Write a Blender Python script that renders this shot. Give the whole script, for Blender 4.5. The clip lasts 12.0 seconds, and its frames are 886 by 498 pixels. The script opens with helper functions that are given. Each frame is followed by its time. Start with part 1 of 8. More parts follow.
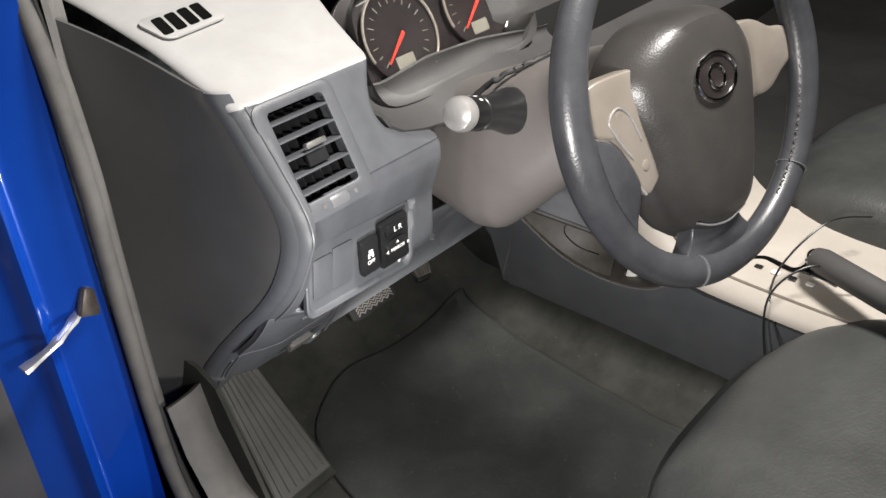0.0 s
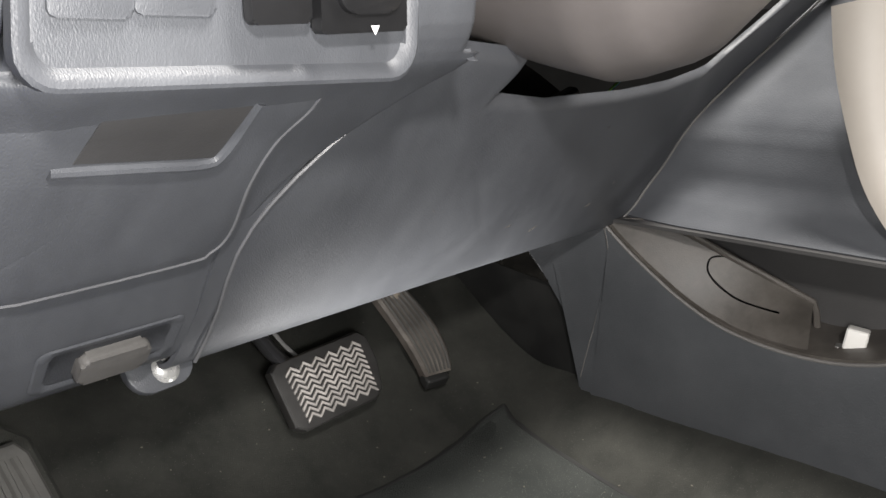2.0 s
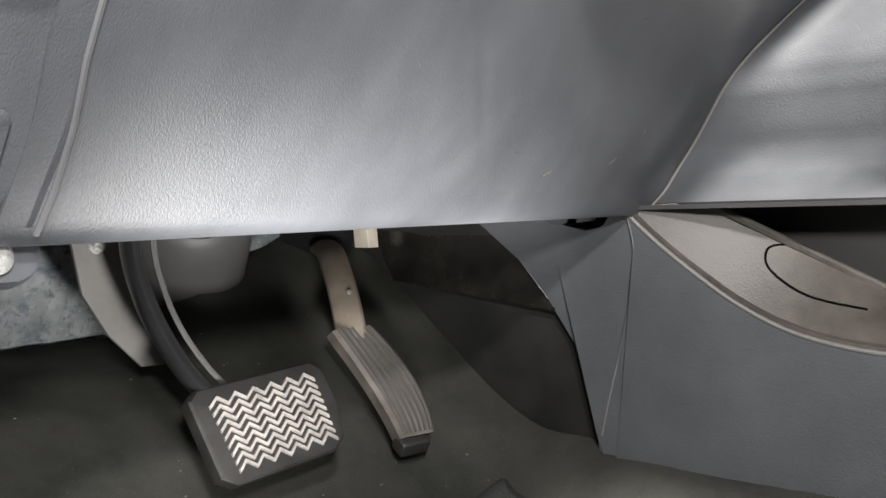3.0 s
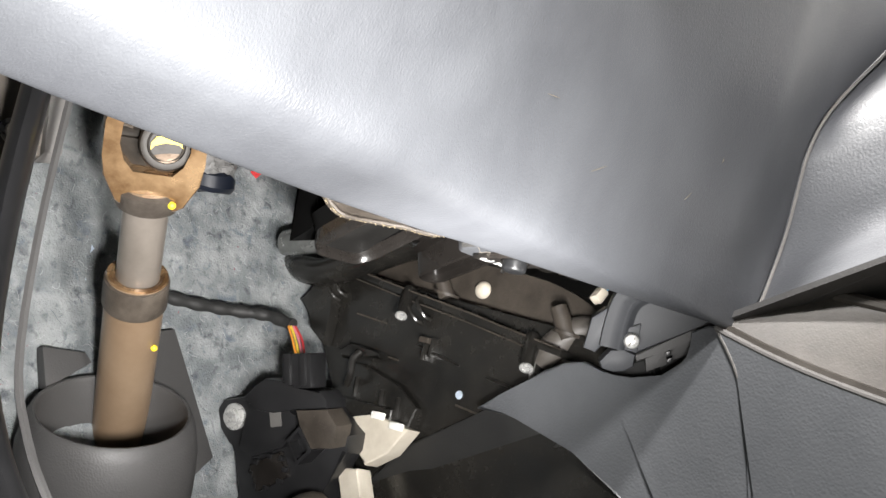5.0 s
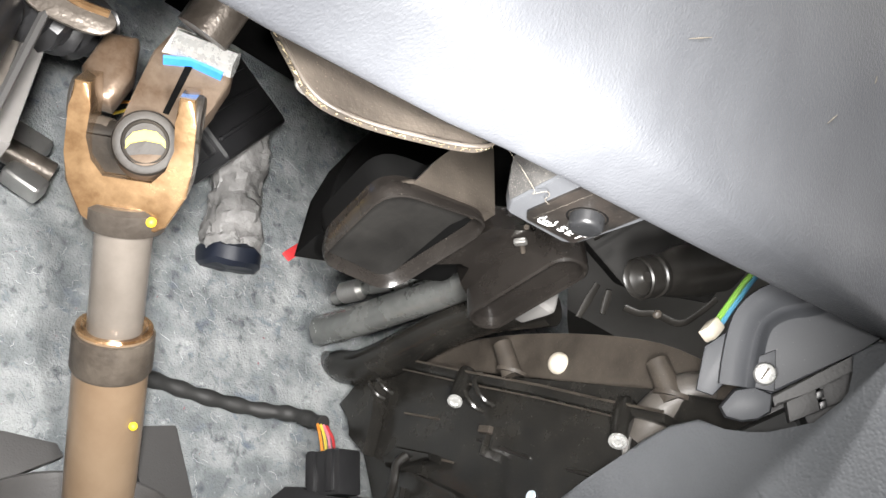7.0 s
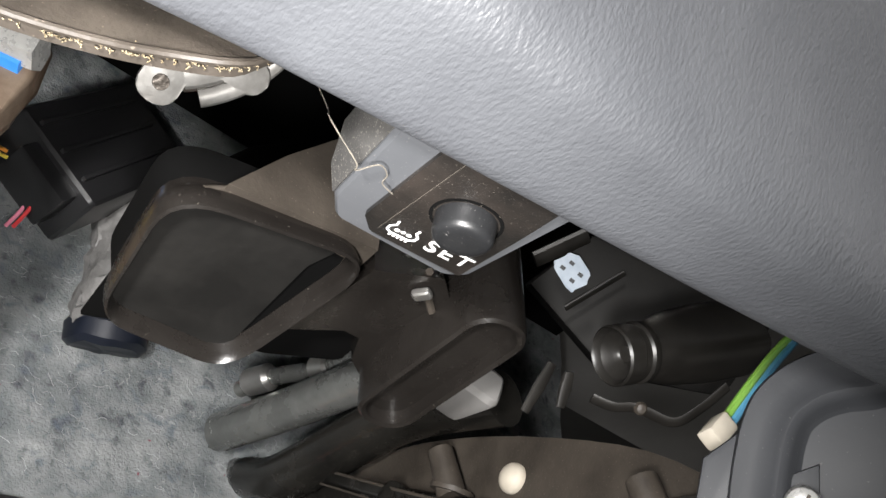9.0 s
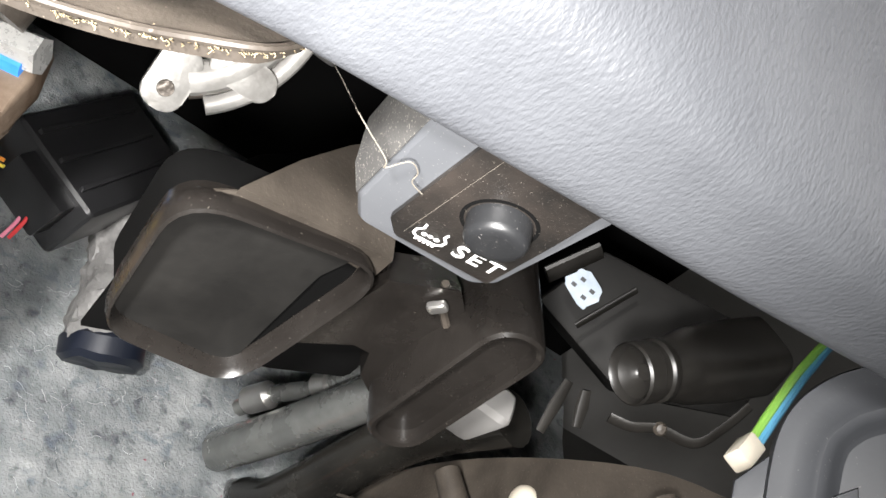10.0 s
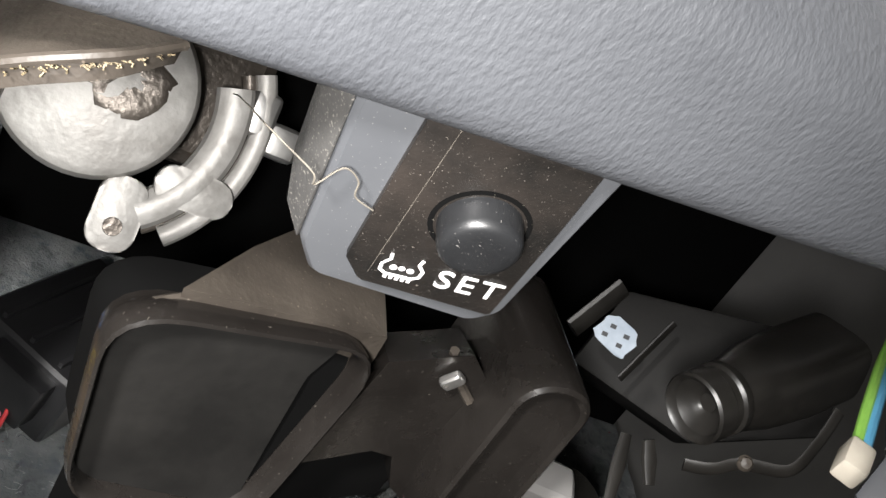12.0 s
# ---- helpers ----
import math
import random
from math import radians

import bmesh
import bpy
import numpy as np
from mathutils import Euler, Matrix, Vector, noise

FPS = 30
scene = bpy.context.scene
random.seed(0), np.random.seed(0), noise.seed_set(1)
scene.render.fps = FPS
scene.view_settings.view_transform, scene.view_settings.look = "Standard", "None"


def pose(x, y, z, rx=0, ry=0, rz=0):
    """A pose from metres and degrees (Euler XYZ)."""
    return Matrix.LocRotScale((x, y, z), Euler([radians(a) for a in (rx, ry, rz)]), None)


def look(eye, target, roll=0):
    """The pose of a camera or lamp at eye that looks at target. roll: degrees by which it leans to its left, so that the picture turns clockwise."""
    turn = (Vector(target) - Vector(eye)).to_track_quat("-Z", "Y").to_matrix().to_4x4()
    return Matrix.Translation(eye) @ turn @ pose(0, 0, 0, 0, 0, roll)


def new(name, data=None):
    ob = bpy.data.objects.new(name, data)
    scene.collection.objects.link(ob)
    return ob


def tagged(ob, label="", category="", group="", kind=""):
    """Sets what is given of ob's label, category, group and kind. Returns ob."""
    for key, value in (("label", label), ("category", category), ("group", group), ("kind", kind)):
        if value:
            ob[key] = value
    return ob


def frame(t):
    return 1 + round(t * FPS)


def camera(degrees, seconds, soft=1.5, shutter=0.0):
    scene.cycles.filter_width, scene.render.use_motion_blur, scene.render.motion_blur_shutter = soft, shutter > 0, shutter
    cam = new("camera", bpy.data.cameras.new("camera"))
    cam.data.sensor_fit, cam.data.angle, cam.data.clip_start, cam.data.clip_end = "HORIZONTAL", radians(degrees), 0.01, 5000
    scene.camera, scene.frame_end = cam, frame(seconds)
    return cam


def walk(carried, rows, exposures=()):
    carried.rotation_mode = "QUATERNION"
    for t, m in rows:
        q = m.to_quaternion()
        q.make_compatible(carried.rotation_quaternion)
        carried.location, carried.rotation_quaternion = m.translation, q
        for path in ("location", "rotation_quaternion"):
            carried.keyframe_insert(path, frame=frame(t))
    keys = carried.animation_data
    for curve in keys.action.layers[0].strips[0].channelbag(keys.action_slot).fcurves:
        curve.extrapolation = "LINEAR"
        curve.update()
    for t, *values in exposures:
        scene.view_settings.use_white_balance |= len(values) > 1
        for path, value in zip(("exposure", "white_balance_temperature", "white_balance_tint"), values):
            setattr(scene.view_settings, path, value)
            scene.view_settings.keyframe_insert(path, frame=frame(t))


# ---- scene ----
cam = camera(52.0, 12.0)
PATH = [
    (0, (-0.8936, -0.5758, 1.0417), (-0.7698, -0.4597, 0.9359), -3.29),
    (0.5, (-0.7592, -0.5328, 0.9374), (-0.6370, -0.4118, 0.8353), -3.60),
    (0.8, (-0.7066, -0.5052, 0.8281), (-0.5837, -0.3748, 0.7393), -5.44),
    (1, (-0.6574, -0.4265, 0.7804), (-0.5315, -0.2973, 0.6940), -3.65),
    (1.2, (-0.6234, -0.3796, 0.7072), (-0.4946, -0.2468, 0.6313), -3.61),
    (1.5, (-0.5763, -0.2728, 0.6139), (-0.4432, -0.1402, 0.5455), -2.24),
    (2, (-0.5199, -0.1901, 0.4778), (-0.3797, -0.0573, 0.4255), -1.11),
    (2.5, (-0.4679, -0.1072, 0.3368), (-0.3185, 0.0222, 0.3063), -1.43),
    (3, (-0.4134, -0.0661, 0.2877), (-0.2620, 0.0641, 0.2784), -1.62),
    (3.2, (-0.4105, -0.0481, 0.2715), (-0.2579, 0.0811, 0.2714), -1.60),
    (4.8, (-0.2639, 0.0811, 0.1248), (-0.1230, 0.1954, 0.2090), -6.30),
    (5, (-0.2518, 0.0918, 0.1163), (-0.1134, 0.2032, 0.2081), -6.72),
    (5.5, (-0.2163, 0.1157, 0.1105), (-0.0858, 0.2215, 0.2190), -8.23),
    (6, (-0.1834, 0.1374, 0.0930), (-0.0573, 0.2393, 0.2101), -7.42),
    (6.5, (-0.1540, 0.1583, 0.0999), (-0.0389, 0.2587, 0.2291), -6.30),
    (6.7, (-0.1468, 0.1701, 0.1019), (-0.0349, 0.2721, 0.2325), -5.82),
    (8.3, (-0.0359, 0.2167, 0.1450), (0.0654, 0.3210, 0.2824), -4.93),
    (8.5, (-0.0290, 0.2215, 0.1654), (0.0710, 0.3240, 0.3050), -3.49),
    (9, (-0.0229, 0.2265, 0.1745), (0.0713, 0.3222, 0.3227), -4.21),
    (9.5, (-0.0178, 0.2342, 0.1813), (0.0767, 0.3276, 0.3308), -3.51),
    (10, (-0.0217, 0.2369, 0.1801), (0.0714, 0.3288, 0.3314), -4.35),
    (10.5, (-0.0229, 0.2374, 0.1790), (0.0695, 0.3276, 0.3317), -5.16),
    (11, (-0.0064, 0.2439, 0.1895), (0.0824, 0.3289, 0.3472), -6.47),
    (11.5, (0.0203, 0.2474, 0.2023), (0.1032, 0.3250, 0.3669), -11.21),
    (12, (0.0028, 0.2564, 0.1970), (0.0825, 0.3332, 0.3637), -18.97),
]
walk(cam, [(t, look(eye, target, roll)) for t, eye, target, roll in PATH],
     [(0, -0.48), (0.5, -0.82), (1.0, -0.28), (1.5, -0.02), (2.0, 0.08), (2.5, 0.85), (3.2, 0.95), (4.8, 1.60), (5.5, 1.46), (6.0, 1.65), (6.7, 1.97), (8.5, 2.36), (9.0, 1.25), (9.5, 2.05), (10.5, 1.70), (11.0, 2.00), (11.5, 1.60), (12, 1.30)])

# ---- light ----
world = bpy.data.worlds.new("garage_dusk")
scene.world = world
world.use_nodes = True
world.node_tree.nodes["Background"].inputs[0].default_value = (0.90, 0.94, 1.0, 1)
world.node_tree.nodes["Background"].inputs[1].default_value = 0.10


def lamp(name, kind, where, to, watts, size=0.1, colour=(1, 1, 1), cone=90, blend=0.5):
    data = bpy.data.lights.new(name, kind)
    data.energy, data.color = watts, colour
    if kind == "AREA":
        data.shape, data.size = "DISK", size
    else:
        data.shadow_soft_size = size
    if kind == "SPOT":
        data.spot_size, data.spot_blend = radians(cone), blend
    ob = new(name, data)
    ob.matrix_world = look(where, to)
    return ob


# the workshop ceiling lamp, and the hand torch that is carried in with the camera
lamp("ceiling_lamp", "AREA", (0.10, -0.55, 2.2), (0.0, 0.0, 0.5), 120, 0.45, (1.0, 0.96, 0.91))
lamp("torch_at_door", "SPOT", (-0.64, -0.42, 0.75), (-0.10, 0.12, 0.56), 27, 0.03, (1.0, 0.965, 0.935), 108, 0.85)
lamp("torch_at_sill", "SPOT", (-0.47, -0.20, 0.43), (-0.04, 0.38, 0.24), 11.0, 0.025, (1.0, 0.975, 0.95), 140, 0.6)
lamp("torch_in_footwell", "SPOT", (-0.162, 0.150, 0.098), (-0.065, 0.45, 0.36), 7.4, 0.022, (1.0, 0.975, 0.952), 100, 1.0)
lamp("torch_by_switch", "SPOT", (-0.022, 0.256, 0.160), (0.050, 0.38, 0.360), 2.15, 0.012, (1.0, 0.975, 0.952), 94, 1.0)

# ---- materials ----


def shader(name, rough=0.6, metal=0.0):
    m = bpy.data.materials.new(name)
    m.use_nodes = True
    b = m.node_tree.nodes["Principled BSDF"]
    b.inputs["Roughness"].default_value, b.inputs["Metallic"].default_value = rough, metal
    return m, m.node_tree.nodes, m.node_tree.links, b


def surface(name, dark, light, rough=0.6, metal=0.0, grain=900.0, bump=0.2, depth=0.0004, stain=9.0, spread=0.12, cells=False,
            specks=0.0, speck_colour=(0.5, 0.5, 0.48), coat=0.0, spec=0.5, stretch=(1, 1, 1), speck_scale=1300.0):
    """A painted, moulded or woven surface: two tones by stains, fine grain in the relief, worn gloss and dust specks."""
    m, n, l, b = shader(name, rough, metal)
    co = n.new("ShaderNodeTexCoord")
    mp = n.new("ShaderNodeMapping")
    mp.inputs["Scale"].default_value = stretch
    l.new(co.outputs["Object"], mp.inputs[0])
    big = n.new("ShaderNodeTexNoise")
    big.inputs["Scale"].default_value, big.inputs["Detail"].default_value, big.inputs["Roughness"].default_value = stain, 6, 0.65
    l.new(mp.outputs[0], big.inputs[0])
    ramp = n.new("ShaderNodeValToRGB")
    ramp.color_ramp.elements[0].position, ramp.color_ramp.elements[1].position = 0.35, 0.68
    ramp.color_ramp.elements[0].color, ramp.color_ramp.elements[1].color = (*dark, 1), (*light, 1)
    l.new(big.outputs[0], ramp.inputs[0])
    colour = ramp.outputs[0]
    if cells:
        fine = n.new("ShaderNodeTexVoronoi")
        fine.feature = "SMOOTH_F1"
    else:
        fine = n.new("ShaderNodeTexNoise")
        fine.inputs["Detail"].default_value = 3
    fine.inputs["Scale"].default_value = grain
    l.new(mp.outputs[0], fine.inputs[0])
    if specks:
        dust = n.new("ShaderNodeTexNoise")
        dust.inputs["Scale"].default_value, dust.inputs["Detail"].default_value = speck_scale, 1
        l.new(mp.outputs[0], dust.inputs[0])
        cut = n.new("ShaderNodeMapRange")
        cut.inputs[1].default_value, cut.inputs[2].default_value = 0.74 - specks, 0.78 - specks
        l.new(dust.outputs[0], cut.inputs[0])
        mix = n.new("ShaderNodeMixRGB")
        mix.inputs[2].default_value = (*speck_colour, 1)
        l.new(cut.outputs[0], mix.inputs[0])
        l.new(colour, mix.inputs[1])
        colour = mix.outputs[0]
    l.new(colour, b.inputs["Base Color"])
    wear = n.new("ShaderNodeMapRange")
    wear.inputs[3].default_value, wear.inputs[4].default_value = max(0.02, rough - spread), min(1, rough + spread)
    l.new(big.outputs[0], wear.inputs[0])
    l.new(wear.outputs[0], b.inputs["Roughness"])
    if bump:
        bp = n.new("ShaderNodeBump")
        bp.inputs["Strength"].default_value, bp.inputs["Distance"].default_value = bump, depth
        l.new(fine.outputs[0], bp.inputs["Height"])
        l.new(bp.outputs[0], b.inputs["Normal"])
    b.inputs["Coat Weight"].default_value = coat
    b.inputs["Coat Roughness"].default_value = 0.05
    b.inputs["Specular IOR Level"].default_value = spec
    return m


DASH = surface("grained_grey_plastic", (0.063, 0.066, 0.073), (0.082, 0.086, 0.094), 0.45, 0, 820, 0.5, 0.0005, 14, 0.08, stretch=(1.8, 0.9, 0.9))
# dash top skin, its colour raised to hold the overhead light's sheen
DASH_TOP_LIT = surface("soft_grey_dash_skin_lit", (0.29, 0.285, 0.28), (0.35, 0.345, 0.34), 0.42, 0, 900, 0.4, 0.0003, 8, 0.08, cells=True)
SHROUD = surface("smooth_grey_plastic", (0.116, 0.104, 0.099), (0.143, 0.130, 0.125), 0.42, 0, 700, 0.2, 0.0003, 7, 0.06)
CAP = surface("charcoal_plastic", (0.044, 0.043, 0.043), (0.060, 0.058, 0.057), 0.56, 0, 900, 0.4, 0.0003, 7, 0.08, cells=True)
END_CAP = surface("charcoal_end_cap_plastic", (0.052, 0.051, 0.051), (0.066, 0.065, 0.064), 0.50, 0, 950, 0.4, 0.0003, 7, 0.08, cells=True)
CONSOLE = surface("pebbled_charcoal_plastic", (0.072, 0.076, 0.082), (0.094, 0.098, 0.105), 0.40, 0, 760, 0.65, 0.0004, 12, 0.08, cells=True)
CONSOLE_RECESS = surface("dusty_grey_plastic", (0.055, 0.049, 0.043), (0.10, 0.09, 0.08), 0.5, 0, 900, 0.3, 0.0003, 30, 0.1, cells=True)
BEIGE = surface("satin_beige_plastic", (0.35, 0.315, 0.275), (0.41, 0.375, 0.335), 0.42, 0, 900, 0.1, 0.0002, 6, 0.05)
SILVER = surface("silver_painted_plastic", (0.26, 0.225, 0.19), (0.32, 0.285, 0.25), 0.34, 0.45, 1200, 0.08, 0.0002, 9, 0.06)
BLACK = surface("satin_black_plastic", (0.009, 0.009, 0.0095), (0.016, 0.016, 0.017), 0.32, 0, 900, 0.15, 0.0003, 14, 0.08)
HVAC = surface("dusty_black_plastic", (0.0085, 0.0082, 0.0076), (0.021, 0.0195, 0.017), 0.25, 0, 700, 0.2, 0.0004, 34, 0.16, specks=0.004, speck_colour=(0.09, 0.083, 0.07))
HVAC_BROWN = surface("dust_covered_brown_plastic", (0.028, 0.023, 0.0185), (0.066, 0.055, 0.044), 0.55, 0, 700, 0.35, 0.0005, 40, 0.14, specks=0.025, speck_colour=(0.12, 0.10, 0.08))
DUCT = surface("dark_brown_duct_plastic", (0.0088, 0.0076, 0.0068), (0.0165, 0.0145, 0.0130), 0.26, 0, 700, 0.2, 0.0003, 26, 0.14, specks=0.006, speck_colour=(0.06, 0.054, 0.046))
HVAC_SMOOTH = surface("greasy_black_plastic", (0.0095, 0.0088, 0.0080), (0.019, 0.0175, 0.0155), 0.38, 0, 500, 0.1, 0.0003, 60, 0.14)
DULL = surface("dull_black_plastic", (0.0075, 0.0072, 0.0068), (0.0135, 0.0128, 0.0118), 0.6, 0, 500, 0.2, 0.0003, 40, 0.12, spec=0.25)
# near-black base colour that carries the shade of openings and hollows
SHADE_BLACK = surface("painted_shade_black", (0.002, 0.002, 0.002), (0.004, 0.004, 0.004), 0.95, 0, 100, 0, 0, 5, 0.02, spec=0.05)
CARPET = surface("black_loop_carpet", (0.024, 0.0246, 0.0218), (0.047, 0.0470, 0.0415), 0.95, 0, 1400, 0.8, 0.0015, 14, 0.03, specks=0.012, speck_colour=(0.14, 0.14, 0.125), spec=0.2)
MAT = surface("dark_green_grey_floor_mat", (0.024, 0.027, 0.025), (0.040, 0.043, 0.040), 0.9, 0, 700, 0.8, 0.002, 10, 0.04, specks=0.03, speck_colour=(0.25, 0.25, 0.23), spec=0.25)
RUBBER = surface("dull_black_rubber", (0.011, 0.011, 0.011), (0.020, 0.020, 0.019), 0.62, 0, 600, 0.3, 0.0004, 18, 0.1)
SEAL = surface("dusty_grey_rubber_seal", (0.075, 0.072, 0.068), (0.11, 0.105, 0.10), 0.7, 0, 500, 0.4, 0.0006, 22, 0.1)
TRIM = surface("grey_moulded_sill_trim", (0.13, 0.125, 0.12), (0.17, 0.162, 0.155), 0.6, 0, 380, 0.4, 0.0005, 10, 0.08, cells=True)
BLUE = surface("metallic_blue_car_paint", (0.003, 0.052, 0.38), (0.004, 0.066, 0.45), 0.30, 0.25, 1500, 0.05, 0.0001, 5, 0.06, coat=0.9)
LEATHER = surface("dark_grey_leather", (0.034, 0.0355, 0.035), (0.049, 0.051, 0.0495), 0.50, 0, 260, 0.6, 0.0008, 9, 0.08, cells=True)
RIM_LEATHER = surface("worn_grey_wheel_leather", (0.031, 0.032, 0.036), (0.050, 0.051, 0.056), 0.34, 0, 500, 0.35, 0.0004, 14, 0.08, cells=True)
PAD = surface("dark_grey_airbag_cover", (0.032, 0.030, 0.0285), (0.043, 0.040, 0.038), 0.36, 0, 520, 0.4, 0.0004, 8, 0.07, cells=True)
CHROME = surface("chrome", (0.72, 0.70, 0.68), (0.80, 0.79, 0.77), 0.10, 1.0, 300, 0, 0, 20, 0.04)
STEEL = surface("zinc_plated_steel", (0.52, 0.51, 0.49), (0.68, 0.67, 0.65), 0.30, 0.9, 500, 0.15, 0.0003, 40, 0.12)
SCREW = surface("bright_zinc_screw", (0.42, 0.42, 0.41), (0.58, 0.58, 0.56), 0.28, 0.45, 500, 0.2, 0.0003, 200, 0.1)
CAST = surface("raw_cast_steel", (0.075, 0.063, 0.053), (0.15, 0.13, 0.11), 0.34, 0.5, 420, 0.5, 0.0006, 45, 0.12)
BRONZE = surface("rust_filmed_bronze_steel", (0.15, 0.075, 0.030), (0.50, 0.33, 0.18), 0.22, 0.62, 300, 0.35, 0.0005, 34, 0.16, coat=0.9)
TUBE = surface("oiled_brown_steel_tube", (0.165, 0.112, 0.070), (0.215, 0.155, 0.102), 0.36, 0.12, 260, 0.2, 0.0003, 18, 0.08)
SHAFT = surface("bare_turned_steel", (0.20, 0.175, 0.15), (0.27, 0.24, 0.21), 0.32, 0.45, 900, 0.2, 0.0002, 24, 0.08, stretch=(1, 1, 1))
ALLOY = surface("dirty_white_cast_alloy", (0.33, 0.315, 0.295), (0.55, 0.54, 0.515), 0.48, 0.35, 260, 0.4, 0.0006, 60, 0.12)
PEDAL = surface("worn_pedal_ridge_rubber", (0.17, 0.16, 0.15), (0.31, 0.29, 0.27), 0.55, 0, 500, 0.4, 0.0004, 60, 0.12)
PEDAL_BASE = surface("black_pedal_rubber", (0.010, 0.0095, 0.009), (0.019, 0.018, 0.017), 0.5, 0, 500, 0.3, 0.0004, 40, 0.1)
GAS = surface("brown_worn_pedal_plastic", (0.060, 0.052, 0.046), (0.13, 0.115, 0.10), 0.46, 0, 500, 0.3, 0.0004, 40, 0.1)
FOOT = surface("grey_ribbed_rubber", (0.042, 0.041, 0.038), (0.070, 0.068, 0.063), 0.7, 0, 500, 0.4, 0.0004, 16, 0.08)
WHITE = surface("white_plastic", (0.74, 0.72, 0.68), (0.80, 0.79, 0.76), 0.45, 0, 500, 0.1, 0.0002, 10, 0.08)
PRINT = surface("white_printed_ink", (0.78, 0.78, 0.77), (0.84, 0.84, 0.83), 0.5, 0, 500, 0, 0, 10, 0.05)
PLATE = surface("dusty_black_switch_plate", (0.007, 0.0065, 0.006), (0.020, 0.016, 0.0135), 0.45, 0, 1600, 0.3, 0.0002, 60, 0.1, specks=0.018, speck_colour=(0.15, 0.135, 0.12), speck_scale=4200)
HOUSING = surface("smooth_blue_grey_plastic", (0.064, 0.067, 0.073), (0.076, 0.079, 0.085), 0.5, 0, 1500, 0.1, 0.0001, 20, 0.05, specks=0.002, speck_colour=(0.22, 0.215, 0.205), speck_scale=3000)
DUSTY_SIDE = surface("dust_specked_grey_plastic", (0.036, 0.035, 0.034), (0.060, 0.058, 0.055), 0.7, 0, 900, 0.4, 0.0003, 60, 0.1, specks=0.10, speck_colour=(0.17, 0.16, 0.145), speck_scale=2200)
BUTTON = surface("soft_black_button", (0.0085, 0.0088, 0.0096), (0.014, 0.0145, 0.0155), 0.36, 0, 1500, 0.15, 0.0001, 60, 0.08, specks=0.01, speck_colour=(0.22, 0.21, 0.20), speck_scale=3400)
RED = surface("red_needle", (0.62, 0.03, 0.02), (0.70, 0.05, 0.03), 0.4, 0, 100, 0, 0, 5, 0.02)
LCD = surface("grey_green_display", (0.16, 0.15, 0.12), (0.20, 0.19, 0.16), 0.3, 0, 100, 0, 0, 5, 0.02)
DIAL = surface("black_dial_face", (0.012, 0.010, 0.010), (0.020, 0.016, 0.016), 0.35, 0, 100, 0, 0, 8, 0.05)
YELLOW = surface("yellow_paint_mark", (0.75, 0.55, 0.02), (0.82, 0.64, 0.05), 0.5, 0, 100, 0, 0, 90, 0.05)
MARK_BLUE = surface("blue_paint_mark", (0.02, 0.16, 0.55), (0.04, 0.24, 0.68), 0.5, 0, 100, 0, 0, 90, 0.05)
MARK_RED = surface("red_tape", (0.55, 0.03, 0.04), (0.66, 0.06, 0.06), 0.5, 0, 100, 0, 0, 60, 0.05)
WIRE_GREEN = surface("green_wire_sleeve", (0.24, 0.52, 0.08), (0.32, 0.62, 0.12), 0.4, 0, 100, 0, 0, 30, 0.05)
WIRE_BLUE = surface("blue_wire_sleeve", (0.10, 0.34, 0.56), (0.14, 0.42, 0.64), 0.4, 0, 100, 0, 0, 30, 0.05)
WIRE_ORANGE = surface("orange_wire_sleeve", (0.80, 0.28, 0.03), (0.86, 0.36, 0.06), 0.4, 0, 100, 0, 0, 30, 0.05)
WIRE_YELLOW = surface("yellow_wire_sleeve", (0.80, 0.60, 0.06), (0.86, 0.68, 0.10), 0.4, 0, 100, 0, 0, 30, 0.05)
WIRE_PINK = surface("pink_wire_sleeve", (0.72, 0.22, 0.32), (0.78, 0.28, 0.38), 0.4, 0, 100, 0, 0, 30, 0.05)
LABEL = surface("pale_blue_sticker", (0.38, 0.45, 0.54), (0.48, 0.55, 0.63), 0.5, 0, 100, 0, 0, 200, 0.05)


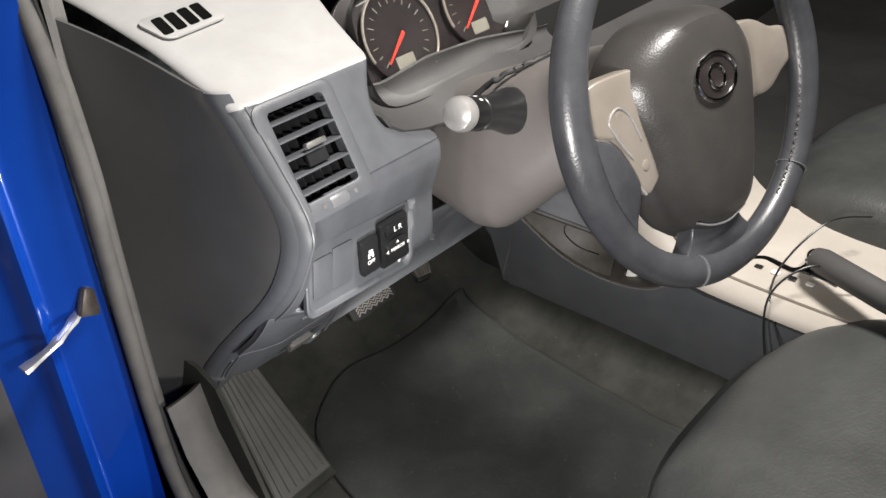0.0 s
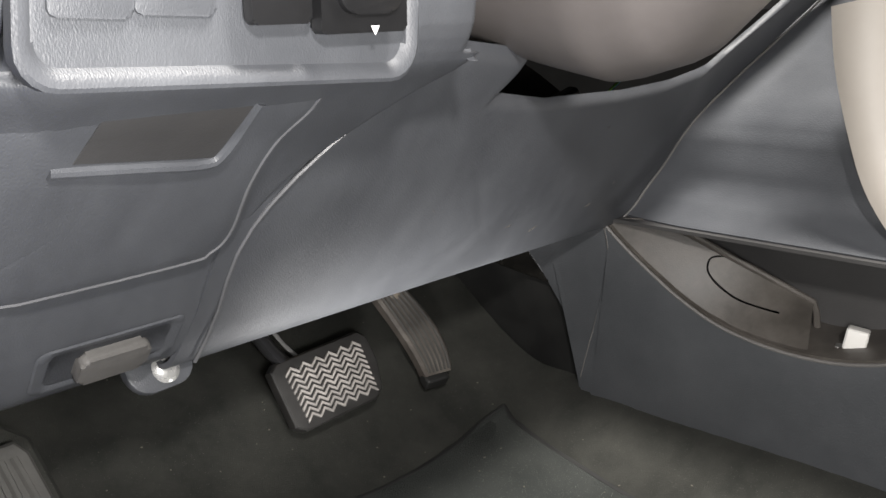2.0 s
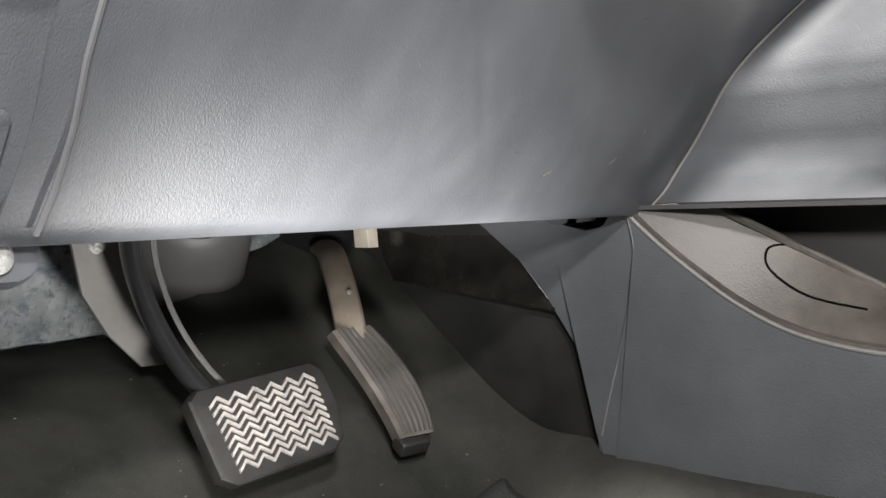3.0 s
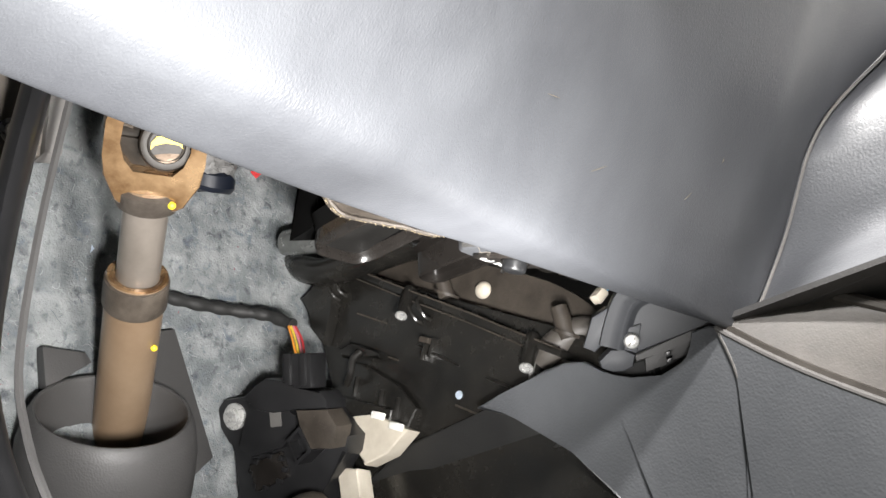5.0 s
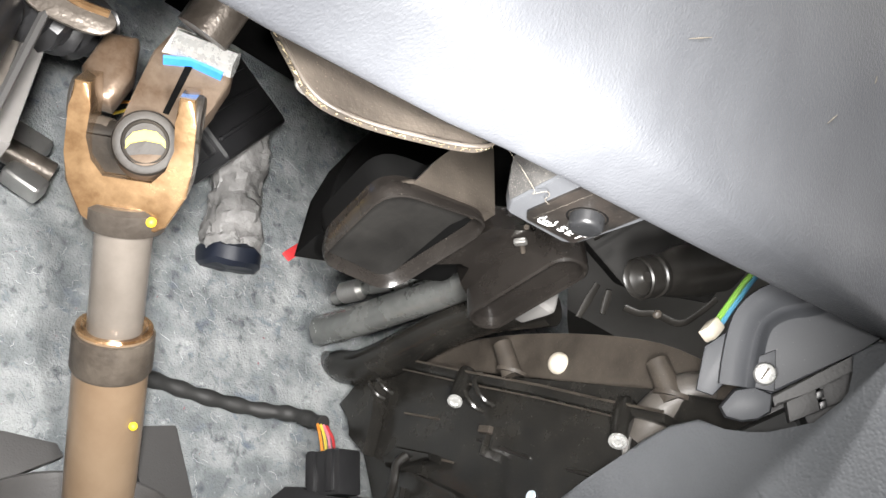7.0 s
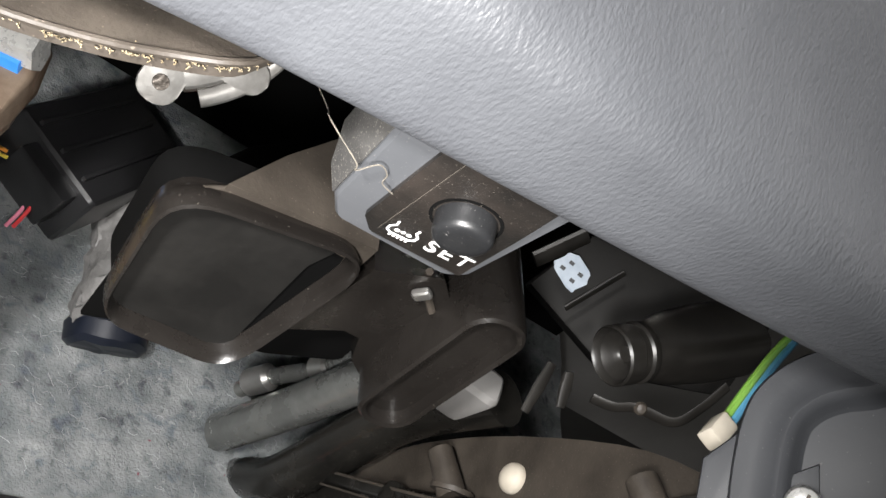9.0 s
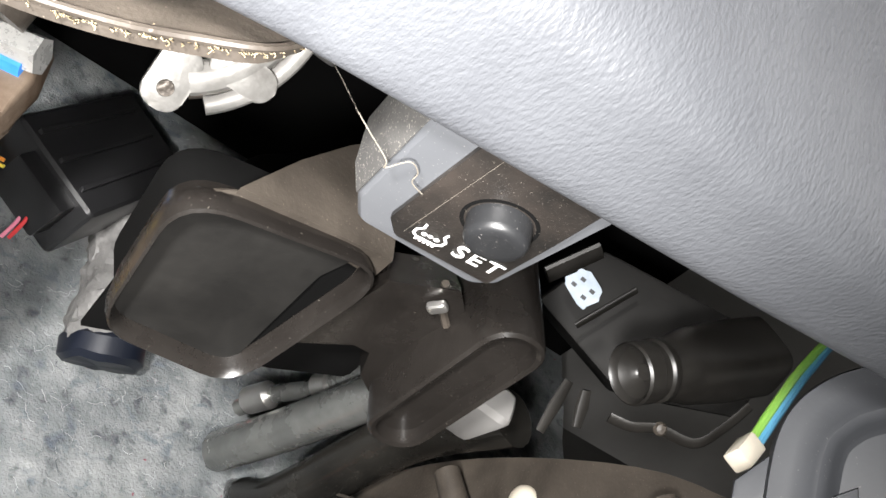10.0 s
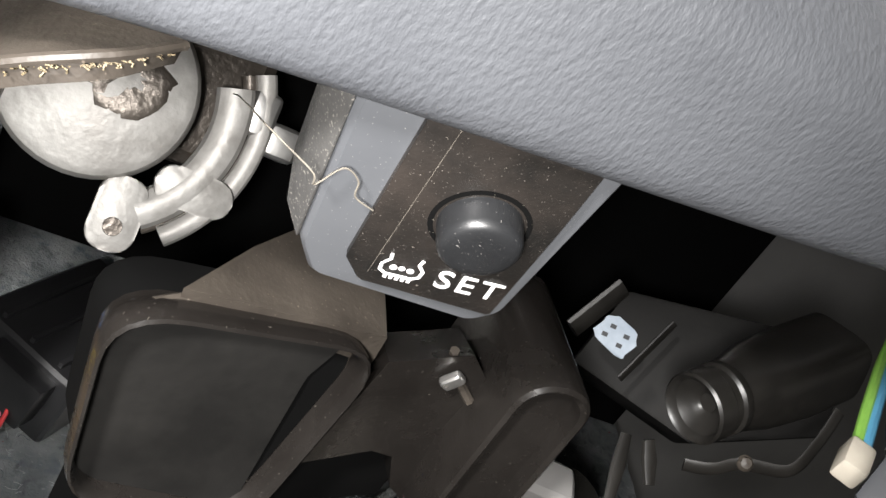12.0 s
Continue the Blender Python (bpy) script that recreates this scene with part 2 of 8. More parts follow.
def felt_material():
    """Recycled fibre mat: grey ground, dark and blue rags, pale fibres."""
    m, n, l, b = shader("grey_recycled_felt", 0.95)
    b.inputs["Specular IOR Level"].default_value = 0.12
    co = n.new("ShaderNodeTexCoord")

    def tex(scale, detail, low, high, stretch=(1, 1, 1), warp=0.0):
        mp = n.new("ShaderNodeMapping")
        mp.inputs["Scale"].default_value = stretch
        l.new(co.outputs["Object"], mp.inputs[0])
        t = n.new("ShaderNodeTexNoise")
        t.inputs["Scale"].default_value, t.inputs["Detail"].default_value, t.inputs["Distortion"].default_value = scale, detail, warp
        l.new(mp.outputs[0], t.inputs[0])
        r = n.new("ShaderNodeMapRange")
        r.inputs[1].default_value, r.inputs[2].default_value = low, high
        l.new(t.outputs[0], r.inputs[0])
        return r.outputs[0], t.outputs[0]

    def mix(fac, a, colour):
        x = n.new("ShaderNodeMixRGB")
        x.inputs[2].default_value = (*colour, 1)
        l.new(fac, x.inputs[0])
        if isinstance(a, tuple):
            x.inputs[1].default_value = (*a, 1)
        else:
            l.new(a, x.inputs[1])
        return x.outputs[0]

    grey = mix(tex(48, 9, 0.34, 0.66)[0], (0.125, 0.137, 0.143), (0.265, 0.277, 0.278))
    dark = mix(tex(150, 9, 0.55, 0.74, (1, 1, 0.8), 0.3)[0], grey, (0.072, 0.079, 0.088))
    blue = mix(tex(95, 8, 0.58, 0.74, (0.8, 1, 1), 0.4)[0], dark, (0.10, 0.120, 0.145))
    rag = mix(tex(210, 3, 0.73, 0.77, (1, 1, 1), 0.5)[0], blue, (0.20, 0.075, 0.095))
    pale = mix(tex(260, 4, 0.63, 0.82, (0.7, 1, 1.2), 1.0)[0], rag, (0.37, 0.385, 0.38))
    l.new(pale, b.inputs["Base Color"])
    fine = tex(620, 5, 0, 1, (1, 1, 1), 0.6)[1]
    bp = n.new("ShaderNodeBump")
    bp.inputs["Strength"].default_value, bp.inputs["Distance"].default_value = 0.7, 0.002
    l.new(fine, bp.inputs["Height"])
    l.new(bp.outputs[0], b.inputs["Normal"])
    return m


FELT_GREY = felt_material()
PALE_FIBRE = surface("pale_fibre", (0.32, 0.335, 0.34), (0.46, 0.47, 0.465), 0.8, 0, 100, 0, 0, 200, 0.05)
NAVY_FIBRE = surface("navy_fibre", (0.02, 0.03, 0.055), (0.06, 0.06, 0.065), 0.8, 0, 100, 0, 0, 200, 0.05)
CREAM = surface("cream_nylon", (0.50, 0.45, 0.37), (0.62, 0.57, 0.48), 0.5, 0, 500, 0.1, 0.0002, 60, 0.08)
DIRTY_BRONZE = surface("greasy_brown_forged_steel", (0.13, 0.085, 0.055), (0.27, 0.21, 0.16), 0.34, 0.55, 420, 0.45, 0.0005, 42, 0.12)
GREASE = surface("greasy_dark_steel", (0.045, 0.036, 0.028), (0.10, 0.083, 0.066), 0.60, 0.1, 420, 0.5, 0.0005, 60, 0.12)
# pale grey for painted edge glints, the thumb wheel and wheel joints
EDGE_GREY = surface("edge_glint_and_pale_grey_plastic", (0.092, 0.093, 0.098), (0.12, 0.121, 0.126), 0.38, 0, 900, 0.3, 0.0003, 20, 0.1)
BRACKET = surface("smooth_slate_grey_plastic", (0.040, 0.0425, 0.0475), (0.050, 0.0525, 0.058), 0.52, 0, 900, 0.12, 0.0002, 30, 0.08, spec=0.3, specks=0.003, speck_colour=(0.10, 0.10, 0.10))
CUP_STEEL = surface("worn_grey_bearing_steel", (0.026, 0.023, 0.020), (0.055, 0.049, 0.043), 0.55, 0.0, 420, 0.5, 0.0004, 60, 0.12, spec=0.3)
CAP_STEEL = surface("dull_blackened_steel", (0.012, 0.010, 0.008), (0.034, 0.028, 0.022), 0.7, 0, 420, 0.5, 0.0005, 60, 0.12, spec=0.2)
TAPE = surface("crumpled_grey_tape", (0.11, 0.108, 0.105), (0.22, 0.215, 0.21), 0.55, 0, 260, 0.7, 0.0015, 60, 0.12)
PIPE = surface("dull_aluminium_pipe", (0.15, 0.155, 0.15), (0.26, 0.265, 0.255), 0.28, 0.6, 300, 0.3, 0.0004, 40, 0.12)
KNOB = surface("satin_silver_knob", (0.36, 0.35, 0.34), (0.44, 0.43, 0.42), 0.30, 0.5, 500, 0.05, 0.0001, 20, 0.05)
GAS_ARM = surface("tan_dusty_pedal_arm", (0.15, 0.125, 0.095), (0.24, 0.205, 0.165), 0.5, 0, 500, 0.3, 0.0004, 30, 0.1)
LINT = surface("brown_dust_lint", (0.15, 0.118, 0.072), (0.38, 0.32, 0.22), 0.95, 0, 900, 1.0, 0.003, 130, 0.03, spec=0.1)
THREAD = surface("pale_lint_thread", (0.09, 0.08, 0.066), (0.15, 0.135, 0.11), 0.9, 0, 900, 0, 0, 200, 0.05)
CONCRETE = surface("dark_garage_concrete", (0.06, 0.06, 0.058), (0.10, 0.10, 0.096), 0.85, 0, 60, 0.5, 0.003, 2, 0.08)
WALL = surface("dim_painted_garage_wall", (0.10, 0.10, 0.10), (0.14, 0.14, 0.137), 0.9, 0, 40, 0.3, 0.003, 1.5, 0.05)
GLASS, _n, _l, _b = shader("clear_gauge_glass", 0.03)
_b.inputs["Transmission Weight"].default_value, _b.inputs["IOR"].default_value = 1.0, 1.05

# ---- shapes ----


def part(name, bm, material, parent=None, label="", sharp=35):
    """Links a bmesh as one mesh object under a thing or a part."""
    bmesh.ops.recalc_face_normals(bm, faces=bm.faces)
    me = bpy.data.meshes.new(name)
    bm.to_mesh(me)
    bm.free()
    for p in me.polygons:
        p.use_smooth = True
    me.set_sharp_from_angle(angle=radians(sharp))
    me.materials.append(material)
    ob = new(name, me)
    if parent:
        ob.parent = parent
    if label:
        ob["label"] = label
    return ob


def thing(name, label, category, group="", kind=""):
    """An empty that holds the parts of one thing, in world places."""
    return tagged(new(name), label, category, group, kind)


def catmull(pts, n):
    """A smooth line of n places through the given ones."""
    p = [Vector(q) for q in pts]
    out, k = [], len(p) - 1
    for i in range(n):
        s = i / (n - 1) * k
        j = min(int(s), k - 1)
        f = s - j
        a, b, c, d = p[max(j - 1, 0)], p[j], p[j + 1], p[min(j + 2, k)]
        out.append(0.5 * (2 * b + (c - a) * f + (2 * a - 5 * b + 4 * c - d) * f * f + (3 * b - a - 3 * c + d) * f ** 3))
    return out


def ring_faces(bm, rings, closed=True, caps=True):
    for a, b in zip(rings, rings[1:]):
        n = len(a)
        for i in range(n if closed else n - 1):
            j = (i + 1) % n
            bm.faces.new((a[i], a[j], b[j], b[i]))
    if caps:
        bm.faces.new(rings[0])
        bm.faces.new(list(reversed(rings[-1])))


def tube(bm, pts, r, n=10, flat=1.0, caps=True, loop=False):
    """A round or flattened bar along a line; r may be one radius or one for each place."""
    p = [Vector(q) for q in pts]
    rs = r if isinstance(r, (list, tuple)) else [r] * len(p)
    up, rings = None, []
    for i, q in enumerate(p):
        if loop:
            way = (p[(i + 1) % len(p)] - p[i - 1]).normalized()
        else:
            way = (p[min(i + 1, len(p) - 1)] - p[max(i - 1, 0)]).normalized()
        if up is None:
            up = way.orthogonal().normalized() if abs(way.z) > 0.95 else (Vector((0, 0, 1)) - way * way.z).normalized()
        up = (up - way * up.dot(way)).normalized()
        side = way.cross(up)
        rings.append([bm.verts.new(q + rs[i] * (math.cos(2 * math.pi * k / n) * side + flat * math.sin(2 * math.pi * k / n) * up)) for k in range(n)])
    if loop:
        ring_faces(bm, rings + [rings[0]], True, False)
    else:
        ring_faces(bm, rings, True, caps)
    return bm


def lathe(bm, profile, n=32, m=Matrix()):
    """Turns (radius, height) pairs round the axis z of m."""
    rings = []
    for r, h in profile:
        rings.append([bm.verts.new(m @ Vector((r * math.cos(2 * math.pi * k / n), r * math.sin(2 * math.pi * k / n), h))) for k in range(n)])
    ring_faces(bm, rings)
    return bm


def soften(bm, edges, width, segments=2):
    bmesh.ops.bevel(bm, geom=edges, offset=width, segments=segments, affect="EDGES", profile=0.6, clamp_overlap=True)


def box(bm, size, m=Matrix(), bevel=0.0, segments=2):
    made = bmesh.ops.create_cube(bm, size=1.0, matrix=m @ Matrix.Diagonal((*size, 1)))
    if bevel:
        soften(bm, list({e for v in made["verts"] for e in v.link_edges}), bevel, segments)
    return bm


def prism(bm, poly, depth, m=Matrix(), bevel=0.0, segments=2):
    """A flat outline in x and y of m, given depth towards +z."""
    low = [bm.verts.new(m @ Vector((x, y, 0))) for x, y in poly]
    high = [bm.verts.new(m @ Vector((x, y, depth))) for x, y in poly]
    faces = [bm.faces.new(list(reversed(low))), bm.faces.new(high)]
    for i in range(len(poly)):
        j = (i + 1) % len(poly)
        faces.append(bm.faces.new((low[i], low[j], high[j], high[i])))
    if bevel:
        soften(bm, list({e for f in faces[:2] for e in f.edges}), bevel, segments)
    return bm


def rounded(w, h, r, n=5):
    """The outline of a rounded rectangle."""
    out = []
    for cx, cy, a in ((w / 2 - r, h / 2 - r, 0), (-w / 2 + r, h / 2 - r, 90), (-w / 2 + r, -h / 2 + r, 180), (w / 2 - r, -h / 2 + r, 270)):
        out += [(cx + r * math.cos(radians(a + 90 * k / n)), cy + r * math.sin(radians(a + 90 * k / n))) for k in range(n + 1)]
    return out


def sheet(bm, us, vs, fn, thick=0.003, skip=None):
    """A skin over fn(u, v) with thickness behind it; cells for which skip(u, v) holds stay open."""
    pts = [[Vector(fn(u, v)) for v in vs] for u in us]
    nu, nv = len(us), len(vs)
    norm = [[None] * nv for _ in us]
    for i in range(nu):
        for j in range(nv):
            a = pts[min(i + 1, nu - 1)][j] - pts[max(i - 1, 0)][j]
            b = pts[i][min(j + 1, nv - 1)] - pts[i][max(j - 1, 0)]
            norm[i][j] = a.cross(b).normalized()
    front = [[bm.verts.new(pts[i][j]) for j in range(nv)] for i in range(nu)]
    back = [[bm.verts.new(pts[i][j] - norm[i][j] * thick) for j in range(nv)] for i in range(nu)]
    solid = {(i, j) for i in range(nu - 1) for j in range(nv - 1)
             if not (skip and skip((us[i] + us[i + 1]) / 2, (vs[j] + vs[j + 1]) / 2))}
    for i, j in solid:
        bm.faces.new((front[i][j], front[i + 1][j], front[i + 1][j + 1], front[i][j + 1]))
        bm.faces.new((back[i][j + 1], back[i + 1][j + 1], back[i + 1][j], back[i][j]))
        for di, dj, a, b in ((-1, 0, (i, j), (i, j + 1)), (1, 0, (i + 1, j + 1), (i + 1, j)), (0, -1, (i + 1, j), (i, j)), (0, 1, (i, j + 1), (i + 1, j + 1))):
            if (i + di, j + dj) not in solid:
                bm.faces.new((front[a[0]][a[1]], front[b[0]][b[1]], back[b[0]][b[1]], back[a[0]][a[1]]))
    loose = [v for v in bm.verts if not v.link_faces]
    bmesh.ops.delete(bm, geom=loose, context="VERTS")
    return bm


def steps(a, b, n):
    return [a + (b - a) * i / n for i in range(n + 1)]


def along(table, s):
    """Linear reading of a table of (s, value...) rows."""
    if s <= table[0][0]:
        return table[0][1:]
    for p, q in zip(table, table[1:]):
        if s <= q[0]:
            f = (s - p[0]) / (q[0] - p[0])
            return tuple(a + (b - a) * f for a, b in zip(p[1:], q[1:]))
    return table[-1][1:]


def basis(origin, ex, ey):
    """A matrix whose x runs along ex, y nearly along ey, z across both."""
    ex = Vector(ex).normalized()
    ez = ex.cross(Vector(ey)).normalized()
    ey = ez.cross(ex)
    m = Matrix((ex, ey, ez)).transposed().to_4x4()
    m.translation = origin
    return m


def letters(text, size, m, material, parent, name="lettering", depth=0.0002, bold=0.0, spread=1.0):
    """Words in the built-in font, turned into a thin mesh."""
    cu = bpy.data.curves.new(name, "FONT")
    cu.body, cu.size, cu.extrude, cu.align_x, cu.align_y = text, size, depth, "CENTER", "CENTER"
    cu.offset, cu.space_character = bold, spread
    tmp = new("tmp", cu)
    bpy.context.view_layer.update()
    me = bpy.data.meshes.new_from_object(tmp.evaluated_get(bpy.context.evaluated_depsgraph_get()))
    bpy.data.objects.remove(tmp)
    bpy.data.curves.remove(cu)
    me.transform(m)
    me.materials.clear()
    me.materials.append(material)
    ob = new(name, me)
    ob.parent = parent
    return ob

# ---- the car's shell and floor ----


def smooth01(f):
    f = min(1.0, max(0.0, f))
    return f * f * (3 - 2 * f)


def floor_height(x, y):
    """The carpet: flat, then the toe board, with the tunnel's swell towards the console."""
    z = 0.038
    if y > 0.36:
        s = min((y - 0.36) / 0.28, 1.0)
        z += 0.20 * s * s * (3 - 2 * s) * 0.95 + 0.02 * s
    swell = max(0.0, min(1.0, (x - 0.11) / 0.13))
    z += 0.055 * swell * swell * (3 - 2 * swell)
    wall = max(0.0, min(1.0, (-0.40 - x) / 0.05))
    z += 0.05 * wall
    return z + 0.004 * noise.noise((x * 9, y * 9, 0.3)) + 0.0012 * noise.noise((x * 60, y * 60, 2.0))


def carpet(u, v):
    """The carpet, lower at the toe board on the door side, where it meets the felt."""
    drop = smooth01((v - 0.46) / 0.16) * smooth01((0.03 - u) / 0.05)
    return (u, v, floor_height(u, v) - 0.064 * drop)


bm = bmesh.new()
sheet(bm, steps(-0.47, 0.30, 70), steps(-0.75, 0.53, 100) + steps(0.534, 0.66, 40), carpet, 0.012)
tagged(part("carpet_floor", bm, CARPET), "black carpet with light specks over the footwell floor", "carpet", kind="structure")

# firewall with its felt mat
bm = bmesh.new()


def felt(u, v):
    return (u, 0.606 - 0.215 * (v - 0.40) + 0.006 * noise.noise((u * 14, v * 14, 7)) + 0.0022 * noise.noise((u * 70, v * 70, 1)), v)


sheet(bm, steps(-0.52, 0.42, 160), steps(0.12, 0.80, 120), felt, 0.01)
tagged(part("firewall_felt", bm, FELT_GREY), "grey blue recycled felt mat on the firewall", "insulation", kind="structure")

bm = bmesh.new()
box(bm, (0.94, 0.02, 0.9), pose(-0.05, 0.68, 0.45))
tagged(part("wall_firewall", bm, CAP), "dark steel firewall behind the felt", "wall", kind="structure")

# loose white and dark fibres in the felt


def fibres(seed, count, thick, material, label):
    bm = bmesh.new()
    rng = random.Random(seed)
    for _ in range(count):
        u, v = rng.uniform(-0.14, 0.26), rng.uniform(0.24, 0.62)
        q = Vector(felt(u, v)) + Vector((0, -0.0008, 0))
        a, line = rng.uniform(0, 6.28), [q]
        for _k in range(rng.randint(2, 6)):
            a += rng.uniform(-1.0, 1.0)
            q = q + 0.0018 * Vector((math.cos(a), 0, math.sin(a))) + Vector((0, rng.uniform(-0.0004, 0.0002), 0))
            line.append(q)
        tube(bm, line, thick * rng.uniform(0.6, 1.3), 3)
    return tagged(part("felt_fibres", bm, material), label, "fibres", kind="stuff")


fibres(4, 1000, 0.00010, PALE_FIBRE, "loose white fibres in the felt mat")
fibres(9, 260, 0.00012, NAVY_FIBRE, "loose dark blue fibres in the felt mat")

# blue door opening, rubber seal, sill trim
bm = bmesh.new()


def jamb(u, v):
    x = -0.528 - 0.17 * u
    y = 0.300 + 0.085 * u - 0.016 * math.exp(-((u - 0.42) / 0.05) ** 2) + 0.035 * max(0, v - 0.5) * u
    y += -0.30 * max(0.0, 0.10 - v)
    return (x, y, v)


sheet(bm, steps(0, 1, 50), steps(-0.12, 1.0, 40), lambda u, v: jamb(1 - u, v), 0.012)
tagged(part("door_opening_pillar", bm, BLUE), "glossy metallic blue door pillar of the car body", "car body", kind="structure")
bm = bmesh.new()
box(bm, (0.16, 1.6, 0.10), pose(-0.60, -0.55, 0.03), 0.03, 4)
tagged(part("door_sill", bm, BLUE), "glossy metallic blue door sill of the car body", "car body", kind="structure")
bm = bmesh.new()
line = catmull([(-0.56, -0.9, 0.10), (-0.548, -0.2, 0.09), (-0.532, 0.16, 0.10), (-0.524, 0.255, 0.17), (-0.522, 0.281, 0.30), (-0.522, 0.282, 0.50),
                (-0.522, 0.280, 0.63), (-0.521, 0.302, 0.78), (-0.518, 0.36, 0.95)], 60)
tube(bm, line, 0.0105, 14)
tube(bm, [p + Vector((0.013, 0.004, 0)) for p in line], 0.008, 12)
tagged(part("door_seal", bm, SEAL), "dusty grey rubber seal round the door opening", "door seal", kind="structure")
bm = bmesh.new()


def pillar_trim(u, v):
    return (-0.505 + 0.045 * u, 0.288 + 0.062 * math.sin(u * 1.57) + 0.004 * u, v)


sheet(bm, steps(0, 1, 10), steps(0.28, 0.95, 24), pillar_trim, 0.006)
tagged(part("pillar_trim", bm, TRIM), "grey moulded trim along the door pillar", "trim", kind="structure")
bm = bmesh.new()
line = [(0.262, 0.305), (0.245, 0.235), (0.205, 0.165), (0.13, 0.118), (0.0, 0.100), (-0.9, 0.098)]


def scuff(u, v):
    y, z = line[0]
    s = v * (len(line) - 1)
    k = min(int(s), len(line) - 2)
    f = s - k
    y, z = (line[k][0] + (line[k + 1][0] - line[k][0]) * f, line[k][1] + (line[k + 1][1] - line[k][1]) * f)
    bend = math.sin(u * 3.14) * 0.012
    return (-0.512 + 0.056 * u, y - bend * 0.8 + 0.02 * u, z + bend * 0.6 - 0.010 * u)


sheet(bm, steps(0, 1, 12), steps(0, 1, 60), scuff, 0.006)
tagged(part("sill_trim", bm, SEAL), "grey moulded kick panel and sill trim", "trim", kind="structure")
bm = bmesh.new()
sheet(bm, steps(-0.75, 0.62, 40), steps(0, 1, 12), lambda u, v: (-0.446, u, 0.03 + v * (0.055 + 0.235 * min(1, max(0, (u - 0.15) / 0.10)))), 0.006)
tagged(part("kick_panel", bm, CARPET), "black carpeted side of the footwell", "trim", kind="structure")

# check strap between pillar and door
strap = thing("door_check_strap", "greasy steel check strap from the blue pillar to the open door", "door strap")
bm = bmesh.new()
tube(bm, catmull([(-0.542, 0.318, 0.462), (-0.575, 0.306, 0.447), (-0.605, 0.300, 0.436), (-0.64, 0.298, 0.428)], 12), [0.006, 0.008, 0.006, 0.008, 0.006, 0.006, 0.008, 0.006, 0.006, 0.007, 0.009, 0.009], 8, 0.55)
part("bar", bm, STEEL, strap)
bm = bmesh.new()
box(bm, (0.030, 0.012, 0.036), pose(-0.543, 0.309, 0.463, 0, 25, 12), 0.005)
part("mount", bm, CAST, strap, "rusty steel mount bolted to the pillar")

# the open door, seen by its dark edge
door = thing("car_door", "open car door with dark inner trim beside the pillar", "car door")
bm = bmesh.new()
prism(bm, [(0, -0.14), (0.012, 0.28), (-0.02, 0.44), (-0.10, 0.475), (-0.75, 0.50), (-0.86, 0.40), (-0.88, -0.02), (-0.80, -0.14)], 0.05,
      basis((-0.588, 0.385, 0.03), (-1, -0.42, 0), (0, 0, 1)) @ Matrix.Diagonal((-1, 1, 1, 1)), 0.012, 3)
part("inner_panel", bm, CAP, door)
bm = bmesh.new()
prism(bm, [(-0.03, -0.12), (-0.04, 0.42), (-0.72, 0.45), (-0.82, 0.38), (-0.84, -0.02), (-0.78, -0.12)], 0.03,
      basis((-0.60, 0.44, 0.03), (-1, -0.42, 0), (0, 0, 1)) @ Matrix.Diagonal((-1, 1, 1, 1)), 0.008, 3)
part("outer_skin", bm, BLUE, door, "glossy blue outer door skin")

# ---- dashboard ----
dash = thing("dashboard", "grey moulded dashboard with end cap and smooth top pad", "dashboard")
PROFILE = [  # height along the section, then y and z
    (0, 0.285, 0.287), (1, 0.266, 0.283), (2, 0.249, 0.289), (3, 0.226, 0.318), (4, 0.200, 0.356), (5, 0.163, 0.402), (6, 0.122, 0.438),
    (7, 0.097, 0.452), (8, 0.0865, 0.468), (9, 0.0855, 0.500), (10, 0.0845, 0.530), (11, 0.074, 0.556), (12, 0.067, 0.578),
    (13, 0.068, 0.604), (14, 0.1135, 0.692), (15, 0.119, 0.702), (16, 0.127, 0.706), (17, 0.16, 0.716), (18, 0.24, 0.741), (19, 0.35, 0.762), (20, 0.65, 0.80)]
VS = sorted(set(steps(0, 7, 42) + steps(7, 12, 75) + steps(12, 16, 24) + steps(16, 20, 16) + [13.0, 14.0]))


def section(s):
    """y and z of the dash's section at the height s, with softened corners."""
    if 12.9 <= s <= 14.1:
        return along(PROFILE, s)
    low, mid, high = along(PROFILE, s - 0.3), along(PROFILE, s), along(PROFILE, s + 0.3)
    return tuple((p + 2 * q + r) / 4 for p, q, r in zip(low, mid, high))


SEAM = [(0.270, -0.2680), (0.285, -0.2660), (0.300, -0.2640), (0.320, -0.2635), (0.340, -0.2655), (0.358, -0.2655), (0.372, -0.2620), (0.384, -0.2560), (0.398, -0.2460), (0.412, -0.2330), (0.428, -0.2140), (0.444, -0.1940), (0.456, -0.1860)]


RIM = [(0.456, -0.188), (0.596, -0.186), (0.606, -0.192), (0.612, -0.212), (0.618, -0.234), (0.626, -0.249), (0.638, -0.259), (0.652, -0.2625), (0.668, -0.2600), (0.690, -0.248), (0.708, -0.236), (0.728, -0.216), (0.748, -0.190), (0.80, -0.150)]
# the driver's panel ends towards the door in one sweeping line: z, y
DOOR_EDGE = [(0.205, 0.330), (0.222, 0.318), (0.262, 0.290), (0.305, 0.262), (0.362, 0.213), (0.425, 0.153), (0.455, 0.122), (0.484, 0.096), (0.506, 0.079), (0.527, 0.066), (0.555, 0.052), (0.572, 0.0465), (0.585, 0.0455), (0.605, 0.0500), (0.634, 0.070), (0.668, 0.096), (0.700, 0.120), (0.712, 0.136)]


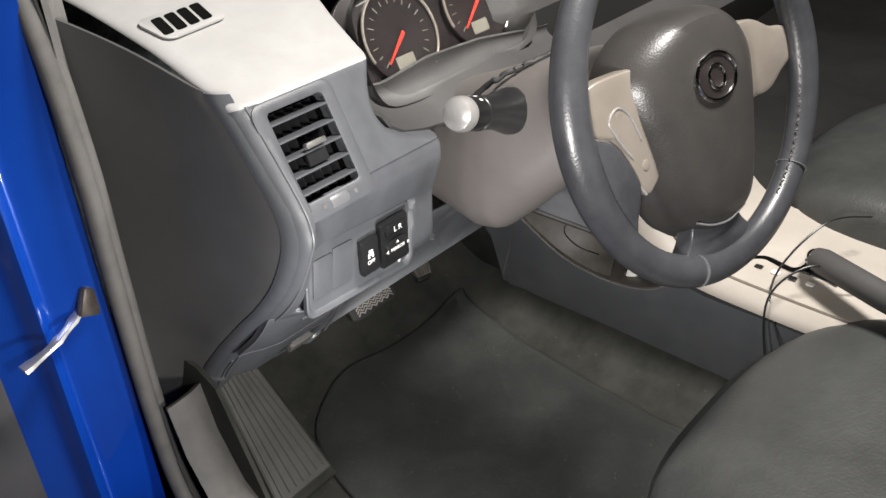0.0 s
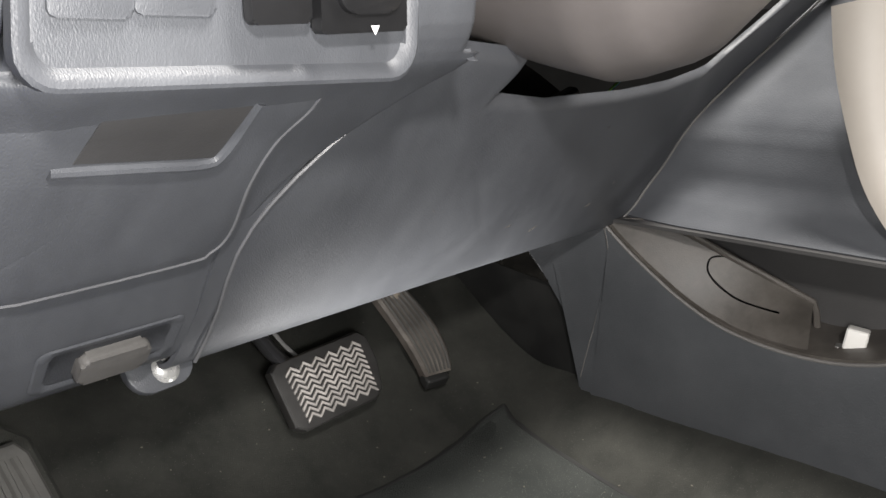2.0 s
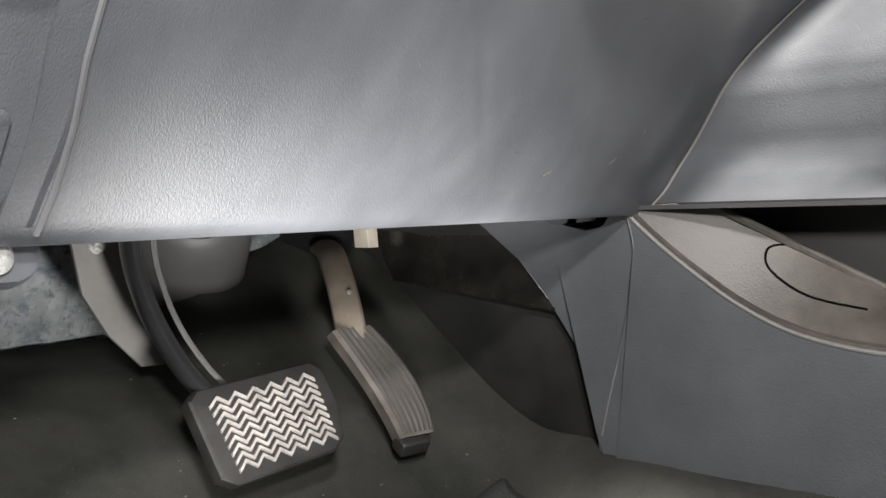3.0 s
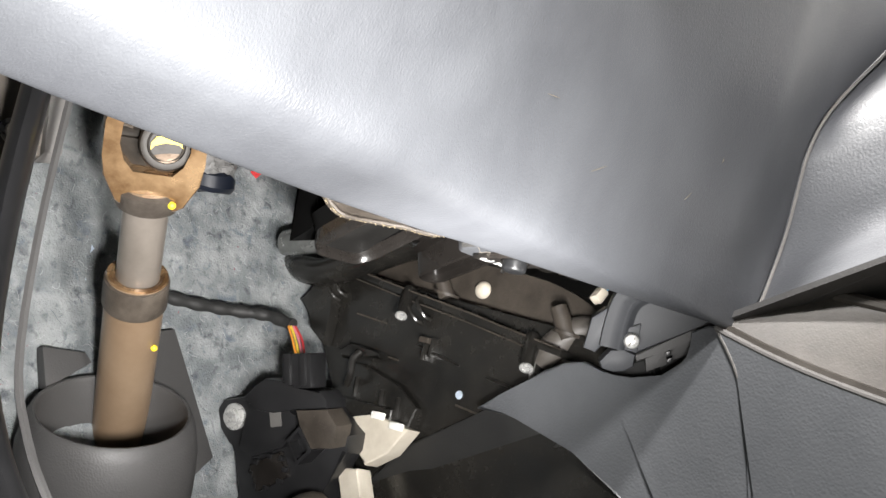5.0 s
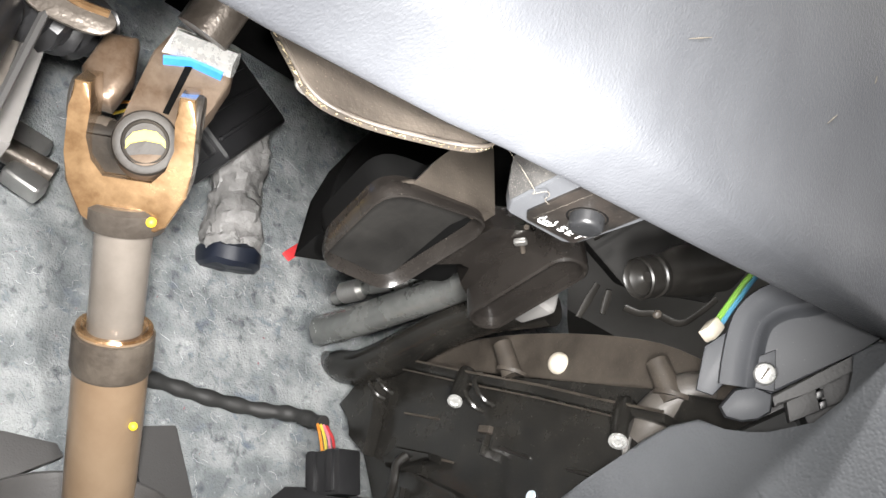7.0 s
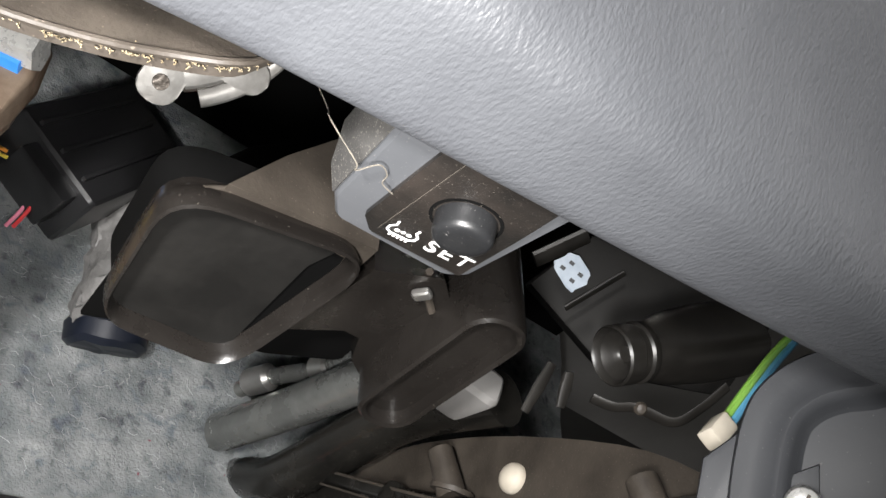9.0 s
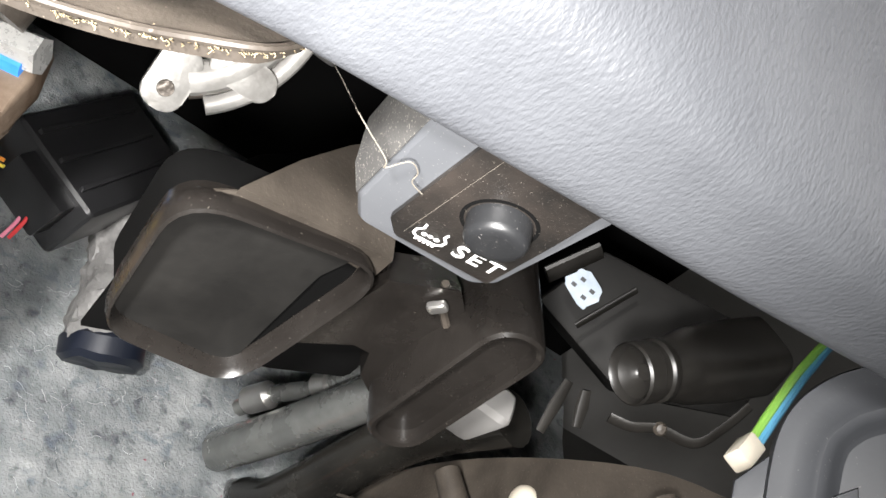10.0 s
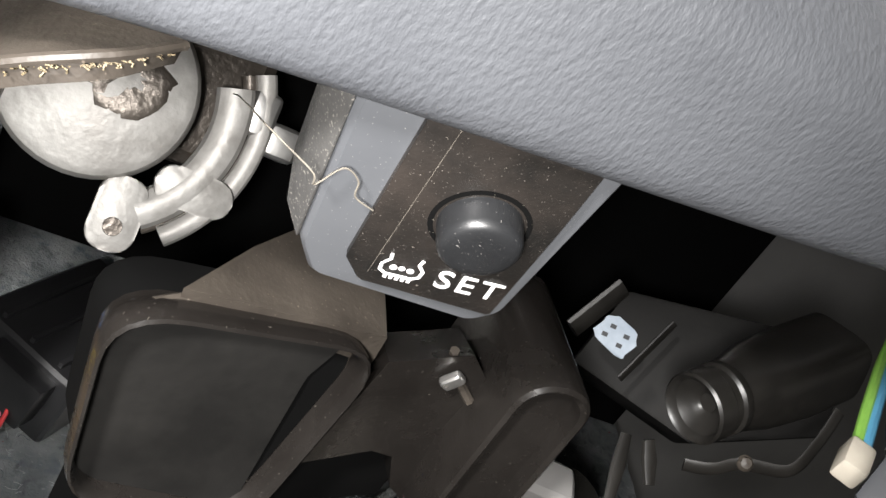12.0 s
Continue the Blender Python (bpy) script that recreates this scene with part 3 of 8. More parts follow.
def door_edge(z):
    """y of the panel's edge at a height, with its corner eased."""
    return sum(along(DOOR_EDGE, z + d)[0] * w for d, w in ((-0.008, 1), (-0.004, 1), (0, 2), (0.004, 1), (0.008, 1))) / 6


def bolster(u, v):
    """The face left of the column; u runs from the end cap to the column."""
    y, z = section(v)
    x = u
    if v < 15.5:
        reach = 0.010 + 0.032 * smooth01((0.600 - z) / 0.05)
        y += (door_edge(z) - y) * smooth01((-0.405 + reach * 0.6 - u) / (reach * 1.2)) * smooth01((15.5 - v) / 1.0)
    if u < -0.415:
        f = min((-0.415 - u) / 0.055, 1.0)
        turn = 1 - math.cos(f * 1.45)
        y += 0.022 * turn * (0.5 + 0.5 * min(1, max(0, (16 - v) / 3)))
        x = -0.415 - 0.016 * math.sin(f * 1.45)
        z -= 0.006 * turn * min(1, max(0, (v - 12.5) / 3.5))
    end = along(SEAM, z)[0] + 0.0005 if z < 0.456 else along(RIM, z)[0]
    if u > -0.31:
        x = -0.31 + (u + 0.31) * (end + 0.31) / 0.125
    px, pz = x + 0.3215 - 0.13 * (z - 0.496), z - 0.496 + 0.045 * (x + 0.3215)
    y += 0.0075 * smooth01((0.0835 - abs(px)) / 0.006) * smooth01((0.0455 - abs(pz)) / 0.006)
    lip = max(0.0, (x - end + 0.018) / 0.018) if z > 0.456 else max(0.0, (x - end + 0.007) / 0.007) * 0.45
    y += 0.035 * lip ** 2
    return (x, y, z)


US = steps(-0.470, -0.415, 14) + [-0.4105, -0.406] + steps(-0.403, -0.330, 18) + [-0.3255, -0.321] + steps(-0.31, -0.215, 28) + steps(-0.210, -0.185, 12)
bm = bmesh.new()
sheet(bm, US, [v for v in VS if v <= 15.01], lambda u, v: bolster(u, v), 0.004, lambda u, v: -0.403 < u < -0.330 and 13 < v < 14)
part("driver_bolster", bm, DASH, dash)
# the pad's paleness against the face is overhead light in the colour
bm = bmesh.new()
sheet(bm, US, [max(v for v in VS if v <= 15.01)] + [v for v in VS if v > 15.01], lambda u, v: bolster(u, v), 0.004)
part("upper_pad", bm, DASH_TOP_LIT, dash, "grey soft pad on top, paler for the overhead light")

# pale tube that paints the highlight down the panel's front edge
bm = bmesh.new()
tube(bm, [Vector(bolster(-0.420, v)) + Vector((-0.0002, -0.0002, 0)) for v in steps(1.2, 15.2, 60)], 0.0016, 8)
part("panel_edge_glint", bm, EDGE_GREY, dash, "pale rounded tube for the highlight on the driver's panel edge")

# the cap on the dash's end, towards the door, behind a rounded band
CAP_V = steps(0.207, 0.714, 72)


def cap_band(u, v):
    """The band between the panel's edge and the cap: u across it, v the height."""
    bulge = math.sin(u * 3.14)
    return (-0.4225 - 0.0125 * u - 0.0035 * bulge, door_edge(v) + 0.003 + 0.026 * u, v - 0.001 * u)


def end_cap(u, v):
    y0 = door_edge(v) + 0.030
    y1 = max(0.362, y0 + 0.012)
    lift = 0.062 * u * smooth01((v - 0.60) / 0.10)
    return (-0.4345 - 0.052 * u ** 0.8 + 0.009 * math.sin(3.14 * min(1, u * 1.1)) * smooth01((v - 0.28) / 0.1), y0 + (y1 - y0) * u, v + lift - 0.012 * u * smooth01((0.34 - v) / 0.12))


bm = bmesh.new()
sheet(bm, steps(0, 1, 8), CAP_V, lambda u, v: cap_band(1 - u, v), 0.003)
part("end_band", bm, DASH, dash, "rounded grey band round the end cap")
bm = bmesh.new()
sheet(bm, steps(0, 1, 20), CAP_V, lambda u, v: end_cap(1 - u, v), 0.004)
part("end_cap", bm, END_CAP, dash, "large charcoal end cap towards the door")
# the panel's tail that runs down beside the foot rest, with its fixing
bm = bmesh.new()
sheet(bm, steps(0, 1, 6), steps(0.207, 0.330, 24), lambda u, v: (-0.4225 + (0.013 + 0.028 * smooth01((v - 0.235) / 0.05)) * u, door_edge(v) + 0.004 * u * u, v), 0.004)
part("panel_tail", bm, DASH, dash, "narrow grey tail of the panel beside the foot rest")
bm = bmesh.new()
lathe(bm, [(0.0, 0.0035), (0.0035, 0.003), (0.0055, 0.0012), (0.006, 0.0)], 20, basis((-0.4165, door_edge(0.214) - 0.0005, 0.214), (1, 0, 0), (0, -0.5, 0.85)))
part("fixing", bm, CAP, dash, "round plastic fixing")

# dash top to the windscreen, right of the bolster too
bm = bmesh.new()
TOP = [(0.20, 0.716), (0.30, 0.752), (0.45, 0.772), (0.72, 0.805)]


def top_pad(u, v):
    s = v * 3
    k = min(int(s), 2)
    f = s - k
    y, z = TOP[k][0] + (TOP[k + 1][0] - TOP[k][0]) * f, TOP[k][1] + (TOP[k + 1][1] - TOP[k][1]) * f
    return (u, y, z + 0.02 * math.exp(-((u + 0.08) / 0.16) ** 2) * (1 - v))


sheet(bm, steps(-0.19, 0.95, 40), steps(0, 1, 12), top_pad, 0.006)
part("top_pad", bm, DASH_TOP_LIT, dash)


def slot_vent(m, parent):
    """The small slotted demister outlet in the dash top."""
    bm = bmesh.new()
    prism(bm, rounded(0.084, 0.054, 0.012), 0.002, m, 0.0007)
    v = part("demister_vent", bm, DASH_TOP_LIT, parent)
    # each slot is a flat black plate, its inner shade put into the colour
    for k in range(4):
        bm = bmesh.new()
        prism(bm, [(x + (k - 1.5) * 0.0175 + y * 0.30, y) for x, y in rounded(0.0135, 0.036, 0.003)], 0.0006, m @ Matrix.Translation((0, 0, 0.0021)))
        part("slot", bm, SHADE_BLACK, v, "open slot drawn as a plate in shade black")
    return v


m = basis((-0.374, 0.2735, 0.7492), (0.99, 0.10, 0.02), (-0.10, 0.97, 0.20))
slot_vent(m, dash)

# black sheet added where the dash interior only lies in shade
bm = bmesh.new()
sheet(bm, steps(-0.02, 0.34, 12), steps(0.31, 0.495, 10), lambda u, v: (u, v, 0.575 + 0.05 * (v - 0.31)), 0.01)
part("inner_shade_sheet", bm, SHADE_BLACK, dash, "added black sheet for the shade inside the dashboard")

# side air vent
vent = thing("air_vent", "grey rectangular side air vent with five slats and a silver tab", "air vent")
VM = basis((-0.3665, 0.0905, 0.648), (1, 0.0, 0), (0, 0.460, 0.888))  # face: x across, y up the slope, z towards the driver
bm = bmesh.new()
outer, inner = rounded(0.104, 0.128, 0.012), rounded(0.073, 0.0975, 0.005)
oc, ic = (-0.001, -0.0045), (0.0, 0.0)
lo = [[bm.verts.new(VM @ Vector((x + c[0], y + c[1], z))) for x, y in o] for o, c, z in
      ((outer, oc, 0.000), (outer, oc, 0.0022), (rounded(0.100, 0.124, 0.011), oc, 0.0034), (rounded(0.0775, 0.102, 0.006), ic, 0.0034), (inner, ic, 0.0022), (inner, ic, -0.012))]
ring_faces(bm, lo, True, False)
part("surround", bm, DASH, vent)
# box behind the slats, near-black to paint the shade of its depth
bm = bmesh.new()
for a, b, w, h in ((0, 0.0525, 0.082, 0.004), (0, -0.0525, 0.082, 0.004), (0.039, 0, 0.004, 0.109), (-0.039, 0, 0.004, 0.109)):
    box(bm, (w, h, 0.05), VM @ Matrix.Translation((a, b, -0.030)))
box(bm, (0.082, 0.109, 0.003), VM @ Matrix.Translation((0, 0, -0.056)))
part("duct_box", bm, SHADE_BLACK, vent)
for k in range(5):
    bm = bmesh.new()
    box(bm, (0.0735, 0.0024, 0.016), VM @ Matrix.Translation((0, 0.0375 - 0.0188 * k, -0.005)) @ pose(0, 0, 0, 14, 0, 0), 0.0008)
    part("slat", bm, DASH, vent)
for k in range(6):
    bm = bmesh.new()
    box(bm, (0.0016, 0.094, 0.014), VM @ Matrix.Translation((-0.030 + 0.012 * k, 0, -0.024)) @ pose(0, 0, 0, 0, 25, 0), 0.0004)
    part("upright_vane", bm, BLACK, vent)
bm = bmesh.new()
box(bm, (0.026, 0.0062, 0.008), VM @ Matrix.Translation((0.0, 0.004, 0.006)), 0.002, 3)
part("tab", bm, STEEL, vent, "silver adjusting tab")
bm = bmesh.new()
box(bm, (0.026, 0.018, 0.006), VM @ Matrix.Translation((0.0, -0.008, -0.001)), 0.0015)
part("tab_base", bm, BLACK, vent)
bm = bmesh.new()
lathe(bm, [(0.0, -0.012), (0.0105, -0.012), (0.0112, -0.010), (0.0112, 0.010), (0.0105, 0.012), (0.0, 0.012)], 20, VM @ Matrix.Translation((0.002, -0.0585, -0.0060)) @ pose(0, 0, 0, 0, 90, 0))
part("thumb_wheel", bm, EDGE_GREY, vent, "ribbed grey thumb wheel")
for dx, w in ((-0.019, 0.005), (0.024, 0.004)):
    bm = bmesh.new()
    box(bm, (w, 0.005, 0.0008), VM @ Matrix.Translation((dx, -0.0585, 0.0036)), 0.0003)
    part("icon", bm, SEAL, vent, "pale printed flow mark")

# switch panel
switches = thing("switch_panel", "grey switch panel with two blanks and black mirror switches", "switch panel")
SM = basis((-0.3215, 0.0862, 0.4955), (1, 0, 0), (0, -0.02, 1))
SF = SM @ Matrix(((1, 0.13, 0, 0.001), (-0.045, 1, 0, 0.0005), (0, 0, 1, -0.0036), (0, 0, 0, 1)))  # the sunk floor of the panel, a little askew
bm = bmesh.new()
lo = []
for (w, h, r), crest in (((0.168, 0.092, 0.014), -0.002), ((0.168, 0.092, 0.014), 0.0038), ((0.165, 0.089, 0.013), 0.0048), ((0.161, 0.085, 0.011), 0.0045), ((0.156, 0.080, 0.009), 0.0024), ((0.153, 0.077, 0.008), 0.0006)):
    lo.append([bm.verts.new(SF @ Vector((x, y, crest - (crest > 0.001) * 0.0040 * smooth01((y - 0.010) / 0.02)))) for x, y in rounded(w, h, r)])
ring_faces(bm, lo, True, True)
part("recessed_frame", bm, DASH, switches)
for dx, w, h, dy in ((-0.0590, 0.0280, 0.047, 0.000), (-0.0295, 0.0305, 0.049, 0.0025)):
    bm = bmesh.new()
    prism(bm, [(x + dx, y + dy) for x, y in rounded(w, h, 0.003)], 0.0022, SF, 0.0009)
    part("blank_cover", bm, DASH, switches, "plain grey blanking cover")
bm = bmesh.new()
prism(bm, [(x + 0.0075, y - 0.0015) for x, y in rounded(0.0265, 0.045, 0.002)], 0.0052, SM, 0.0012)
esp = part("stability_switch", bm, BLACK, switches, "black push switch with a car mark")
for k, (w, h, dy) in enumerate(((0.006, 0.003, 0.005), (0.008, 0.003, 0.001), (0.003, 0.0025, -0.0025), (0.003, 0.0025, -0.0025))):
    bm = bmesh.new()
    box(bm, (w, h, 0.0003), SM @ Matrix.Translation((0.0085 + (0.003 if k == 3 else -0.003 if k == 2 else 0), dy, 0.0054)), 0.0001)
    part("mark", bm, PRINT, esp)
letters("OFF", 0.0068, SM @ Matrix.Translation((0.0085, -0.0092, 0.0054)), PRINT, esp)
bm = bmesh.new()
prism(bm, [(x + 0.0465, y + 0.001) for x, y in rounded(0.0445, 0.0585, 0.002)], 0.0062, SM, 0.0013)
mir = part("mirror_switch", bm, BLACK, switches, "black mirror adjusting switch with white print")
bm = bmesh.new()
prism(bm, [(x + 0.0465, y + 0.018) for x, y in rounded(0.030, 0.013, 0.004)], 0.0090, SM, 0.0015)
part("selector", bm, BLACK, mir)
bm = bmesh.new()
prism(bm, [(x + 0.048, y - 0.008) for x, y in rounded(0.033, 0.026, 0.008)], 0.0088, SM, 0.0015)
part("rocker", bm, BLACK, mir)
letters("L R", 0.0095, SM @ Matrix.Translation((0.050, 0.018, 0.0092)), PRINT, mir)
letters("MIRROR", 0.0062, SM @ Matrix.Translation((0.0485, -0.008, 0.0090)), PRINT, mir)
for dx, dy, a in ((0, 0.0078, 0), (0, -0.0165, 180), (0.0165, 0.0012, -90), (-0.0165, 0.0012, 90)):
    bm = bmesh.new()
    prism(bm, [(-0.0022, 0), (0.0022, 0), (0, 0.0036)], 0.0003, SM @ Matrix.Translation((0.0485 + dx * 0.95, -0.009 + dy, 0.0089)) @ pose(0, 0, 0, 0, 0, a))
    part("arrow", bm, PRINT, mir)

# coin box lid under the switches
coin = thing("coin_box", "grey coin box lid with a finger pull below the switches", "storage box")
CM = basis((-0.340, 0.1555, 0.4045), (1, 0, 0), (0, -0.66, 0.75))
bm = bmesh.new()
LID = [tuple(p.xy) for p in catmull([(x, y, 0) for x, y in ((-0.086, 0.050), (-0.088, -0.050), (-0.076, -0.0572), (0.036, -0.0580), (0.054, -0.0530), (0.0600, -0.0380), (0.0570, -0.0040), (0.0600, 0.0240), (0.0710, 0.0450), (0.0640, 0.0570), (0.0, 0.0600), (-0.074, 0.0560), (-0.086, 0.050))], 72)][:-1]


def swept(q):
    """Bends a point of the lid back with the panel where it sweeps towards the door."""
    s = min(steps(2, 9, 140), key=lambda v: abs(section(v)[1] - q.z))
    back_to = bolster(q.x, s)[1] - bolster(-0.36, s)[1]
    return Vector((q.x, q.y + max(0.0, back_to), q.z))


rows = []
for f, h in ((1.0, -0.003), (1.0, 0.0026), (0.992, 0.0038), (0.975, 0.0041), (0.86, 0.0041), (0.7, 0.0041), (0.5, 0.0041), (0.3, 0.0041), (0.1, 0.0041)):
    rows.append([bm.verts.new(swept(CM @ Vector((-0.012 + (x + 0.012) * f, y * f, h)))) for x, y in LID])
ring_faces(bm, rows)
part("lid", bm, DASH, coin)
# the hollow isn't cut; a darker plate carries its shade
bm = bmesh.new()
prism(bm, [(-0.034, 0.0290), (0.029, 0.0205), (0.038, 0.0500), (-0.028, 0.0510)], 0.0012, CM @ Matrix.Translation((0, 0, 0.0034)), 0.0004)
part("finger_pull", bm, CAP, coin, "shallow finger pull, darker for the shade of its recess")
bm = bmesh.new()
tube(bm, catmull([CM @ Vector(p) for p in ((-0.042, 0.0250, 0.0030), (-0.005, 0.0220, 0.0048), (0.024, 0.0180, 0.0046), (0.0330, 0.0240, 0.0044), (0.0400, 0.0510, 0.0034))], 18), 0.0030, 10)
part("pull_edge", bm, DASH, coin)
# paler bead that paints the highlight round the lid
bm = bmesh.new()
tube(bm, [swept(CM @ Vector((x, y, 0.0036))) for x, y in LID], 0.0011, 6, loop=True)
part("lid_edge_glint", bm, EDGE_GREY, coin, "paler bead for the glint on the lid's edge")

# bonnet release
release = thing("bonnet_release", "grey bonnet release lever in a square recess under the dash", "release lever")
RM = basis((-0.322, 0.2345, 0.3085), (1, 0, 0), (0, -0.62, 0.78))
bm = bmesh.new()
lo = [[bm.verts.new(RM @ Vector((x, y, z))) for x, y in o] for o, z in
      ((rounded(0.080, 0.036, 0.006), 0.001), (rounded(0.078, 0.034, 0.006), 0.0018), (rounded(0.070, 0.028, 0.005), 0.0016), (rounded(0.066, 0.026, 0.005), 0.001))]
ring_faces(bm, lo, True, True)
part("recess", bm, DASH, release)
bm = bmesh.new()
prism(bm, rounded(0.038, 0.020, 0.004), 0.007, RM @ Matrix.Translation((0.0, -0.001, 0.001)), 0.003, 3)
part("lever", bm, SEAL, release)

# knee panel below the column
knee = thing("knee_panel", "grained grey lower dash panel with scratches below the steering column", "dash panel")
EDGE = [(-0.27, 0.300), (-0.16, 0.2985), (-0.11, 0.296), (-0.07, 0.2935), (-0.02, 0.288), (0.0, 0.2845), (0.03, 0.2808), (0.05, 0.2785), (0.08, 0.2750), (0.11, 0.2710), (0.19, 0.260)]
RIGHT = [(0.270, 0.174), (0.280, 0.1800), (0.287, 0.190), (0.296, 0.200), (0.310, 0.208), (0.326, 0.208), (0.345, 0.203), (0.362, 0.199), (0.376, 0.202), (0.390, 0.211), (0.405, 0.226), (0.430, 0.252), (0.472, 0.290), (0.560, 0.340)]
TOP_Z = [(-0.28, 0.462), (-0.19, 0.452), (-0.168, 0.427), (-0.10, 0.4188), (0.0, 0.4165), (0.06, 0.4190), (0.105, 0.428), (0.120, 0.442), (0.134, 0.480), (0.155, 0.520), (0.19, 0.550), (0.30, 0.560)]


def knee_face(u, v):
    """u runs from left to right, v from the hidden lip below up to the column opening."""
    z = 0.281
    x = -0.275 + 0.45 * u
    y_edge = along(EDGE, x)[0] + 0.0003
    if v < 0.30:
        f = v / 0.30
        low = [(0, y_edge + 0.0030, 0.2890), (0.2, y_edge + 0.0022, 0.2850), (0.32, y_edge, 0.2825), (0.52, y_edge * 0.6 + 0.1022, 0.2792), (0.72, y_edge * 0.25 + 0.1905, 0.2768), (0.86, 0.2525, 0.2800), (1, 0.2445, 0.2885)]
        y, z = along(low, f)
    else:
        f = (v - 0.30) / 0.70
        top = along(TOP_Z, x * 1.12)[0]
        z = 0.2885 + (top - 0.2885) * f
        y = 0.2445 - 0.70 * (z - 0.2885) - 0.005 * math.sin(min(1, (z - 0.2885) / 0.13) * 3.14)
        if f > 0.955:
            y += 0.008 * (f - 0.955) / 0.045
    seam = along(SEAM, z)[0] - 0.012
    mix = min(1.0, max(0.0, (z - 0.380) / 0.055))
    left, right = min(-0.275, seam) * (1 - mix) + seam * mix, along(RIGHT, z)[0]
    x = left + (right - left) * u
    s = max(0.0, (z - 0.2885) / 0.13)
    y += 0.0012 * math.exp(-((x + 0.034 + 0.92 * (z - 0.312)) / 0.0035) ** 2) * max(0.0, math.sin(min(1, max(0, (s - 0.12) / 0.62)) * 3.14))
    y += 0.009 * smooth01((x - 0.140) / 0.06) * smooth01((z - 0.285) / 0.03)
    return (x, y + 0.005 * min(1, max(0, (v - 0.22) / 0.12)), z)


def smooth_knee(u, v):
    a, b, c = knee_face(u, max(0, v - 0.02)), knee_face(u, v), knee_face(u, min(1, v + 0.02))
    return tuple((p + 2 * q + r) / 4 for p, q, r in zip(a, b, c))


bm = bmesh.new()
sheet(bm, steps(0, 1, 150), steps(0, 1, 80), smooth_knee, 0.0035)
part("cover", bm, DASH, knee)
# pale beads along both seams paint the light their edges catch
bm = bmesh.new()
tube(bm, [Vector(smooth_knee(1, v)) + Vector((0.0002, -0.0012, -0.0010)) for v in steps(0.20, 1, 50)], 0.0009, 6)
part("right_seam_glint", bm, TRIM, knee, "pale line painted for the glint along the seam")
bm = bmesh.new()
tube(bm, [(along(SEAM, z)[0] + 0.001, 0.4515 - 0.70 * z - 0.0036, z - 0.0022) for z in steps(0.284, 0.436, 40)], 0.0012, 6)
part("left_seam_glint", bm, EDGE_GREY, knee, "pale line painted for the glint along the seam")
for x, y0, a, ln in ((0.083, 0.66, 55, 0.010), (0.021, 0.60, 40, 0.014), (0.10, 0.52, 80, 0.005), (-0.03, 0.82, -30, 0.006), (0.03, 0.84, 20, 0.005), (-0.12, 0.62, -35, 0.007), (-0.02, 0.45, 10, 0.012), (-0.16, 0.74, 15, 0.006)):
    bm = bmesh.new()
    u = (x + 0.280) / 0.47
    v = {0.66: 0.43, 0.60: 0.39}.get(y0, y0)
    base = Vector(smooth_knee(u, v))
    e1 = (Vector(smooth_knee(u + 0.01, v)) - base).normalized()
    e2 = (Vector(smooth_knee(u, v + 0.01)) - base).normalized()
    nrm = e1.cross(e2)
    nrm = nrm if nrm.z < 0 else -nrm
    d = math.cos(radians(a)) * e1 + math.sin(radians(a)) * e2
    tube(bm, [base + nrm * 0.0001 - d * ln * 0.3, base + nrm * 0.0002, base + nrm * 0.0001 + d * ln * 0.3], [0.0001, 0.00025, 0.0001], 5)
    part("scratch", bm, THREAD, knee, "pale scratch in the plastic")

# ---- steering column and wheel ----
column = thing("column_shroud", "smooth grey brown steering column cover", "column cover")
SECTIONS = [  # y, half width, bottom z, top z, squareness
    (-0.125, 0.050, 0.600, 0.700, 2.2), (-0.10, 0.064, 0.578, 0.706, 2.4), (-0.05, 0.074, 0.530, 0.694, 2.6), (0.0, 0.079, 0.478, 0.676, 2.8), (0.035, 0.081, 0.445, 0.660, 3.0), (0.07, 0.080, 0.434, 0.645, 2.6),
    (0.12, 0.073, 0.442, 0.625, 2.3), (0.19, 0.066, 0.458, 0.60, 2.2)]
bm = bmesh.new()
rings = []
for y in steps(-0.125, 0.19, 40):
    hw, zb, zt, sq = along(SECTIONS, y)
    ring = []
    for k in range(48):
        a = 2 * math.pi * k / 48
        c, s_ = math.cos(a), math.sin(a)
        r = (abs(c) ** sq + abs(s_) ** sq) ** (-1 / sq)
        zc, hh = (zb + zt) / 2, (zt - zb) / 2
        drop = max(0.0, -s_ * r)
        ring.append(bm.verts.new((-0.083 + hw * c * r * (1 - 0.16 * drop ** 2), y + 0.012 * drop, zc + hh * s_ * r)))
    rings.append(ring)
ring_faces(bm, rings)
part("shroud", bm, SHROUD, column)
bm = bmesh.new()
tube(bm, [(-0.083 + 0.0835 * c, y, 0.628 - 0.33 * y) for c, y in ((-1, -0.02), (-1, 0.05), (-1.0, 0.12))], 0.0012, 6)
part("split_line", bm, CAP, column)
bm = bmesh.new()
ruffle = catmull([(-0.166, 0.076, 0.604), (-0.160, 0.062, 0.628), (-0.148, 0.045, 0.650), (-0.130, 0.028, 0.664), (-0.10, 0.010, 0.674), (-0.05, 0.006, 0.676), (0.0, 0.020, 0.668)], 60)
tube(bm, [q + 0.0022 * noise.noise_vector(q * 120) for q in ruffle], [0.0034 + 0.0016 * noise.noise(q * 200) for q in ruffle], 8)
part("gaiter", bm, RUBBER, column, "crumpled black dust cover above the column")

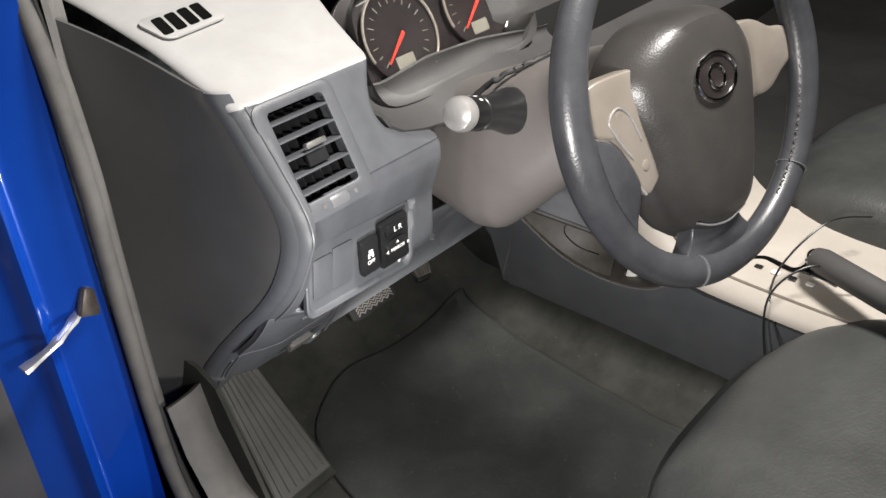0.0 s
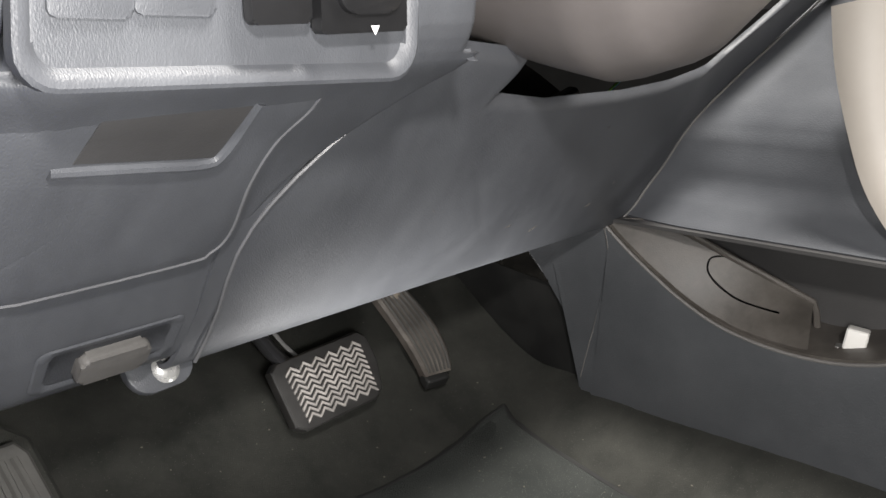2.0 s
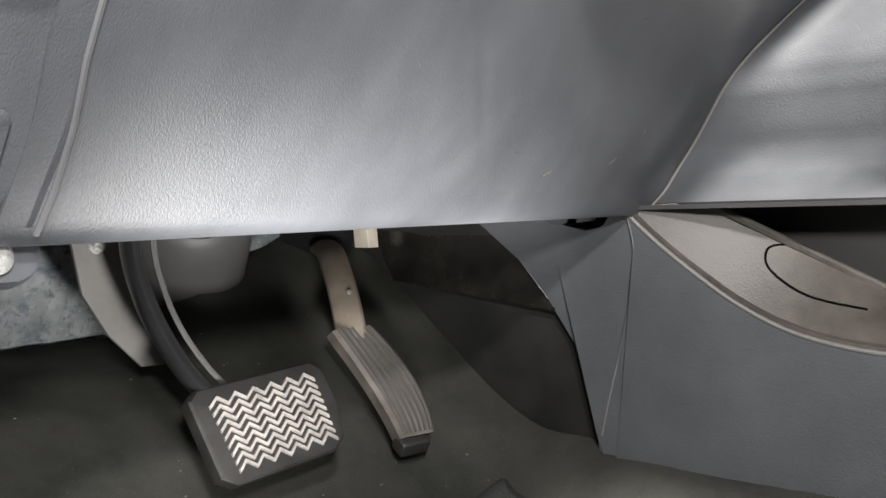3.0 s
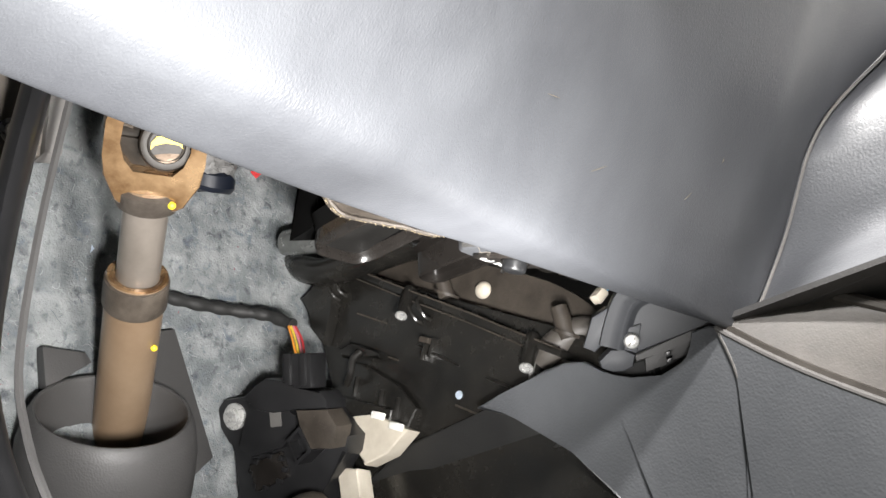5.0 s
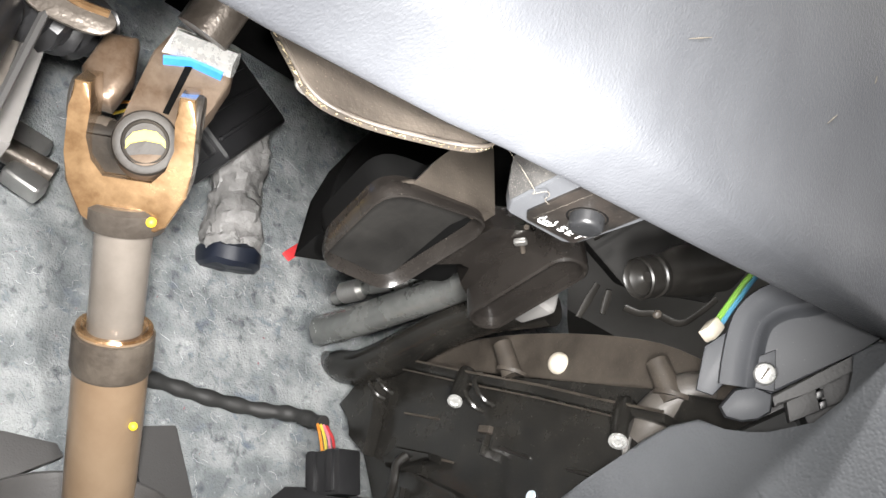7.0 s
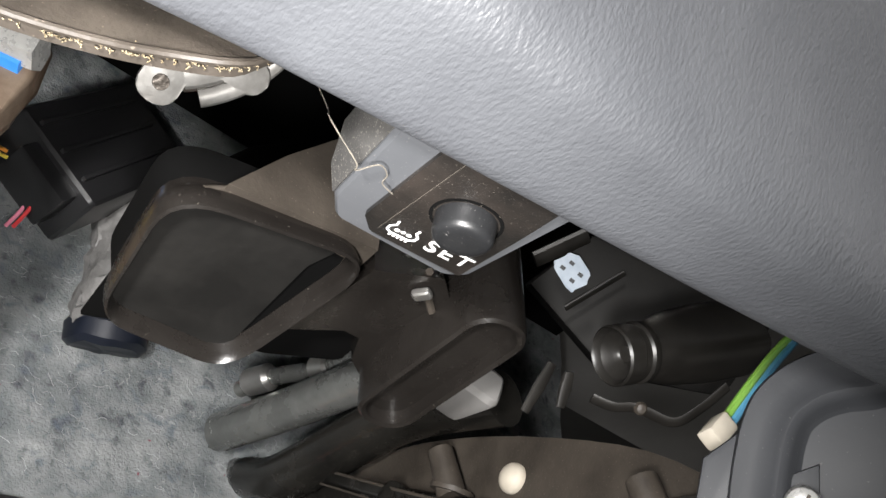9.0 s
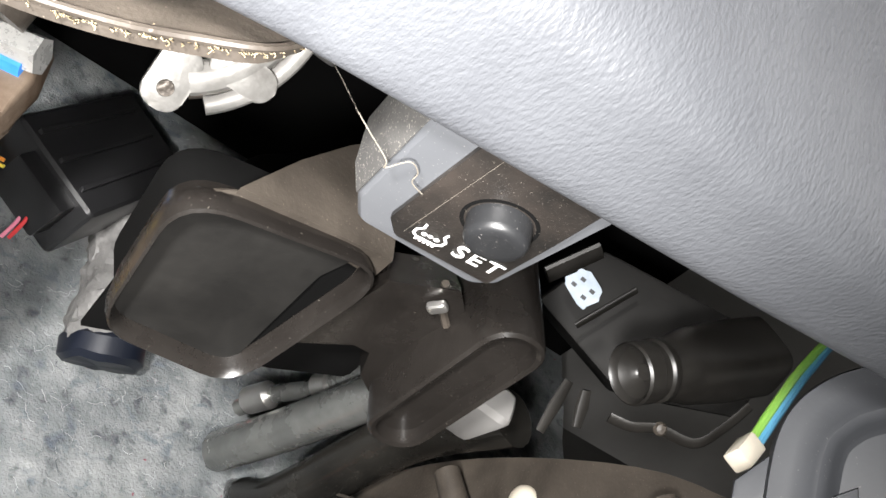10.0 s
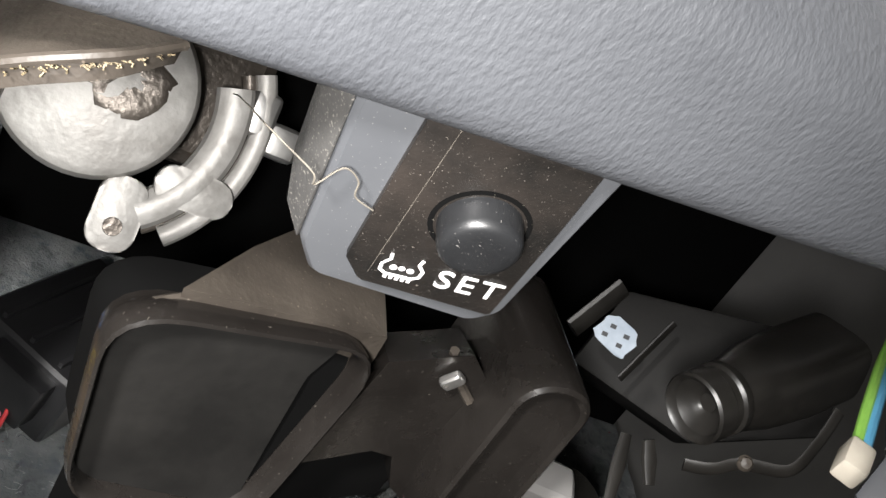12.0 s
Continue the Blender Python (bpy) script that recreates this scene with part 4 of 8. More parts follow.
WM = basis((-0.0834, -0.1847, 0.6807), (0.9915, -0.130, 0), (0.03, 0.32, 0.948))  # wheel: x across, y up, z to the driver
wheel = thing("steering_wheel", "grey leather steering wheel with silver spokes and round emblem", "steering wheel")
bm = bmesh.new()
R = 0.187
pts = []
for k in range(96):
    a = 2 * math.pi * k / 96
    pts.append(WM @ Vector((R * math.cos(a), R * math.sin(a), 0.0)))
grip = [0.0172 + 0.0026 * max(0, math.cos(4 * math.pi * k / 96)) ** 2 for k in range(96)]
tube(bm, pts, grip, 16, 0.86, loop=True)
part("rim", bm, RIM_LEATHER, wheel)
for a0 in (252, 316):
    bm = bmesh.new()
    a = radians(a0)
    c = WM @ Vector((R * math.cos(a), R * math.sin(a), 0))
    t = WM.to_3x3() @ Vector((-math.sin(a), math.cos(a), 0))
    lathe(bm, [(0.0168, -0.0005), (0.0176, -0.0004), (0.0176, 0.0004), (0.0168, 0.0005)], 24, Matrix.Translation(c) @ t.to_track_quat("Z", "Y").to_matrix().to_4x4())
    part("seam", bm, EDGE_GREY, wheel, "pale stitched joint in the leather")


def dome(bm, outline, m, depth, bulge, rings_n=7):
    """A pad with the given outline, domed towards z, with a rounded rim."""
    cx, cy = sum(p[0] for p in outline) / len(outline), sum(p[1] for p in outline) / len(outline)
    rows = [[bm.verts.new(m @ Vector((x, y, -depth))) for x, y in outline]]
    for f, h in [(1.0, -0.004)] + [(1 - 0.05 * (1 - math.cos(q)), -0.004 + 0.006 * math.sin(q)) for q in steps(0.4, 1.57, 3)]:
        rows.append([bm.verts.new(m @ Vector((cx + (x - cx) * f, cy + (y - cy) * f, h))) for x, y in outline])
    for k in range(1, rings_n):
        f = 0.95 * (1 - k / rings_n)
        rows.append([bm.verts.new(m @ Vector((cx + (x - cx) * f, cy + (y - cy) * f, 0.002 + bulge * (1 - (f / 0.95) ** 2)))) for x, y in outline])
    ring_faces(bm, rows)
    return bm


def curve2(pts, n):
    return [(p.x, p.y) for p in catmull([(*q, 0) for q in pts], n)]


# the airbag cover: a deep domed pad, broad at its back and narrower at its front
BACK = [(0.045, 0.079), (0.082, 0.061), (0.102, 0.038), (0.103, 0.008), (0.094, -0.026), (0.085, -0.060), (0.076, -0.098), (0.058, -0.132), (0.030, -0.152)]
FRONT = [(0.034, 0.066), (0.056, 0.048), (0.068, 0.022), (0.068, -0.006), (0.064, -0.034), (0.058, -0.062), (0.050, -0.092), (0.036, -0.120), (0.018, -0.130)]


def mirrored(half, top, low):
    return curve2([(0, top), *half, (0, low), *[(-x, y) for x, y in reversed(half)], (0, top)], 81)[:-1]


back, front = mirrored(BACK, 0.083, -0.156), mirrored(FRONT, 0.070, -0.132)
bm = bmesh.new()
rows = []
for f, s_, z in ((0.0, 0.97, -0.050), (0.0, 1.0, -0.036), (0.06, 1.0, -0.022), (0.20, 1.0, -0.008), (0.42, 1.0, 0.003), (0.68, 1.0, 0.011), (1.0, 1.0, 0.0172), (1.0, 0.88, 0.0205), (1.0, 0.70, 0.0230), (1.0, 0.45, 0.0250), (1.0, 0.20, 0.0260), (1.0, 0.05, 0.0262)):
    rows.append([bm.verts.new(WM @ Vector((((1 - f) * a[0] + f * b[0]) * s_ - 0.004, ((1 - f) * a[1] + f * b[1] + 0.02) * s_ - 0.02, z))) for a, b in zip(back, front)])
ring_faces(bm, rows)
pad = part("airbag_cover", bm, PAD, wheel, "domed dark grey airbag cover")
EM = WM @ Matrix.Translation((-0.006, 0.012, 0.0262)) @ pose(0, 0, 0, -4, 0, 0)
bm = bmesh.new()
lathe(bm, [(0.0, 0.0), (1.0, 0.0), (1.04, -0.003)], 36, EM @ Matrix.Diagonal((0.0315, 0.0235, 1, 1)))
disc = part("emblem", bm, DIAL, pad, "glossy dark oval emblem")
bm = bmesh.new()
tube(bm, [EM @ Vector((0.0310 * math.cos(a), 0.0230 * math.sin(a), 0.0006)) for a in steps(0, 2 * math.pi, 40)[:-1]], 0.0023, 8, loop=True)
part("emblem_ring", bm, CHROME, disc, "chrome oval ring")
for w, h, dy in ((0.0120, 0.0120, 0.0),):
    bm = bmesh.new()
    tube(bm, [EM @ Vector((w * math.cos(a), dy + h * math.sin(a), 0.0010)) for a in steps(0, 2 * math.pi, 36)[:-1]], 0.0017, 8, loop=True)
    part("emblem_oval", bm, CHROME, disc)
SPOKES = {-1: [(0.058, 0.044), (0.120, 0.047), (0.150, 0.045), (0.172, 0.034), (0.174, 0.010), (0.158, -0.003), (0.140, -0.012), (0.125, -0.034), (0.115, -0.058), (0.103, -0.077), (0.090, -0.076), (0.070, -0.050), (0.058, 0.044)],
          1: [(0.058, 0.046), (0.107, 0.045), (0.140, 0.030), (0.172, 0.020), (0.174, -0.010), (0.150, -0.024), (0.125, -0.037), (0.100, -0.038), (0.068, -0.032), (0.058, 0.046)]}
for side in (-1, 1):
    bm = bmesh.new()
    dome(bm, [(x * side, y) for x, y in curve2(SPOKES[side], 60)[:-1]], WM @ Matrix.Translation((0, 0, -0.006)), 0.012, 0.003)
    spoke = part("spoke", bm, SILVER, wheel, "satin silver spoke")
    if side > 0:
        continue
    bm = bmesh.new()
    tube(bm, [WM @ Vector((-x, y, -0.0050)) for x, y in curve2(SPOKES[-1][4:10], 40)], 0.0016, 8)
    part("lower_edge", bm, KNOB, spoke, "bright lower edge of the spoke")
    bm = bmesh.new()
    rest_line = curve2([(0.180, 0.016), (0.158, -0.004), (0.140, -0.013), (0.125, -0.035), (0.115, -0.060), (0.118, -0.076), (0.127, -0.094), (0.138, -0.118), (0.158, -0.104), (0.178, -0.050), (0.180, 0.016)], 61)[:-1]
    dome(bm, [(-x, y) for x, y in rest_line], WM @ Matrix.Translation((0, 0, 0.000)), 0.016, 0.004)
    part("thumb_rest", bm, RIM_LEATHER, wheel, "grey leather thumb rest below the spoke")
    bm = bmesh.new()
    tube(bm, [WM @ Vector((x, y, -0.0012)) for x, y in curve2([(-0.098, -0.022), (-0.108, 0.005), (-0.122, 0.016), (-0.137, 0.007), (-0.132, -0.008), (-0.120, -0.028), (-0.114, -0.036)], 36)], 0.0011, 8)
    part("button_frame", bm, KNOB, spoke, "fine pale frame round the buttons")
    for bx, by in ((-0.122, 0.008), (-0.129, -0.001), (-0.108, -0.008), (-0.116, -0.020), (-0.098, -0.048)):
        bm = bmesh.new()
        lathe(bm, [(0.0056, 0.0), (0.0054, 0.0009), (0.0044, 0.0013), (0.0, 0.0012)], 18, WM @ Matrix.Translation((bx, by, -0.0026)))
        part("button", bm, SILVER, spoke)
bm = bmesh.new()
outline = curve2([(-0.034, -0.112), (0.010, -0.112), (0.026, -0.132), (0.032, -0.148), (0.046, -0.166), (0.052, -0.182), (0.02, -0.192), (-0.04, -0.192), (-0.078, -0.180), (-0.070, -0.162), (-0.056, -0.148), (-0.048, -0.132), (-0.034, -0.112)], 73)[:-1]
dome(bm, outline, WM @ Matrix.Translation((0, 0, -0.003)), 0.018, 0.008)
part("lower_spoke", bm, RIM_LEATHER, wheel, "grey leather lower spoke")
bm = bmesh.new()
tube(bm, catmull([WM @ Vector(p) for p in ((-0.058, -0.124, 0.0125), (-0.036, -0.134, 0.0150), (-0.008, -0.138, 0.0155), (0.022, -0.132, 0.0135))], 20), 0.0012, 8)
part("spoke_seam", bm, EDGE_GREY, wheel, "pale joint above the lower spoke")
bm = bmesh.new()
lathe(bm, [(0.045, -0.085), (0.055, -0.07), (0.062, -0.05), (0.066, -0.036), (0.060, -0.030)], 32, WM @ Matrix.Translation((0, -0.005, 0)))
part("hub", bm, CAP, wheel)
bm = bmesh.new()
for k in range(34):
    a = radians(-58 + 1.75 * k)
    box(bm, (0.0065, 0.0013, 0.0013), WM @ Matrix.Translation(((R - 0.0160) * math.cos(a), (R - 0.0160) * math.sin(a), 0.0075)) @ pose(0, 0, 0, 0, 0, math.degrees(a) + (40 if k % 2 else -40)), 0.0003, 1)
part("stitching", bm, SEAL, wheel, "grey cross stitching inside the rim")

stalk = thing("light_stalk", "black light stalk with satin silver end on the column", "control stalk")
SA, SB = Vector((-0.124, 0.010, 0.6225)), Vector((-0.266, -0.016, 0.6750))
to = (SB - SA).normalized()
SMX = Matrix.Translation(SA) @ to.to_track_quat("Z", "Y").to_matrix().to_4x4()
L = (SB - SA).length
bm = bmesh.new()
lathe(bm, [(0.0255, -0.02), (0.0262, 0.020), (0.0262, 0.036), (0.0250, 0.040), (0.0232, 0.050), (0.0208, 0.062), (0.0188, 0.074), (0.0178, L - 0.045)], 28, SMX)
part("stem", bm, BLACK, stalk)
bm = bmesh.new()
lathe(bm, [(0.0176, L - 0.047), (0.0190, L - 0.045), (0.0190, L - 0.042), (0.0180, L - 0.041), (0.0180, L - 0.017), (0.0174, L - 0.015)], 32, SMX)
ring = part("turning_ring", bm, BLACK, stalk)
for k in range(6):
    bm = bmesh.new()
    box(bm, (0.003, 0.0004, 0.005), SMX @ pose(0, 0, 0, 0, 0, 150 + 26 * k) @ Matrix.Translation((0, -0.0181, L - 0.032)), 0.0001, 1)
    part("mark", bm, PRINT, ring)
bm = bmesh.new()
lathe(bm, [(0.0176, L - 0.016), (0.0184, L - 0.014), (0.0182, L - 0.006), (0.0164, L - 0.0005), (0.0110, L + 0.0034), (0.005, L + 0.0046), (0.0, L + 0.005)], 32, SMX)
part("end_knob", bm, KNOB, stalk, "satin silver end knob")
wiper = thing("wiper_stalk", "black wiper stalk with satin grey end behind the wheel", "control stalk")
bm = bmesh.new()
tube(bm, [(-0.01, 0.0, 0.625), (0.06, -0.03, 0.635), (0.10, -0.05, 0.64)], [0.02, 0.016, 0.014], 16)
part("stem", bm, BLACK, wiper)
bm = bmesh.new()
tube(bm, [(0.10, -0.05, 0.64), (0.105, -0.052, 0.641), (0.125, -0.062, 0.645), (0.130, -0.064, 0.646)], [0.015, 0.017, 0.017, 0.012], 16)
part("end_knob", bm, KNOB, wiper)

# ---- instrument cluster ----
cluster = thing("instrument_cluster", "black twin dial instrument cluster with red needles", "instrument cluster")
IM = basis((-0.105, 0.168, 0.672), (1, 0, 0), (0, 0.42, 0.907))
bm = bmesh.new()
prism(bm, rounded(0.34, 0.15, 0.05, 8), 0.006, IM @ Matrix.Translation((0.035, 0.005, -0.012)), 0.002)
part("backing", bm, DIAL, cluster)
for gx, gy in ((-0.042, 0.016), (0.100, 0.020)):
    bm = bmesh.new()
    lathe(bm, [(0.0, -0.003), (0.055, -0.003), (0.057, 0.006), (0.0, 0.0005)], 48, IM @ Matrix.Translation((gx, gy, -0.006)))
    dial = part("dial", bm, DIAL, cluster)
    bm = bmesh.new()
    tube(bm, [IM @ Vector((gx + 0.058 * math.cos(a), gy + 0.058 * math.sin(a), 0.003)) for a in steps(radians(-52), radians(200), 44)], 0.0018, 8)
    part("bezel_ring", bm, SILVER, dial, "silver bezel ring")
    bm = bmesh.new()
    prism(bm, [(-0.0024, -0.004), (0.0024, -0.004), (0.0009, 0.044), (-0.0009, 0.044)], 0.0012, IM @ Matrix.Translation((gx, gy, 0.004)) @ pose(0, 0, 0, 0, 0, 128))
    part("needle", bm, RED, dial, "red needle")
    bm = bmesh.new()
    prism(bm, rounded(0.030, 0.016, 0.002), 0.001, IM @ Matrix.Translation((gx - 0.004, gy - 0.031, -0.002)))
    part("display", bm, LCD, dial, "unlit grey display")
    bm = bmesh.new()
    for k in range(17):
        a = radians(-40 + 16.2 * k)
        box(bm, (0.006 if k % 2 else 0.009, 0.0011, 0.0006), IM @ Matrix.Translation((gx + 0.043 * math.cos(a), gy + 0.043 * math.sin(a), -0.001)) @ pose(0, 0, 0, 0, 0, math.degrees(a)), 0, 1)
    part("scale_ticks", bm, LCD, dial, "pale scale ticks")
bm = bmesh.new()
for k in range(4):
    box(bm, (0.012, 0.0016, 0.0006), IM @ Matrix.Translation((0.168, -0.024 + 0.006 * k, 0.002)), 0, 1)
part("small_legend", bm, PRINT, cluster, "tiny unreadable white print")
bm = bmesh.new()
outline = curve2([(-0.115, -0.02), (-0.105, 0.05), (-0.06, 0.078), (0.02, 0.082), (0.12, 0.078), (0.165, 0.04), (0.165, -0.05), (0.02, -0.062), (-0.095, -0.058), (-0.115, -0.02)], 55)[:-1]
rows = []
for f, z in ((1.0, -0.012), (1.02, 0.004), (1.06, 0.016)):
    rows.append([bm.verts.new(IM @ Vector((0.02 + (x - 0.02) * f, y * f + 0.004, z))) for x, y in outline])
ring_faces(bm, rows, True, False)
part("hood", bm, CAP, cluster, "dark binnacle hood round the dials")
bm = bmesh.new()
prism(bm, rounded(0.30, 0.12, 0.05, 8), 0.0012, IM @ Matrix.Translation((0.035, 0.008, 0.012)))
glass = part("clear_cover", bm, GLASS, cluster, "clear glossy cover over the dials")
glass.visible_shadow = False

# the sweep below the dials down to the column
SWEEP_TOP = [(-0.266, 0.660), (-0.205, 0.650), (-0.126, 0.658), (-0.030, 0.652), (0.067, 0.636), (0.12, 0.630)]
SWEEP_LOW = [(-0.266, 0.648), (-0.255, 0.630), (-0.235, 0.618), (-0.200, 0.609), (-0.165, 0.604), (-0.10, 0.610), (0.0, 0.620), (0.12, 0.600)]


def sweep(u, v):
    top, low = along(SWEEP_TOP, u)[0], along(SWEEP_LOW, u)[0]
    return (u, 0.150 - 0.062 * v + 0.024 * math.sin(3.14 * v), top + (low - top) * v)


bm = bmesh.new()
sheet(bm, steps(-0.266, 0.12, 40), steps(0, 1, 12), lambda u, v: sweep(u, 1 - v), 0.004)
part("lower_sweep", bm, CAP, cluster, "dark grey sweep below the dials")

# the rest of the dash to the right, behind the wheel
stack = thing("centre_dash", "dark grey centre and passenger side of the dashboard", "dashboard")
bm = bmesh.new()
DP = [(0, 0.20, 0.716), (1, 0.17, 0.70), (2, 0.15, 0.66), (3, 0.17, 0.58), (4, 0.13, 0.53), (5, 0.17, 0.44), (6, 0.25, 0.36)]
sheet(bm, steps(0.02, 0.95, 30), steps(0, 6, 36), lambda u, v: (u, along(DP, v)[0] + 0.02 * max(0, 0.06 - u) / 0.04, along(DP, v)[1]), 0.006, lambda u, v: u < 0.30 and v > 4.6)
part("face", bm, CAP, stack)
bm = bmesh.new()
sheet(bm, steps(0.36, 0.95, 20), steps(0, 1, 10), lambda u, v: (u, 0.25 + 0.30 * v, 0.36 - 0.03 * v), 0.006)
part("underside", bm, CAP, stack)

# ---- centre console ----
console = thing("centre_console", "pebbled charcoal console with open side pocket and beige trim", "console")


def side_plane(z):
    """How far out the console's side stands at a height."""
    return 0.1715 + 0.26 * max(0.0, 0.282 - z) if z > 0.16 else 0.2032 + 0.10 * (0.16 - z)


def side_prism(bm, poly, x0, depth, bevel=0.0, segments=2):
    """An outline in y and z, given depth towards +x and leaned with the console's side."""
    prism(bm, poly, depth, Matrix(((0, 0, 1, x0), (1, 0, 0, 0), (0, 1, 0, 0), (0, 0, 0, 1))), bevel, segments)
    for v in bm.verts:
        v.co.x += side_plane(v.co.z) - 0.1715
    return bm


crescent = curve2([(0.262, 0.279), (0.240, 0.257), (0.214, 0.235), (0.185, 0.214), (0.150, 0.197), (0.105, 0.188), (0.060, 0.188), (0.022, 0.196), (-0.010, 0.210), (-0.032, 0.229), (-0.045, 0.250)], 40)
bm = bmesh.new()
side_prism(bm, [(0.262, 0.283), *crescent, (-0.10, 0.238), (-0.55, 0.232), (-0.55, 0.03), (0.02, 0.03), (0.30, 0.06), (0.312, 0.10), (0.290, 0.16), (0.267, 0.225), (0.260, 0.255)], 0.1715, 0.012, 0.003, 3)
part("side_panel", bm, CONSOLE, console)
bm = bmesh.new()
tube(bm, [(side_plane(z) + 0.0004, y, z) for y, z in crescent], 0.0016, 8)
part("pocket_lip", bm, TRIM, console, "thin pale lip of the pocket")
bm = bmesh.new()
deep = 0.085


def pocket(u, v):
    y, z = crescent[min(int(u * 39), 39)]
    return (side_plane(z) + 0.0008 + deep * v, y + (0.10 - y) * 0.12 * v, z + 0.0012 + 0.003 * min(1, v * 6))


sheet(bm, steps(0, 1, 39), steps(0, 1, 6), lambda u, v: pocket(1 - u, v), 0.003)
part("pocket_floor", bm, CONSOLE_RECESS, console, "dusty grey brown pocket floor")
bm = bmesh.new()
sheet(bm, steps(-0.06, 0.27, 10), steps(0.17, 0.30, 6), lambda u, v: (0.275, u, v), 0.003)
part("pocket_back", bm, CAP, console)
# the sloping ramp inside the pocket, with its bright ridge
RA, RB = Vector((0.196, 0.208, 0.2835)), Vector((0.257, 0.096, 0.2165))


def ramp(u, v):
    y, z = crescent[int(round(u * 22))]
    front = Vector((side_plane(z) + 0.0016, y, z + 0.0024))
    back = RA + (RB - RA) * u
    q = front + (back - front) * v
    return (q.x, q.y, q.z + 0.012 * v * (1 - v))


bm = bmesh.new()
sheet(bm, steps(0, 1, 22), steps(0, 1, 10), lambda u, v: ramp(u, v), 0.003)
part("pocket_ramp", bm, CONSOLE_RECESS, console, "sloping dusty ramp in the pocket")
bm = bmesh.new()
tube(bm, [RA + (RB - RA) * f for f in steps(0, 1, 10)] + [RB + Vector((0.001, -0.003, -0.010)), RB + Vector((0.001, -0.005, -0.026))], 0.0032, 8)
part("ramp_ridge", bm, CONSOLE_RECESS, console, "rounded ridge of the ramp")
bm = bmesh.new()
tube(bm, catmull([ramp(0.42, 0.98), ramp(0.40, 0.75), ramp(0.50, 0.50), ramp(0.66, 0.42), ramp(0.85, 0.50)], 24), 0.0009, 6)
part("cup_line", bm, SHADE_BLACK, console, "thin dark line of the cup's edge")
# upper side towards the dash
bm = bmesh.new()
sheet(bm, steps(0, 1, 24), steps(0.286, 0.540, 50), lambda u, v: (along(RIGHT, v)[0] + 0.0015 + 0.012 * smooth01(u * 2.5) * smooth01((v - 0.32) / 0.05) - 0.010 * smooth01(u * 3) * smooth01((0.325 - v) / 0.03),
      (0.262 - 0.58 * (v - 0.286)) + ((0.012 + 0.25 * (v - 0.286)) - (0.262 - 0.58 * (v - 0.286))) * u, v), 0.006)
part("upper_side", bm, DASH, console, "plain grey upper side below the dash")
bm = bmesh.new()
sheet(bm, steps(0.26, -0.05, 12), steps(0, 1, 4), lambda u, v: (0.1735 + 0.07 * v, u, 0.2845), 0.003)
part("pocket_roof", bm, CAP, console)
# beige trim
trim_line = [(0.075, 0.470), (0.068, 0.424), (0.052, 0.370), (0.036, 0.332), (0.010, 0.298), (-0.030, 0.266), (-0.070, 0.253), (-0.13, 0.246), (-0.30, 0.242), (-0.55, 0.242)]
trim_in = [(0.035, 0.480), (0.030, 0.430), (0.020, 0.385), (0.006, 0.350), (-0.018, 0.320), (-0.050, 0.292), (-0.085, 0.278), (-0.14, 0.270), (-0.30, 0.266), (-0.55, 0.266)]
bm = bmesh.new()


def beige(u, v):
    a = catmull([(0, *q) for q in trim_line], 41)[round(u * 40)]
    b = catmull([(0, *q) for q in trim_in], 41)[round(u * 40)]
    p = a + (b - a) * v
    return (0.190 + 0.012 * v * v, p.y, p.z)


sheet(bm, steps(0, 1, 40), [0, 0.08, 0.16, 0.3, 0.5, 0.7, 0.85, 0.95, 1.0], lambda u, v: beige(1 - u, v), 0.010)
part("side_trim", bm, BEIGE, console, "satin beige curved side trim")
bm = bmesh.new()
sheet(bm, steps(0, 1, 40), steps(0, 1, 12), lambda u, v: (0.204 + 0.22 * v, *[q + (0.012 * v if i else -0.02 * v) for i, q in enumerate(beige(1 - u, 1.0)[1:])]), 0.006)
plate = part("shift_plate", bm, BEIGE, console, "satin beige plate round the gear lever")
bm = bmesh.new()
prism(bm, rounded(0.06, 0.16, 0.012), 0.003, pose(0.30, -0.20, 0.2745), 0.001)
part("gate", bm, STEEL, plate, "pale gear gate")
# the slot's shade is painted as a flattened black bar
bm = bmesh.new()
tube(bm, catmull([(0.262, -0.13, 0.279), (0.275, -0.15, 0.279), (0.268, -0.19, 0.279), (0.280, -0.21, 0.279), (0.270, -0.26, 0.279)], 24), 0.006, 8, 0.3)
part("gate_slot", bm, SHADE_BLACK, plate, "zigzag gear slot")
for k in range(4):
    bm = bmesh.new()
    prism(bm, rounded(0.010, 0.012, 0.002), 0.001, pose(0.247, -0.15 - 0.026 * k, 0.2785), 0.0003)
    part("gear_mark", bm, PRINT if k % 2 else BLACK, plate)
# black blocks carry the shade of the two slots
for y0 in (0.05, -0.02):
    bm = bmesh.new()
    box(bm, (0.01, 0.05, 0.022), pose(0.245, y0 - 0.02, 0.405 + (y0 - 0.05) * 0.6, -30, 0, 0), 0.003)
    part("slot", bm, SHADE_BLACK, plate, "dark slot in the trim")
lever = thing("gear_lever", "black gear lever with chrome collar on the beige plate", "gear lever")
bm = bmesh.new()
tube(bm, [(0.290, -0.200, 0.275), (0.268, -0.216, 0.305), (0.250, -0.230, 0.322)], 0.008, 12)
part("rod", bm, CHROME, lever)
bm = bmesh.new()
tube(bm, [(0.252, -0.224, 0.322), (0.250, -0.228, 0.3225), (0.244, -0.240, 0.324), (0.200, -0.330, 0.331), (0.160, -0.420, 0.338), (0.156, -0.428, 0.338)], [0.010, 0.016, 0.019, 0.019, 0.018, 0.010], 18)
part("grip", bm, CAP, lever)
